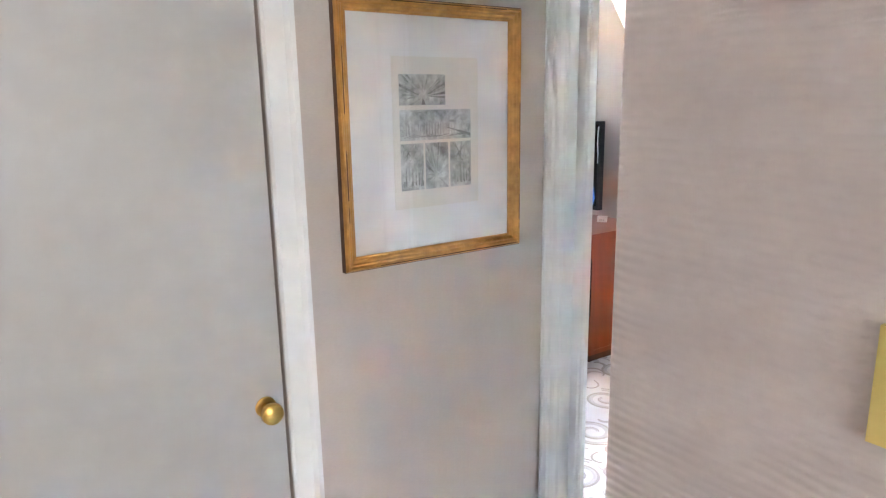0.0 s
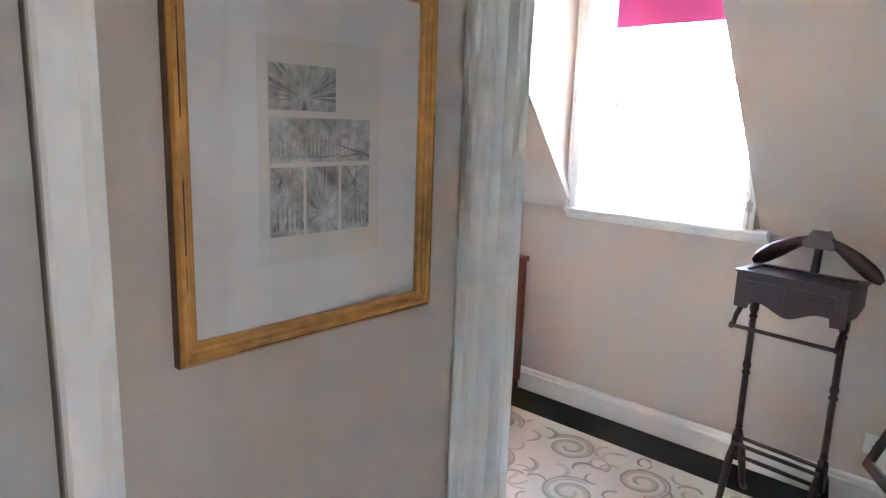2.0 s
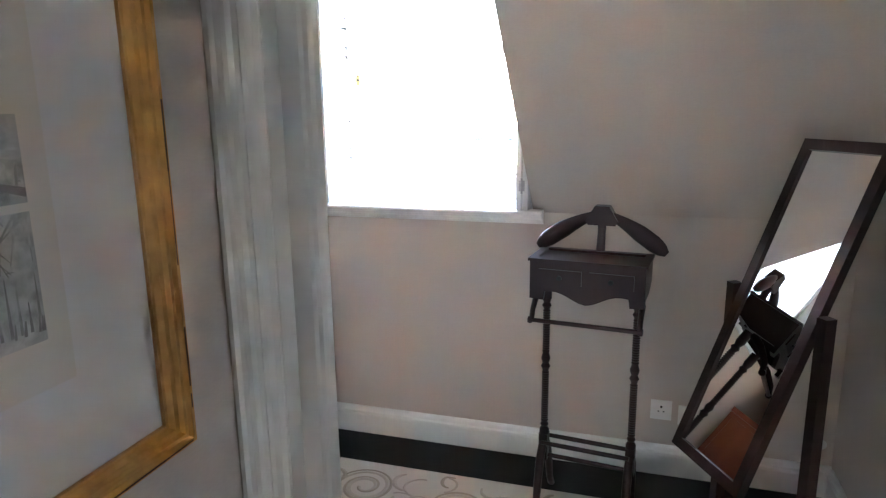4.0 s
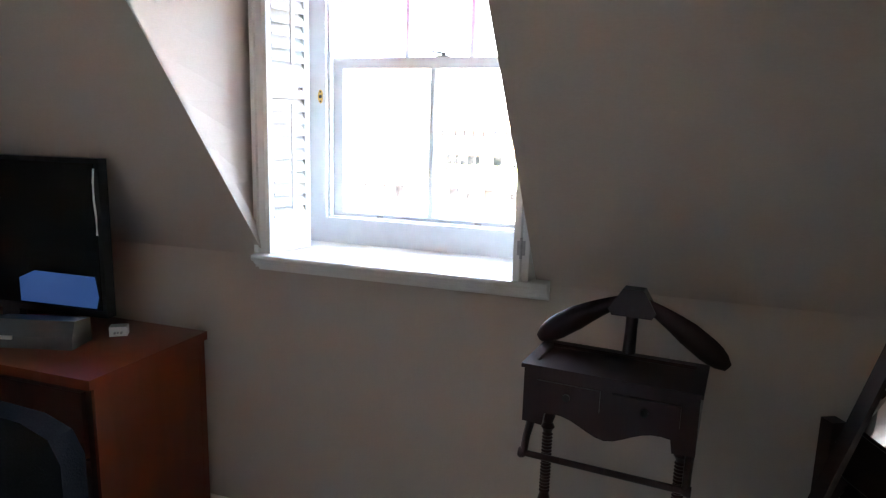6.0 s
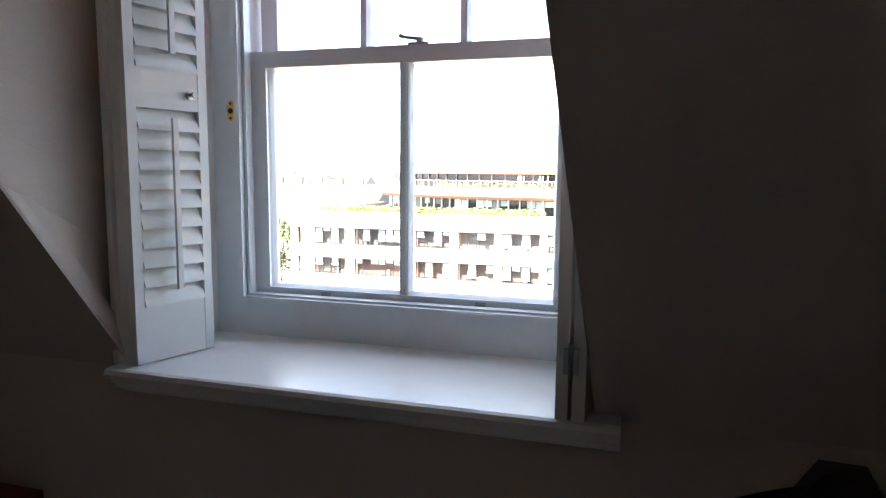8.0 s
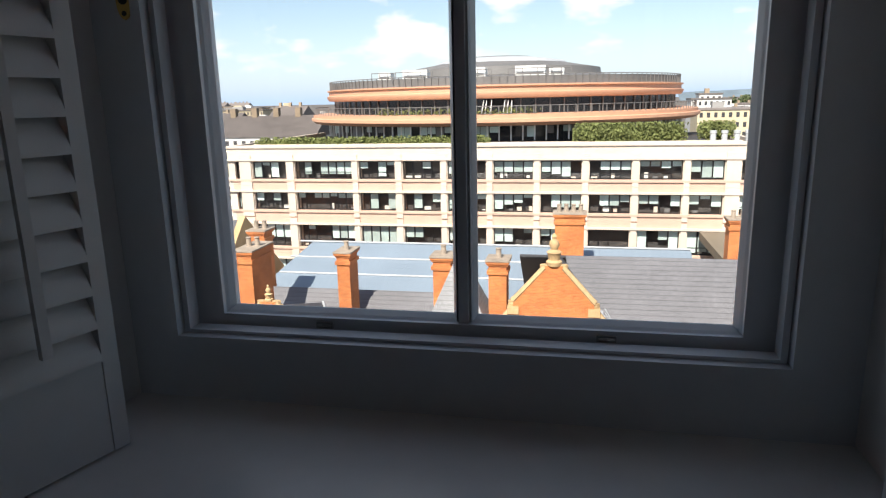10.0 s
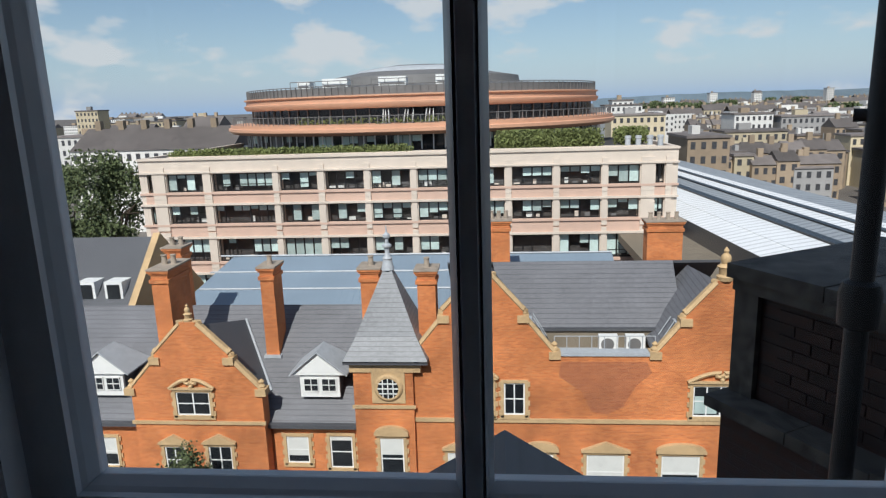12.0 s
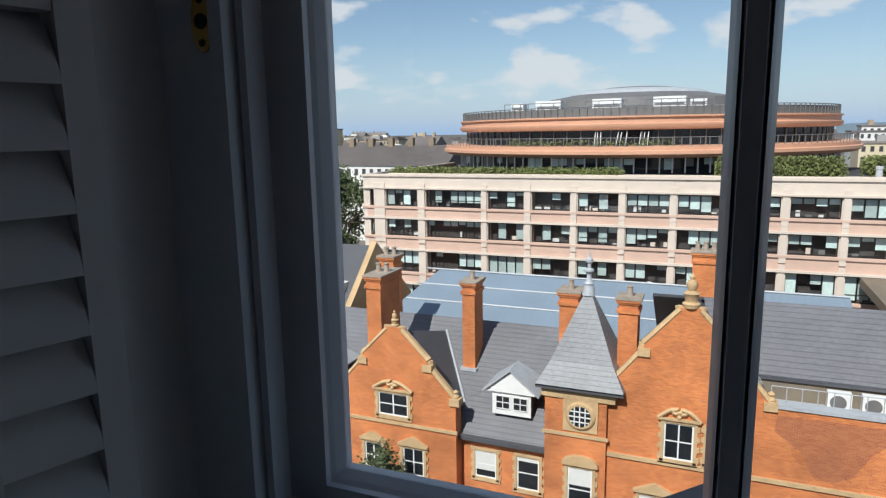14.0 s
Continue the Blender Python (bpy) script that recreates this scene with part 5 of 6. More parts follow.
        part("blind", bm, M_WBLIND, w, "white blind drawn behind the panes")
    return w


def gable_outline(cx, hw, zb, zs, za):
    """Half outline of a shaped gable: raking sides with small shoulders and a narrow apex."""
    r = [(hw, zb), (hw, zs), (hw - 0.25, zs + 0.30), (hw * 0.62, zs + (za - zs) * 0.40), (hw * 0.56, zs + (za - zs) * 0.46), (hw * 0.56, zs + (za - zs) * 0.54), (hw * 0.12, za - 0.15), (hw * 0.12, za)]
    return [(cx + x, z) for x, z in r], [(cx - x, z) for x, z in r]


def gable_front(parent, cx, hw, zb, zs, za, y, finial=1.0):
    R, L = gable_outline(cx, hw, zb, zs, za)
    bm = B()
    prism(bm, R + L[::-1], y, y + 0.45, "y")
    part("gable", bm, M_BRICK, parent, "shaped orange brick gable")
    for side in (R, L):
        bm = B()
        pts = [(x, y + 0.2, z + 0.04) for x, z in side[1:]]
        for a, b in zip(pts, pts[1:]):
            tube(bm, [a, b], 0.16, 6, 1.6)
        for i in (1, 4):
            x, z = side[i]
            box(bm, x - 0.28, x + 0.28, y - 0.12, y + 0.5, z - 0.25, z + 0.12)
            lathe(bm, [(0.17, 0), (0.2, 0.1), (0.1, 0.22), (0.16, 0.34), (0.03, 0.46)], (x, y + 0.2, z + 0.12), 8)
        part("coping", bm, M_STONE, parent, "buff stone coping")
    bm = B()
    s = finial
    lathe(bm, [(0.34 * s, 0), (0.38 * s, 0.18 * s), (0.26 * s, 0.26 * s), (0.30 * s, 0.55 * s), (0.36 * s, 0.62 * s), (0.16 * s, 0.75 * s), (0.24 * s, 0.95 * s), (0.20 * s, 1.12 * s), (0.09 * s, 1.22 * s), (0.12 * s, 1.34 * s), (0.02 * s, 1.5 * s)], (cx, y + 0.2, za), 10)
    part("finial", bm, M_STONE, parent, "turned stone finial", True)


def chimney(x0, x1, y0, y1, z0, z1, pots, label="tall orange brick chimney stack with clay pots"):
    c_ = thing("chimney", label, "chimney", group="chimneys")
    bm = B()
    box(bm, x0, x1, y0, y1, z0, z1 - 0.75)
    box(bm, x0 - 0.08, x1 + 0.08, y0 - 0.08, y1 + 0.08, z1 - 0.75, z1 - 0.55)
    box(bm, x0, x1, y0, y1, z1 - 0.55, z1 - 0.30)
    box(bm, x0 - 0.07, x1 + 0.07, y0 - 0.07, y1 + 0.07, z1 - 0.30, z1 - 0.20)
    box(bm, x0 - 0.13, x1 + 0.13, y0 - 0.13, y1 + 0.13, z1 - 0.20, z1 - 0.08)
    part("stack", bm, M_BRICK, c_)
    block("cap", (x0 - 0.16, x1 + 0.16, y0 - 0.16, y1 + 0.16, z1 - 0.08, z1), M_POT, c_, bev=0.03)
    for i in range(pots):
        bm = B()
        lathe(bm, [(0.17, 0), (0.15, 0.1), (0.13, 0.42), (0.17, 0.46), (0.15, 0.5), (0.09, 0.5)], (x0 + (x1 - x0) * (i + 0.5) / pots, (y0 + y1) / 2 + 0.1 * (i % 2), z1), 10)
        part("chimney_pot", bm, M_POT, c_, "", True)
    bm = B()
    box(bm, x0 - 0.12, x1 + 0.12, y0 - 0.14, y1 + 0.1, z0 - 0.02, z0 + 0.16)
    part("flashing", bm, M_LEAD, c_)


def roof_plane(parent, pts, material, name="roof", thick=0.15, label=""):
    bm = B()
    lo = [bm.verts.new(Vector(p) - Vector((0, 0, thick))) for p in pts]
    hi = [bm.verts.new(p) for p in pts]
    k = len(pts)
    bm.faces.new(lo)
    bm.faces.new(hi[::-1])
    for i in range(k):
        bm.faces.new((lo[i], lo[(i + 1) % k], hi[(i + 1) % k], hi[i]))
    return part(name, bm, material, parent, label)


# left house: long slate roof, gabled bay, white dormer
hl = thing("gabled_house", "orange brick house with shaped gable, slate roof and white dormer", "house")
block("wall", (-27, -7.4, FY + 0.8, FY + 9, -22, -14.6), M_BRICK, hl)
roof_plane(hl, [(-27, FY + 0.5, -14.55), (-7.0, FY + 0.5, -14.55), (-7.0, 36.3, -9.75), (-27, 36.3, -9.75)], M_SLATE)
roof_plane(hl, [(-27, 36.3, -9.75), (-7.0, 36.3, -9.75), (-7.0, 41, -13.5), (-27, 41, -13.5)], M_SLATE)
block("gutter", (-27, -7.3, FY + 0.35, FY + 0.62, -14.66, -14.44), M_SLATED, hl, bev=0.04)
block("cornice", (-12.0, -7.4, FY + 0.62, FY + 0.82, -14.85, -14.6), M_STONE, hl, bev=0.04)
block("bay_wall", (-19.2, -12.2, FY, FY + 0.8, -22, -12.6), M_BRICK, hl)
gable_front(hl, -15.75, 3.5, -12.6, -12.4, -8.7, FY, 0.62)
block("bay_string", (-19.3, -12.1, FY - 0.1, FY + 0.02, -14.25, -14.08), M_STONE, hl)
RID, VAL = (-14.94, 35.47, -10.40), (-12.45, 31.96, -13.30)      # where the gable roof dies into the slates
# Right-hand slope turned from the sun: its shade is put into darker slate.
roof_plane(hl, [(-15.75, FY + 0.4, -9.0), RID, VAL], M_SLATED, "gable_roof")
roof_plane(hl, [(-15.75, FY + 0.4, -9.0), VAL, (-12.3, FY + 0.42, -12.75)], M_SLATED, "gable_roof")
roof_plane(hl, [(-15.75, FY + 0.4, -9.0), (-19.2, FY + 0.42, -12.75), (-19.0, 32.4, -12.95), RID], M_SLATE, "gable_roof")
bm = B()
tube(bm, [tuple(Vector(VAL) + Vector((0.03, -0.02, 0.05))), tuple(Vector(RID) + Vector((0.03, -0.02, 0.05)))], 0.07, 6)
part("valley_lead", bm, M_LEAD, hl)
out_window(hl, -16.78, -14.98, -13.75, -12.45, FY, "scroll", 2)
out_window(hl, -17.75, -16.65, -17.1, -15.55, FY, "tri", 2)
out_window(hl, -15.35, -14.1, -17.1, -15.5, FY, "tri", 2)
out_window(hl, -21.8, -20.9, -17.2, -15.5, FY + 0.8, "", 1, 0.6)
out_window(hl, -11.4, -10.2, -16.85, -15.3, FY + 0.8, "", 1, 0.75)
out_window(hl, -9.05, -7.85, -17.1, -15.25, FY + 0.8, "", 1, 0.12)
# white dormer on the slates
dm = thing("roof_dormer", "white painted pedimented dormer with two small windows on slates", "dormer")
block("front", (-10.62, -8.50, FY + 1.4, FY + 1.55, -13.35, -12.05), M_WHITEOUT, dm)
bm = B()
prism(bm, [(-10.95, -12.05), (-8.17, -12.05), (-8.17, -11.95), (-9.56, -10.85), (-10.95, -11.95)], FY + 1.25, FY + 1.6, "y")
part("pediment", bm, M_WHITEOUT, dm)
for sx in (-1, 1):
    roof_plane(dm, [(-9.56, FY + 1.1, -10.72), (-9.56, FY + 2.7, -10.72), (-9.56 + sx * 1.55, FY + 3.6, -12.0), (-9.56 + sx * 1.55, FY + 1.1, -12.0)], M_LEAD, "dormer_roof", 0.08)
bm = B()
box(bm, -10.58, -8.54, FY + 1.55, FY + 4.0, -13.3, -12.05)
part("cheeks", bm, M_SLATED, dm)
for x0 in (-10.42, -9.46):
    bm = B()
    box(bm, x0, x0 + 0.78, FY + 1.36, FY + 1.41, -13.0, -12.3)
    wv = part("window", bm, M_DARKGLASS, dm)
    bm = B()
    for i in range(3):
        xx = x0 + i * 0.375
        box(bm, xx, xx + 0.04, FY + 1.33, FY + 1.37, -13.0, -12.3)
    for zz in (-13.02, -12.67, -12.32):
        box(bm, x0, x0 + 0.79, FY + 1.33, FY + 1.37, zz, zz + 0.04)
    part("glazing_bars", bm, M_WHITEOUT, wv)
dm2 = copy_thing(dm, Matrix.Translation((-11.95, 0.0, 0.0)))

# tower
tw = thing("corner_tower", "brick tower with round window and slate pyramid roof", "tower")
block("wall", (-7.35, -4.35, FY - 0.25, FY + 3.2, -22, -11.2), M_BRICK, tw)
block("frieze", (-7.5, -3.95, FY - 0.35, FY + 3.3, -11.2, -10.72), M_STONE, tw, "carved buff stone frieze", 0.05)
block("eaves", (-7.75, -3.55, FY - 0.6, FY + 3.5, -10.72, -10.55), M_SLATED, tw)
apex = Vector((-5.62, FY + 1.45, -5.9))
q = [Vector(p) for p in ((-7.75, FY - 0.6, -10.55), (-3.55, FY - 0.6, -10.55), (-3.55, FY + 3.5, -10.55), (-7.75, FY + 3.5, -10.55))]
for i in range(4):
    a, b = q[i], q[(i + 1) % 4]
    m1, m2 = a.lerp(apex, 0.28) - Vector((0, 0, 0.22)), b.lerp(apex, 0.28) - Vector((0, 0, 0.22))
    roof_plane(tw, [a, b, m2, m1], M_SLATET, "roof", 0.06)
    roof_plane(tw, [m1, m2, b.lerp(apex, 0.96), a.lerp(apex, 0.96)], M_SLATET, "roof", 0.06)
bm = B()
lathe(bm, [(0.34, -0.5), (0.22, 0.0), (0.26, 0.08), (0.12, 0.25), (0.11, 0.6), (0.24, 0.68), (0.24, 0.76), (0.10, 0.85), (0.09, 1.05), (0.18, 1.15), (0.18, 1.28), (0.05, 1.4), (0.02, 1.75)], tuple(apex), 12)
part("finial", bm, M_LEAD, tw, "pale lead finial", True)
block("stone_panel", (-6.42, -4.75, FY - 0.33, FY - 0.25, -12.85, -11.2), M_STONE, tw, bev=0.03)
bm = B()
lathe(bm, [(0.68, 0), (0.72, 0.06), (0.62, 0.14), (0.52, 0.14), (0.52, 0.06)], seg=28, m=Matrix.Translation((-5.58, FY - 0.33, -12.0)) @ Matrix.Rotation(radians(90), 4, "X"))
rw = part("round_window", bm, M_STONE, tw, "round stone framed window")
bm = B()
lathe(bm, [(0.52, 0), (0.52, 0.02)], seg=28, m=Matrix.Translation((-5.58, FY - 0.46, -12.0)) @ Matrix.Rotation(radians(90), 4, "X"))
part("pane", bm, M_DARKGLASS, rw)
bm = B()
for i in (-0.26, 0.0, 0.26):
    hh = math.sqrt(0.52 ** 2 - i * i)
    box(bm, -5.58 + i - 0.025, -5.58 + i + 0.025, FY - 0.52, FY - 0.475, -12.0 - hh, -12.0 + hh)
    box(bm, -5.58 - hh, -5.58 + hh, FY - 0.52, FY - 0.475, -12.0 + i - 0.025, -12.0 + i + 0.025)
part("glazing_bars", bm, M_WHITEOUT, rw)
out_window(tw, -6.15, -4.95, -17.1, -14.75, FY - 0.25, "arc", 1, 0.4)
block("string_course", (-7.45, -4.25, FY - 0.33, FY - 0.25, -13.15, -12.98), M_STONE, tw)

# right house: two gables with a roof terrace between
hr = thing("twin_gabled_house", "orange brick house with two shaped gables and a roof terrace", "house")
block("wall", (-4.35, 14.5, FY, FY + 0.5, -22, -10.45), M_BRICK, hr)
block("side_wall", (14.1, 14.5, FY + 0.5, FY + 8, -22, -10.45), M_BRICK, hr)
gable_front(hr, -0.85, 3.45, -10.45, -10.35, -6.3, FY, 1.05)
gable_front(hr, 10.42, 3.05, -10.45, -10.35, -6.75, FY, 1.05)
block("string_course", (-4.35, 14.6, FY - 0.1, FY, -13.95, -13.75), M_STONE, hr)
block("parapet_coping", (2.45, 7.5, FY - 0.08, FY + 0.55, -10.44, -10.28), M_LEAD, hr, bev=0.03)
roof_plane(hr, [(0.2, 32.6, -9.95), (9.3, 32.6, -9.95), (9.6, 36.2, -7.25), (-0.4, 36.2, -7.25)], M_SLATE)
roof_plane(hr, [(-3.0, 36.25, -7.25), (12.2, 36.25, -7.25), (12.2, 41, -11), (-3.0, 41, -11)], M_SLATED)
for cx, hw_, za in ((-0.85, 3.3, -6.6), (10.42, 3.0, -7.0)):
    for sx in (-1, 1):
        # Same slates on both slopes; the right one is coloured as if shaded.
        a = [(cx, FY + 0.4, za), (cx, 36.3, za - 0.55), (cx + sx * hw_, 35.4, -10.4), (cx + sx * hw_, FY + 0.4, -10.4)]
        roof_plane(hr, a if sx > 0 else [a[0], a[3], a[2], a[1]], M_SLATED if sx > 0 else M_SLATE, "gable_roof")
block("terrace_floor", (2.4, 7.6, FY + 0.5, 32.7, -11.2, -11.0), M_LEAD, hr)
block("terrace_wall", (2.2, 7.8, 32.55, 32.7, -11.0, -9.95), M_TANROOF, hr, "tan rendered wall behind the terrace")
block("roof_gutter", (1.0, 8.6, 32.42, 32.62, -10.05, -9.90), M_SLATED, hr)
bm = B()
prism(bm, [(2.9, -10.75), (7.0, -10.75), (7.25, -11.3), (6.5, -12.0), (5.9, -13.1), (5.2, -13.5), (4.4, -13.35), (3.9, -12.3), (2.8, -11.5)], FY - 0.006, FY + 0.02, "y")
part("darker_brick_patch", bm, M_BRICKR, hr, "patch of darker brickwork below the terrace")
bm = B()
for i in range(9):
    lathe(bm, [(0.02, 0), (0.02, 0.75)], (2.6 + i * 0.6, FY + 0.3, -10.28), 6)
tube(bm, [(2.6, FY + 0.3, -9.55), (7.4, FY + 0.3, -9.55)], 0.02, 6)
part("terrace_rail", bm, M_LEAD, hr)
out_window(hr, -1.75, -0.45, -13.6, -11.8, FY, "scroll", 2)
out_window(hr, 0.12, 1.15, -13.55, -11.85, FY, "", 2)
w_r = out_window(hr, 9.2, 11.8, -13.55, -11.95, FY, "scroll", 4)
bm = B()
box(bm, 9.3, 10.35, FY - 0.022, FY - 0.014, -13.4, -12.5)
part("blind", bm, M_BLINDS, w_r, "turquoise blind behind the panes")
for x0, x1, pd_, bl in ((-2.75, -1.35, "tri", 0.9), (1.3, 2.55, "arc", 0.9), (4.2, 6.05, "tri", 0.95), (7.85, 9.7, "arc", 0.55), (11.9, 13.2, "tri", 0.4)):
    out_window(hr, x0, x1, -17.6, -15.65, FY, pd_, 1, bl)
for x0 in (5.0, 6.35):
    ac = thing("air_conditioner", "cream outdoor air conditioning unit on the roof terrace", "air conditioner", group="air conditioners")
    block("case", (x0, x0 + 0.95, 31.9, 32.35, -11.0, -10.15), M_WHITEOUT, ac, bev=0.03)
    bm = B()
    lathe(bm, [(0.33, 0), (0.33, 0.02), (0.08, 0.03)], seg=20, m=Matrix.Translation((x0 + 0.42, 31.9, -10.58)) @ Matrix.Rotation(radians(90), 4, "X"))
    part("fan_grille", bm, M_GREYCAP, ac)
lad = thing("roof_steps", "galvanised steel steps and cage beside the gable roof", "steps")
for i in range(8):
    block("step", (7.75 + i * 0.11, 7.95 + i * 0.11, FY + 1.0, FY + 1.7, -11.0 + i * 0.26, -10.95 + i * 0.26), M_LEAD, lad)
for y in (FY + 1.0, FY + 1.7):
    for dz in (0.0, 0.7):
        bm = B()
        tube(bm, [(7.75, y, -10.9 + dz), (8.45, y, -9.5 + dz * 0.7)], 0.025, 6)
        part("hand_rail", bm, M_LEAD, lad)
copy_thing(lad, Matrix.Translation((10.1, 62.9, 0.1)) @ Matrix.Rotation(radians(180), 4, "Z"))

chimney(-17.85, -16.95, FY + 0.9, FY + 3.2, -11.3, -6.15, 2)
chimney(-13.15, -12.4, 33.6, 35.0, -12.0, -6.75, 1)
chimney(-7.15, -6.2, 31.8, 33.0, -13.0, -6.4, 1)
chimney(-4.1, -3.2, 30.9, 32.0, -13.5, -6.3, 1)
chimney(-1.2, 0.65, 41.5, 42.7, -12, -5.75, 4)
chimney(10.0, 12.35, 44.4, 45.6, -12, -6.5, 4)
chimney(-20.0, -19.0, 36.5, 37.7, -13, -6.2, 2)

# glazed blue-grey roof behind
br_ = thing("metal_roof_hall", "long low hall with blue-grey ribbed metal roof", "building")
block("wall", (-21.5, 8, 40.5, 52, -22, -11.3), M_CREAMSTONE, br_)
roof_plane(br_, [(-21.8, 40.3, -11.3), (8, 40.3, -11.3), (8, 46.5, -9.1), (-20.0, 46.5, -9.1)], M_BLUEROOF)
roof_plane(br_, [(-20.0, 46.5, -9.1), (8, 46.5, -9.1), (8, 52.5, -11.4), (-21.8, 52.5, -11.4)], M_BLUEROOF)
for y, z in ((42.4, -10.5), (44.4, -9.8), (46.4, -9.05)):
    bm = B()
    tube(bm, [(-21.0, y, z), (8, y, z)], 0.07, 6)
    part("roof_rail", bm, M_LEAD, br_)

# house with dormers farther left
h2 = thing("slate_house", "dark slate roofed house with pale dormers", "house")
block("wall", (-40, -25.5, 40, 52, -22, -12.2), M_BRICK, h2)
roof_plane(h2, [(-40, 39.7, -12.2), (-25.2, 39.7, -12.2), (-25.2, 45, -7.2), (-40, 45, -7.2)], M_SLATED)
roof_plane(h2, [(-40, 45, -7.2), (-25.2, 45, -7.2), (-25.2, 51, -12.2), (-40, 51, -12.2)], M_SLATED)
bm = B()
prism(bm, [(39.4, -12.3), (45, -6.9), (51, -12.3), (51, -13.5), (39.4, -13.5)], -25.3, -24.8, "x")
part("gable_coping", bm, M_STONE, h2)
for x0 in (-29.2, -27.2, -31.5):
    d_ = block("dormer", (x0, x0 + 1.3, 41.2, 43.5, -11.0, -9.6), M_WHITEOUT, h2, bev=0.05)
    block("pane", (x0 + 0.2, x0 + 1.1, 41.15, 41.2, -10.8, -9.8), M_DARKGLASS, d_)

# ---- office block ----
OY = 70.0
of = thing("office_building", "pale pink stone office block with long window rows", "office building")
# One solid block; the rooms' dimness is painted into its colour.
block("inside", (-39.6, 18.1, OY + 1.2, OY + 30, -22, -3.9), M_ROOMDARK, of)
block("side_wall", (-40.1, -39.6, OY, OY + 30, -22, -3.3), M_CREAMSTONE, of)
block("side_wall", (18.1, 18.6, OY, OY + 30, -22, -3.3), M_CREAMSTONE, of)
ROWS = [(-5.10, -7.12), (-8.66, -10.72), (-12.45, -15.1), (-16.6, -19.0)]
BAYS = [(-39.25, -38.7), (-37.05, -32.85), (-31.75, -24.9), (-24.05, -19.85)] + [(-18.93 + 5.08 * i, -14.68 + 5.08 * i) for i in range(6)] + [(11.5, 14.75)]
edges = [-3.3] + [z for r in ROWS for z in r] + [-22]
for i in range(0, len(edges), 2):
    t_, b_ = edges[i], edges[i + 1]
    block("spandrel", (-39.6, 18.1, OY, OY + 1.2, b_, t_), M_PINKSTONE if i else M_CREAMSTONE, of, bev=0.03)
    block("ledge", (-40.2, 18.7, OY - 0.28, OY - 0.002, b_ + 0.05 if i else b_ + 0.1, b_ + 0.28), M_CREAMSTONE, of, bev=0.04)
    block("ledge", (-40.2, 18.7, OY - 0.18, OY - 0.002, t_ - 0.25, t_ - 0.02), M_CREAMSTONE if i == 0 else M_PINKSTONE, of, bev=0.04)
xs = [-39.6] + [v for b in BAYS for v in b] + [16.35, 17.25, 18.1]
for i in range(0, len(xs), 2):
    for t_, b_ in ROWS:
        block("pier", (xs[i], xs[i + 1], OY + 0.02, OY + 1.2, b_, t_), M_CREAMSTONE, of)
        if 0.6 < xs[i + 1] - xs[i] < 2:
            block("pilaster", (xs[i] + 0.1, xs[i + 1] - 0.1, OY - 0.16, OY + 0.02, b_ - 0.76, t_ + 0.76), M_CREAMSTONE, of, bev=0.03)
ro = random.Random(11)
for bi, (x0, x1) in enumerate(BAYS + [(16.35, 17.25)]):
    for ri, (zt, zb) in enumerate(ROWS):
        bm = B()
        f = 0.13
        box(bm, x0, x1, OY + 0.40, OY + 0.55, zb, zb + f)
        box(bm, x0, x1, OY + 0.40, OY + 0.55, zt - f, zt)
        n_ = max(2, int(round((x1 - x0) / 1.05)))
        xm = [x0 + (x1 - x0) * i / n_ for i in range(n_ + 1)]
        for i, xx in enumerate(xm):
            if i in (0, n_) or ro.random() < 0.75:
                box(bm, max(x0, xx - 0.06), min(x1, xx + 0.06), OY + 0.41, OY + 0.54, zb + f, zt - f)
        if ro.random() < 0.4:
            box(bm, x0 + 0.15, x1 - 0.15, OY + 0.43, OY + 0.52, zb + 0.75, zb + 0.81)
        w = part("window", bm, M_PLASTIC, of)
        style = ro.random()
        base_drop = ro.choice((0.3, 0.5, 0.62, 0.75, 0.95))
        for i in range(n_):
            if style < 0.85 and ro.random() < 0.8:
                dr = base_drop if ro.random() < 0.65 else ro.choice((0.2, 0.4, 0.62, 0.9))
                block("blind", (xm[i] + 0.08, xm[i + 1] - 0.08, OY + 0.50, OY + 0.53, zt - f - (zt - zb - 2 * f) * dr, zt - f), M_BLINDS, w)
            if ro.random() < 0.4:
                a = ro.uniform(xm[i], xm[i + 1] - 0.4)
                block("desk_item", (a, a + ro.uniform(0.25, 0.8), OY + 0.75, OY + 0.9, zb + 0.05, zb + ro.uniform(0.2, 0.75)), ro.choice((M_WBLIND, M_WBLIND, M_GREYCAP, M_CREAMSTONE)), w)
        bm = B()
        box(bm, x0, x1, OY + 0.46, OY + 0.465, zb, zt)
        part("pane", bm, M_GLASS, w).visible_shadow = False
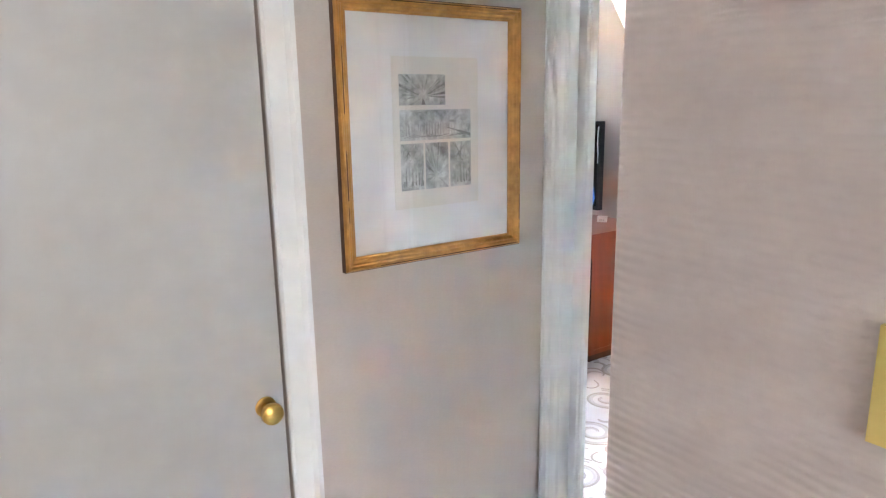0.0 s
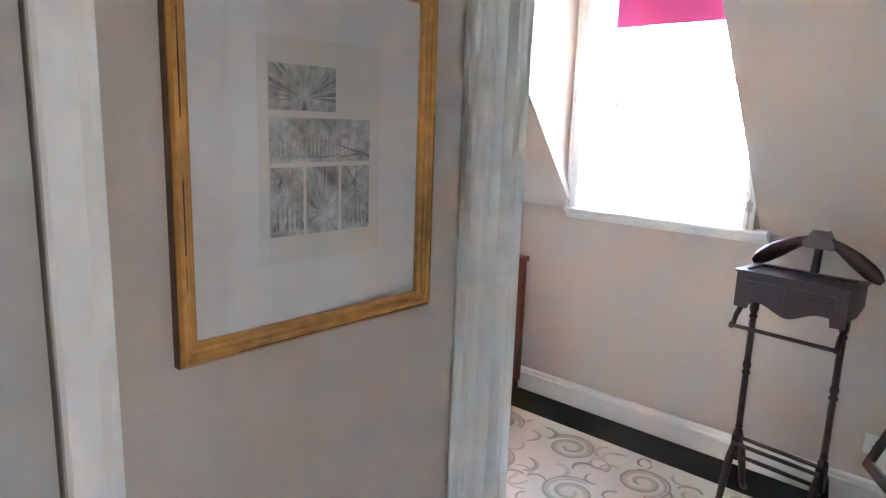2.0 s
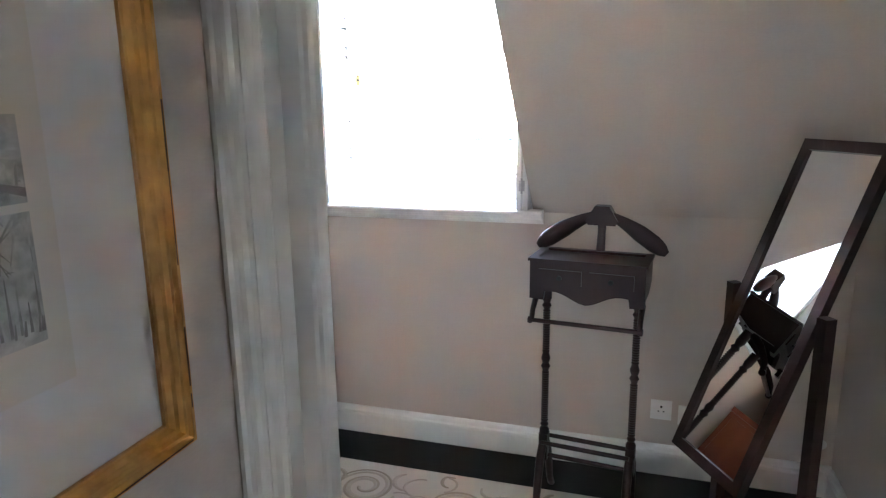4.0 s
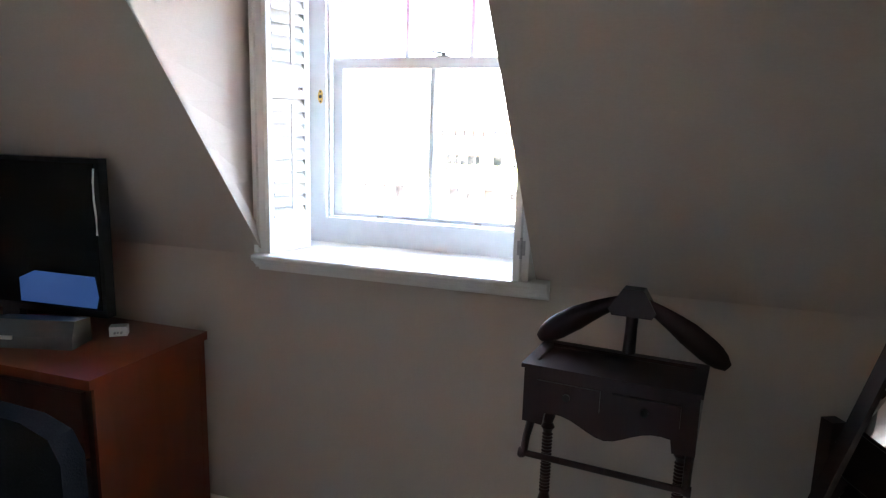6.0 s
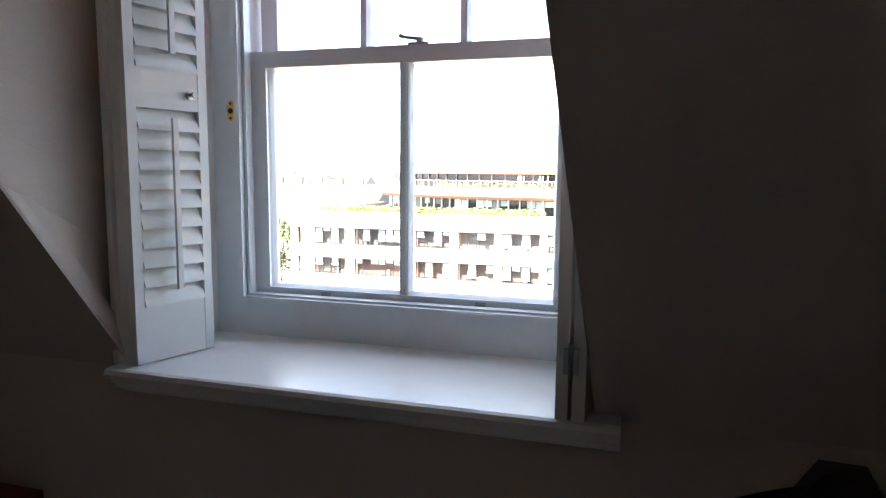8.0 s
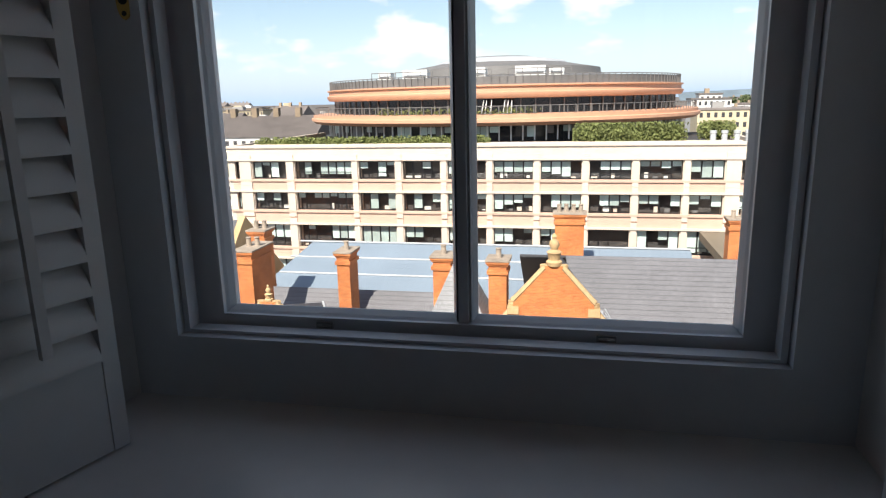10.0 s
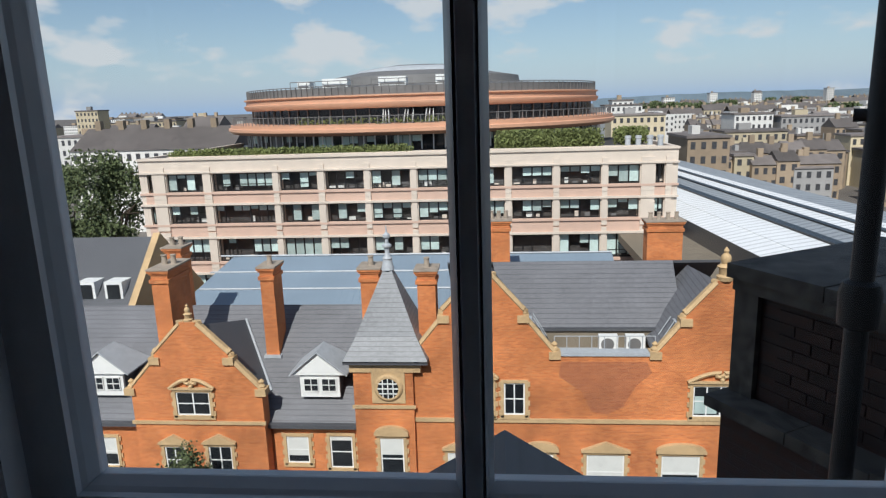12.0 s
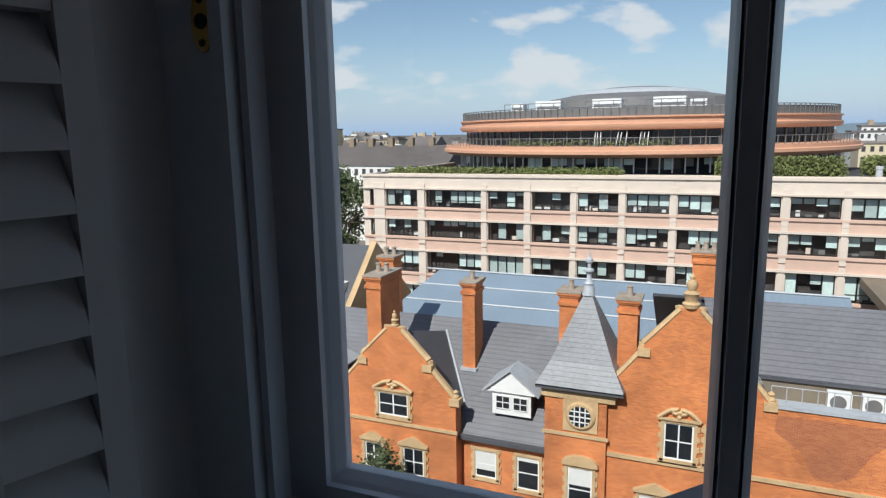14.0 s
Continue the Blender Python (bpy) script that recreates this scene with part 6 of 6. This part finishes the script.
# roof terrace hedge


def leaf_mass(name, boxes, n_, size, material, parent, seed, label=""):
    """Foliage: many small tilted leaf clumps scattered through ragged volumes, in one mesh."""
    r = random.Random(seed)
    verts, faces = [], []
    for (cx, cy, cz), (rx, ry, rz) in boxes:
        for i in range(n_):
            u, v, w_ = r.gauss(0, 0.45), r.gauss(0, 0.45), r.gauss(0, 0.45)
            p = Vector((cx + rx * max(-1, min(1, u)), cy + ry * max(-1, min(1, v)), cz + rz * max(-1, min(1, w_))))
            e = Euler((r.uniform(0, 6.28), r.uniform(0, 6.28), r.uniform(0, 6.28))).to_matrix()
            s = size * r.uniform(0.5, 1.3)
            k = len(verts)
            for a, b, c_ in ((-1, -0.6, 0), (0.2, -0.9, 0.2), (1, 0.1, -0.1), (0.1, 0.9, 0.2), (-0.8, 0.5, 0)):
                verts.append(tuple(p + e @ Vector((a * s, b * s, c_ * s))))
            faces.append((k, k + 1, k + 2, k + 3, k + 4))
    me = bpy.data.meshes.new(name)
    me.from_pydata(verts, [], faces)
    me.materials.append(material)
    ob = new(name, me)
    ob.parent = parent
    return tagged(ob, label, kind="stuff")


hedge = thing("roof_hedge", "clipped green hedge along the office roof edge", "hedge")
leaf_mass("leaves", [((-36 + 1.5 * i, OY + 1.6, -3.0), (1.1, 0.6, 0.55)) for i in range(18)], 420, 0.115, M_HEDGE, hedge, 3)
block("planter", (-37.2, 16.5, OY + 1.0, OY + 2.2, -3.9, -3.22), M_CREAMSTONE, hedge)
hedge2 = thing("roof_hedge", "dense rounded green hedge on the office roof", "hedge")
leaf_mass("leaves", [((0.8 + 1.15 * i, OY + 2.2, -2.45), (1.2, 0.9, 1.1)) for i in range(9)] + [((13.2 + 0.9 * i, OY + 2.4, -2.2), (0.9, 0.8, 0.9)) for i in range(3)], 1300, 0.115, M_HEDGE, hedge2, 4)
block("planter", (0.0, 16.0, OY + 1.4, OY + 3.2, -3.9, -3.25), M_GREYCAP, hedge2)

# round upper storeys
DC = (-11.7, 103.0)
dr_ = thing("round_tower_storeys", "round terracotta banded storeys with glass bands and low dome", "building")


def ring(name, prof, material, label=""):
    bm = B()
    lathe(bm, prof, (DC[0], DC[1], 0), 96)
    return part(name, bm, material, dr_, label, True)


ring("base_glass", [(26.3, -6), (26.3, -1.5)], M_DARKGLASS)
ring("lower_band", [(26.4, -1.65), (28.3, -1.6), (28.9, -1.2), (28.9, -0.85), (28.6, -0.75), (28.6, -0.35), (26.0, -0.3)], M_TERRA)
ring("middle_glass", [(25.3, -0.35), (25.3, 1.55)], M_DARKGLASS)
ring("upper_band", [(25.4, 1.45), (26.2, 1.5), (26.5, 1.9), (26.5, 2.15), (26.2, 2.25), (26.2, 2.75), (26.45, 2.85), (26.45, 3.0), (25.8, 3.05)], M_TERRA)
ring("roof_screen", [(25.9, 3.0), (25.9, 3.95), (25.5, 4.0), (23.0, 4.05), (15.0, 4.6), (14.8, 5.6), (9.0, 6.6), (8.8, 6.9), (4.5, 7.5), (0.2, 7.6)], M_GREYCAP)
ring("glass_dome", [(10.0, 6.45), (9.5, 6.8), (6.0, 7.3), (2.0, 7.55), (0.1, 7.6)], M_LEAD, "pale glazed low dome")
for nm, r_, z0, z1, k, wd in (("mullion", 25.4, -0.3, 1.5, 46, 0.06), ("mullion", 26.4, -3.4, -1.6, 60, 0.07), ("rail_post", 26.0, 3.0, 4.15, 90, 0.05), ("balcony_post", 28.3, -0.35, 0.6, 90, 0.04)):
    for i in range(k):
        a = math.pi + math.pi * i / k
        x, y = DC[0] + r_ * math.cos(a), DC[1] + r_ * math.sin(a)
        if i == 0:
            bm = B()
            box(bm, -wd, wd, -wd, wd, z0, z1)
            me = mesh_of(nm, bm, M_WHITEOUT if nm == "mullion" and r_ > 26 else M_GREYCAP)
        o = new(nm, me)
        o.parent = dr_
        o.matrix_local = Matrix.Translation((x, y, 0)) @ Matrix.Rotation(a, 4, "Z")
for r_, z in ((28.3, 0.6), (26.0, 4.15)):
    bm = B()
    tube(bm, [(DC[0] + r_ * math.cos(math.pi + math.pi * i / 60), DC[1] + r_ * math.sin(math.pi + math.pi * i / 60), z) for i in range(61)], 0.05, 5)
    part("hand_rail", bm, M_GREYCAP, dr_)
rp = random.Random(5)
for i in range(64):                                  # pale panels behind the lowest glass band
    if rp.random() < 0.6:
        a = math.pi * 1.08 + math.pi * 0.84 * i / 64
        bm = B()
        box(bm, -0.02, 0.02, -0.5, 0.5, -3.3 + 0.9 * rp.random(), -1.75)
        o = part("blind", bm, M_BLINDS if rp.random() < 0.6 else M_GREYCAP, dr_)
        o.matrix_local = Matrix.Translation((DC[0] + 26.36 * math.cos(a), DC[1] + 26.36 * math.sin(a), 0)) @ Matrix.Rotation(a, 4, "Z")
for i in range(9):
    px_ = -13.4 + 2.5 * (i // 3) + 0.5 * (i % 3) + rp.uniform(-0.15, 0.15)
    py_ = DC[1] - math.sqrt(27.4 ** 2 - (px_ - DC[0]) ** 2)
    ps = thing("parasol", "folded white parasol on the round terrace", "parasol", Matrix.Translation((px_, py_, -0.3)), group="terrace parasols")
    ln_ = rp.uniform(-0.1, 0.3)
    bm = B()
    tube(bm, [(0, 0, 0), (ln_, 0, 1.55)], 0.035, 6)
    part("pole", bm, M_WHITEOUT, ps)
    bm = B()
    tube(bm, [(ln_ * 0.5, 0, 0.75), (ln_ * 0.7, 0, 1.1), (ln_, 0, 1.55)], [0.075, 0.06, 0.025], 8)
    part("canopy", bm, M_WHITEOUT, ps)
    bm = B()
    lathe(bm, [(0.28, 0), (0.28, 0.06), (0.06, 0.1)], (0, 0, 0), 10)
    part("base", bm, M_GREYCAP, ps)
for px_ in (13.7, 14.8, 16.0, 17.1):
    vc = thing("vent_cowl", "grey cylindrical vent cowl on the office roof", "vent", group="roof vents")
    bm = B()
    lathe(bm, [(0.30, -3.9), (0.30, -2.55), (0.36, -2.5), (0.36, -2.25), (0.26, -2.2)], (px_, OY + 1.7, 0), 12)
    part("shaft", bm, M_LEAD, vc, "", True)
planters = thing("terrace_plants", "green plants along the round terrace", "plants")
leaf_mass("leaves", [((DC[0] + 27.3 * math.cos(a), DC[1] + 27.3 * math.sin(a), 0.0), (0.9, 0.6, 0.5)) for a in [math.pi * 1.35 + 0.03 * i for i in range(25)]], 26, 0.10, M_HEDGE, planters, 8)
for i, (x, y, w, z0, z1) in enumerate(((-22.0, 83.0, 3.2, 4.05, 5.2), (-14.5, 81.0, 3.4, 4.05, 5.15), (-7.5, 81.0, 3.6, 4.05, 5.2), (-25.5, 84, 1.6, 4.05, 5.0), (-3.5, 82, 1.8, 4.05, 4.9))):
    block_ = thing("roof_plant_box", "white plant room box on the round roof", "plant box", group="roof plant boxes")
    block("case", (x, x + w, y, y + 2.0, z0, z1), M_WHITEOUT, block_, bev=0.04)
    block("louvre", (x + 0.2, x + w - 0.2, y - 0.03, y - 0.005, z0 + 0.15, z0 + 0.4), M_GREYCAP, block_)
    bm = B()
    tube(bm, [(x - 0.8, y - 0.4, 4.9), (x + w + 0.8, y - 0.4, 4.9)], 0.05, 5)
    for j in range(4):
        lathe(bm, [(0.04, 0), (0.04, 0.85)], (x - 0.8 + j * (w + 1.6) / 3, y - 0.4, 4.05), 5)
    part("guard_rail", bm, M_GREYCAP, block_)

# ---- train shed to the right ----
shed = thing("train_shed", "long train shed with white and grey ribbed roof strips", "train shed")


def sx_at(x76, y):
    return x76 - 0.065 * (y - 76)


strips = [(18.5, -12.4, 19.6, -11.25, M_PLASTIC), (19.6, -11.3, 22.2, -10.75, M_SHED), (22.2, -10.7, 24.9, -10.3, M_SHED), (24.9, -10.1, 25.9, -10.1, M_PLASTIC), (25.9, -10.4, 28.0, -10.0, M_SHEDG),
          (27.9, -9.85, 28.5, -9.85, M_PLASTIC), (28.5, -10.0, 30.4, -9.8, M_SHED), (30.3, -9.65, 31.0, -9.65, M_PLASTIC), (31.0, -9.9, 32.6, -9.7, M_SHED), (32.6, -9.7, 35.5, -9.5, M_SHEDG)]
for xa, za, xb, zb, m_ in strips:
    roof_plane(shed, [(sx_at(xa, 40), 40, za), (sx_at(xb, 40), 40, zb), (sx_at(xb, 165), 165, zb), (sx_at(xa, 165), 165, za)], m_, "roof_strip")
bm = B()
prism(bm, [(sx_at(19.1, 40), 40), (sx_at(35.3, 40), 40), (sx_at(35.3, 165), 165), (sx_at(19.1, 165), 165)], -22, -12.5, "z")
part("wall", bm, M_TANROOF, shed)
block("flat_roof", (12.6, 20.5, 46, 69.5, -13.2, -12.4), M_TANROOF, shed, "flat tan roof beside the shed")
for i, (px, py) in enumerate(((15.3, 36.0), (19.9, 31.0))):
    fn_ = thing("stone_finial", "pale turned stone finial on the roofline", "finial", group="finials")
    bm = B()
    lathe(bm, [(0.35, -4), (0.35, 0), (0.25, 0.2), (0.16, 0.5), (0.22, 0.7), (0.12, 0.9), (0.18, 1.1), (0.03, 1.4)], (px, py, -8.4 if i else -9.0), 10)
    part("shaft", bm, M_LEAD, fn_, "", True)

# ---- ground, distance ----
bm = B()
s_ = 4500
bm.faces.new([bm.verts.new(p) for p in ((-s_, -s_, -22), (s_, -s_, -22), (s_, s_, -22), (-s_, s_, -22))])
tagged(part("ground", bm, M_GROUND), "city ground between the buildings", "ground", kind="structure")


def hill(x0, x1, y, h_, seed, name):
    r = random.Random(seed)
    bm = B()
    k = 60
    top = []
    for i in range(k + 1):
        t = i / k
        top.append((x0 + (x1 - x0) * t, y, -22 + h_ * (0.55 + 0.45 * math.sin(math.pi * t)) * (0.85 + 0.15 * math.sin(9 * t + seed)) + r.uniform(-1.2, 1.2)))
    for a, b in zip(top, top[1:]):
        bm.faces.new([bm.verts.new(p) for p in ((a[0], a[1] - 60, -22), (b[0], b[1] - 60, -22), b, a)])
    return tagged(part(name, bm, M_HILL), "low wooded hills on the horizon, haze put into their colour", "backdrop", kind="structure")


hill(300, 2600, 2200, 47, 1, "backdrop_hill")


M_CITYROOF = mat("brown_grey_city_roof", (0.15, 0.13, 0.12), 0.8, grain=0.8, vary=0.3, stain=0.1, island=0.5)


def far_building(x, y, w, d, z1, mi, storeys, r, flat=None):
    b = thing("far_building", "distant %s building among city roofs" % ("brick", "cream", "white", "grey")[mi], "building", group="city buildings")
    block("wall", (x, x + w, y, y + d, -22, z1), M_CITY[mi], b)
    bm = B()
    n_ = max(2, int(w / 1.8))
    for s in range(storeys):
        zz = z1 - 2.1 - s * 2.8
        for i in range(n_):
            xx = x + w * (i + 0.3) / n_
            box(bm, xx, xx + w / n_ * 0.45, y - 0.06, y + 0.02, zz, zz + 1.4)
    part("windows", bm, M_CITYWIN, b, kind="stuff")
    if (r.random() < 0.6) if flat is None else flat:
        block("roof", (x - 0.3, x + w + 0.3, y - 0.3, y + d + 0.3, z1, z1 + 0.5), M_CITYROOF, b)
        block("roof_box", (x + w * 0.3, x + w * 0.5, y + d * 0.4, y + d * 0.6, z1 + 0.5, z1 + 2.2), M_CITY[(mi + 2) % 4], b)
    else:
        bm = B()
        prism(bm, [(y - 0.3, z1), (y + d / 2, z1 + d * 0.3), (y + d + 0.3, z1)], x, x + w, "x")
        part("roof", bm, M_CITYROOF, b)
        bm = B()
        for j in range(max(1, int(w / 5))):
            box(bm, x + 2 + j * 5, x + 3.2 + j * 5, y + d / 2 - 0.6, y + d / 2 + 0.6, z1, z1 + d * 0.3 + 1.6)
        part("chimneys", bm, M_CITY[0], b)


rc = random.Random(21)
for i in range(215):
    y = rc.uniform(140, 380)
    x = y * rc.uniform(0.27, 0.80)
    far_building(x, y, rc.choice((4, 5, 6, 8, 16)) * rc.uniform(0.8, 1.2), rc.uniform(6, 10), rc.uniform(-15.5, -10.0) + (y - 130) * 0.012, rc.choice((0, 0, 0, 1, 2, 3)), 3, rc)


def city_mass(name, n_, seed):
    """The farthest roofs, too many to count: blocks with window rows, flat or pitched, in one mesh."""
    r = random.Random(seed)
    verts, faces, mats = [], [], []

    def add(pts, quads, mi):
        k = len(verts)
        verts.extend(pts)
        faces.extend(tuple(k + j for j in q) for q in quads)
        mats.extend([mi] * len(quads))

    def cuboid(x0, x1, y0, y1, z0, z1, mi):
        add([(x, y, z) for x in (x0, x1) for y in (y0, y1) for z in (z0, z1)], ((0, 1, 3, 2), (4, 6, 7, 5), (0, 4, 5, 1), (2, 3, 7, 6), (0, 2, 6, 4), (1, 5, 7, 3)), mi)

    for i in range(n_):
        y = r.uniform(330, 1100)
        x = y * r.uniform(0.16, 0.80)
        w, d, z1, mi = r.uniform(9, 34), r.uniform(9, 15), r.uniform(-13, -6), r.choice((0, 0, 1, 2, 2, 3))
        cuboid(x, x + w, y, y + d, -22, z1, mi)
        k = int(w / 2.2)
        for st in range(3):
            for j in range(k):
                xx, zz = x + w * (j + 0.3) / k, z1 - 2.2 - 2.9 * st
                add([(xx, y - 0.1, zz), (xx + 0.9, y - 0.1, zz), (xx + 0.9, y - 0.1, zz + 1.4), (xx, y - 0.1, zz + 1.4)], ((0, 1, 2, 3),), 4)
        if r.random() < 0.5:
            h_ = d * 0.28
            add([(x, y - 0.2, z1), (x + w, y - 0.2, z1), (x + w, y + d / 2, z1 + h_), (x, y + d / 2, z1 + h_), (x, y + d, z1), (x + w, y + d, z1)], ((0, 1, 2, 3), (3, 2, 5, 4)), 5)
            for j in range(int(w / 6)):
                cuboid(x + 1 + 6 * j, x + 2.4 + 6 * j, y + d / 2 - 0.5, y + d / 2 + 0.5, z1, z1 + h_ + 1.4, 0)
        else:
            cuboid(x + w * 0.2, x + w * 0.45, y + 2, y + d - 2, z1, z1 + 2.0, 2)
    me = bpy.data.meshes.new(name)
    me.from_pydata(verts, [], faces)
    for m in M_CITY + [M_CITYWIN, M_CITYROOF]:
        me.materials.append(m)
    me.polygons.foreach_set("material_index", mats)
    me.update()
    return tagged(new(name, me), "hazy mass of distant city blocks and roofs", "city", kind="stuff")


city_mass("distant_city", 240, 77)
far_building(41, 262, 14, 12, -0.9, 2, 3, rc, True)
far_building(44, 264, 8, 8, 0.9, 2, 1, rc, True)
far_building(34, 205, 16, 12, -3.4, 1, 4, rc, True)
far_building(168, 700, 11, 10, 1.5, 2, 7, rc, True)
far_building(182, 760, 7, 10, -1.0, 2, 6, rc, True)
far_building(36.6, 132, 8, 15, -6.3, 0, 3, rc, True)
for i in range(7):
    far_building(47 + 5.4 * i, 156 + 2.2 * i, 5.3, 8, -12.3 + 0.25 * (i % 3), 0, 2, rc, False)
far_building(82, 240, 13, 14, -5.0, 2, 5, rc, True)
far_building(97, 238, 22, 14, -6.2, 3, 4, rc, True)
far_building(60, 182, 16, 10, -8.0, 1, 3, rc, True)
for x, y, w, z1 in ((250, 820, 16, 6), (330, 900, 18, 5), (420, 900, 16, 8), (-230, 760, 22, 3)):
    far_building(x, y, w * 0.55, 10, z1 - 1.0, 2 if x > 0 else 0, 8, rc)
for i in range(30):
    y = rc.uniform(150, 800)
    x = -y * rc.uniform(0.18, 0.75)
    far_building(x, y, rc.uniform(15, 45), rc.uniform(10, 18), rc.uniform(-9, -3.0) + y * 0.002, rc.choice((0, 0, 1, 2, 3)), 3, rc)
far_building(-86, 126, 34, 14, -5.4, 2, 3, rc, False)
far_building(-232, 420, 21, 12, -2.2, 0, 4, rc, True)
far_building(-184, 380, 18, 12, -1.2, 3, 4, rc, True)
far_building(-199, 300, 11, 9, 3.6, 1, 6, rc, True)

# trees


def tree(x, y, z0, h_, rad, seed, label):
    t = thing("tree", label, "tree", group="trees")
    r = random.Random(seed)
    bm = B()
    tube(bm, [(x, y, z0), (x + 0.1, y, z0 + h_ * 0.25), (x - 0.1, y, z0 + h_ * 0.55)], [rad * 0.09, rad * 0.07, rad * 0.04], 8)
    for i in range(7):
        a = r.uniform(0, 6.28)
        tube(bm, [(x, y, z0 + h_ * r.uniform(0.25, 0.5)), (x + rad * 0.4 * math.cos(a), y + rad * 0.4 * math.sin(a), z0 + h_ * 0.65), (x + rad * 0.75 * math.cos(a), y + rad * 0.75 * math.sin(a), z0 + h_ * r.uniform(0.65, 0.9))], [rad * 0.04, rad * 0.025, rad * 0.008], 6)
    part("trunk", bm, M_BARK, t)
    bl = []
    for i in range(16):
        a, q_ = r.uniform(0, 6.28), r.uniform(0.1, 0.75)
        bl.append(((x + rad * q_ * math.cos(a), y + rad * q_ * math.sin(a), z0 + h_ * r.uniform(0.5, 0.95)), (rad * r.uniform(0.25, 0.42), rad * r.uniform(0.25, 0.42), h_ * r.uniform(0.08, 0.15))))
    leaf_mass("crown", bl, 170 if y > 200 else 520, rad * (0.06 if y > 200 else 0.034), M_LEAF, t, seed + 1)


tree(-46.5, 74, -22, 18.5, 5.0, 31, "broad leafy green tree beside the office block")
tree(-55, 78, -22, 16.5, 5.0, 32, "leafy green tree behind the slate house")
tree(-15.6, 27.6, -22, 7.3, 2.1, 33, "dark leafy tree before the brick house")
for i in range(16):
    y = rc.uniform(380, 1000)
    tree(y * rc.uniform(0.2, 0.75), y, -22, rc.uniform(14, 20), rc.uniform(9, 16), 50 + i, "distant tree among the city roofs")
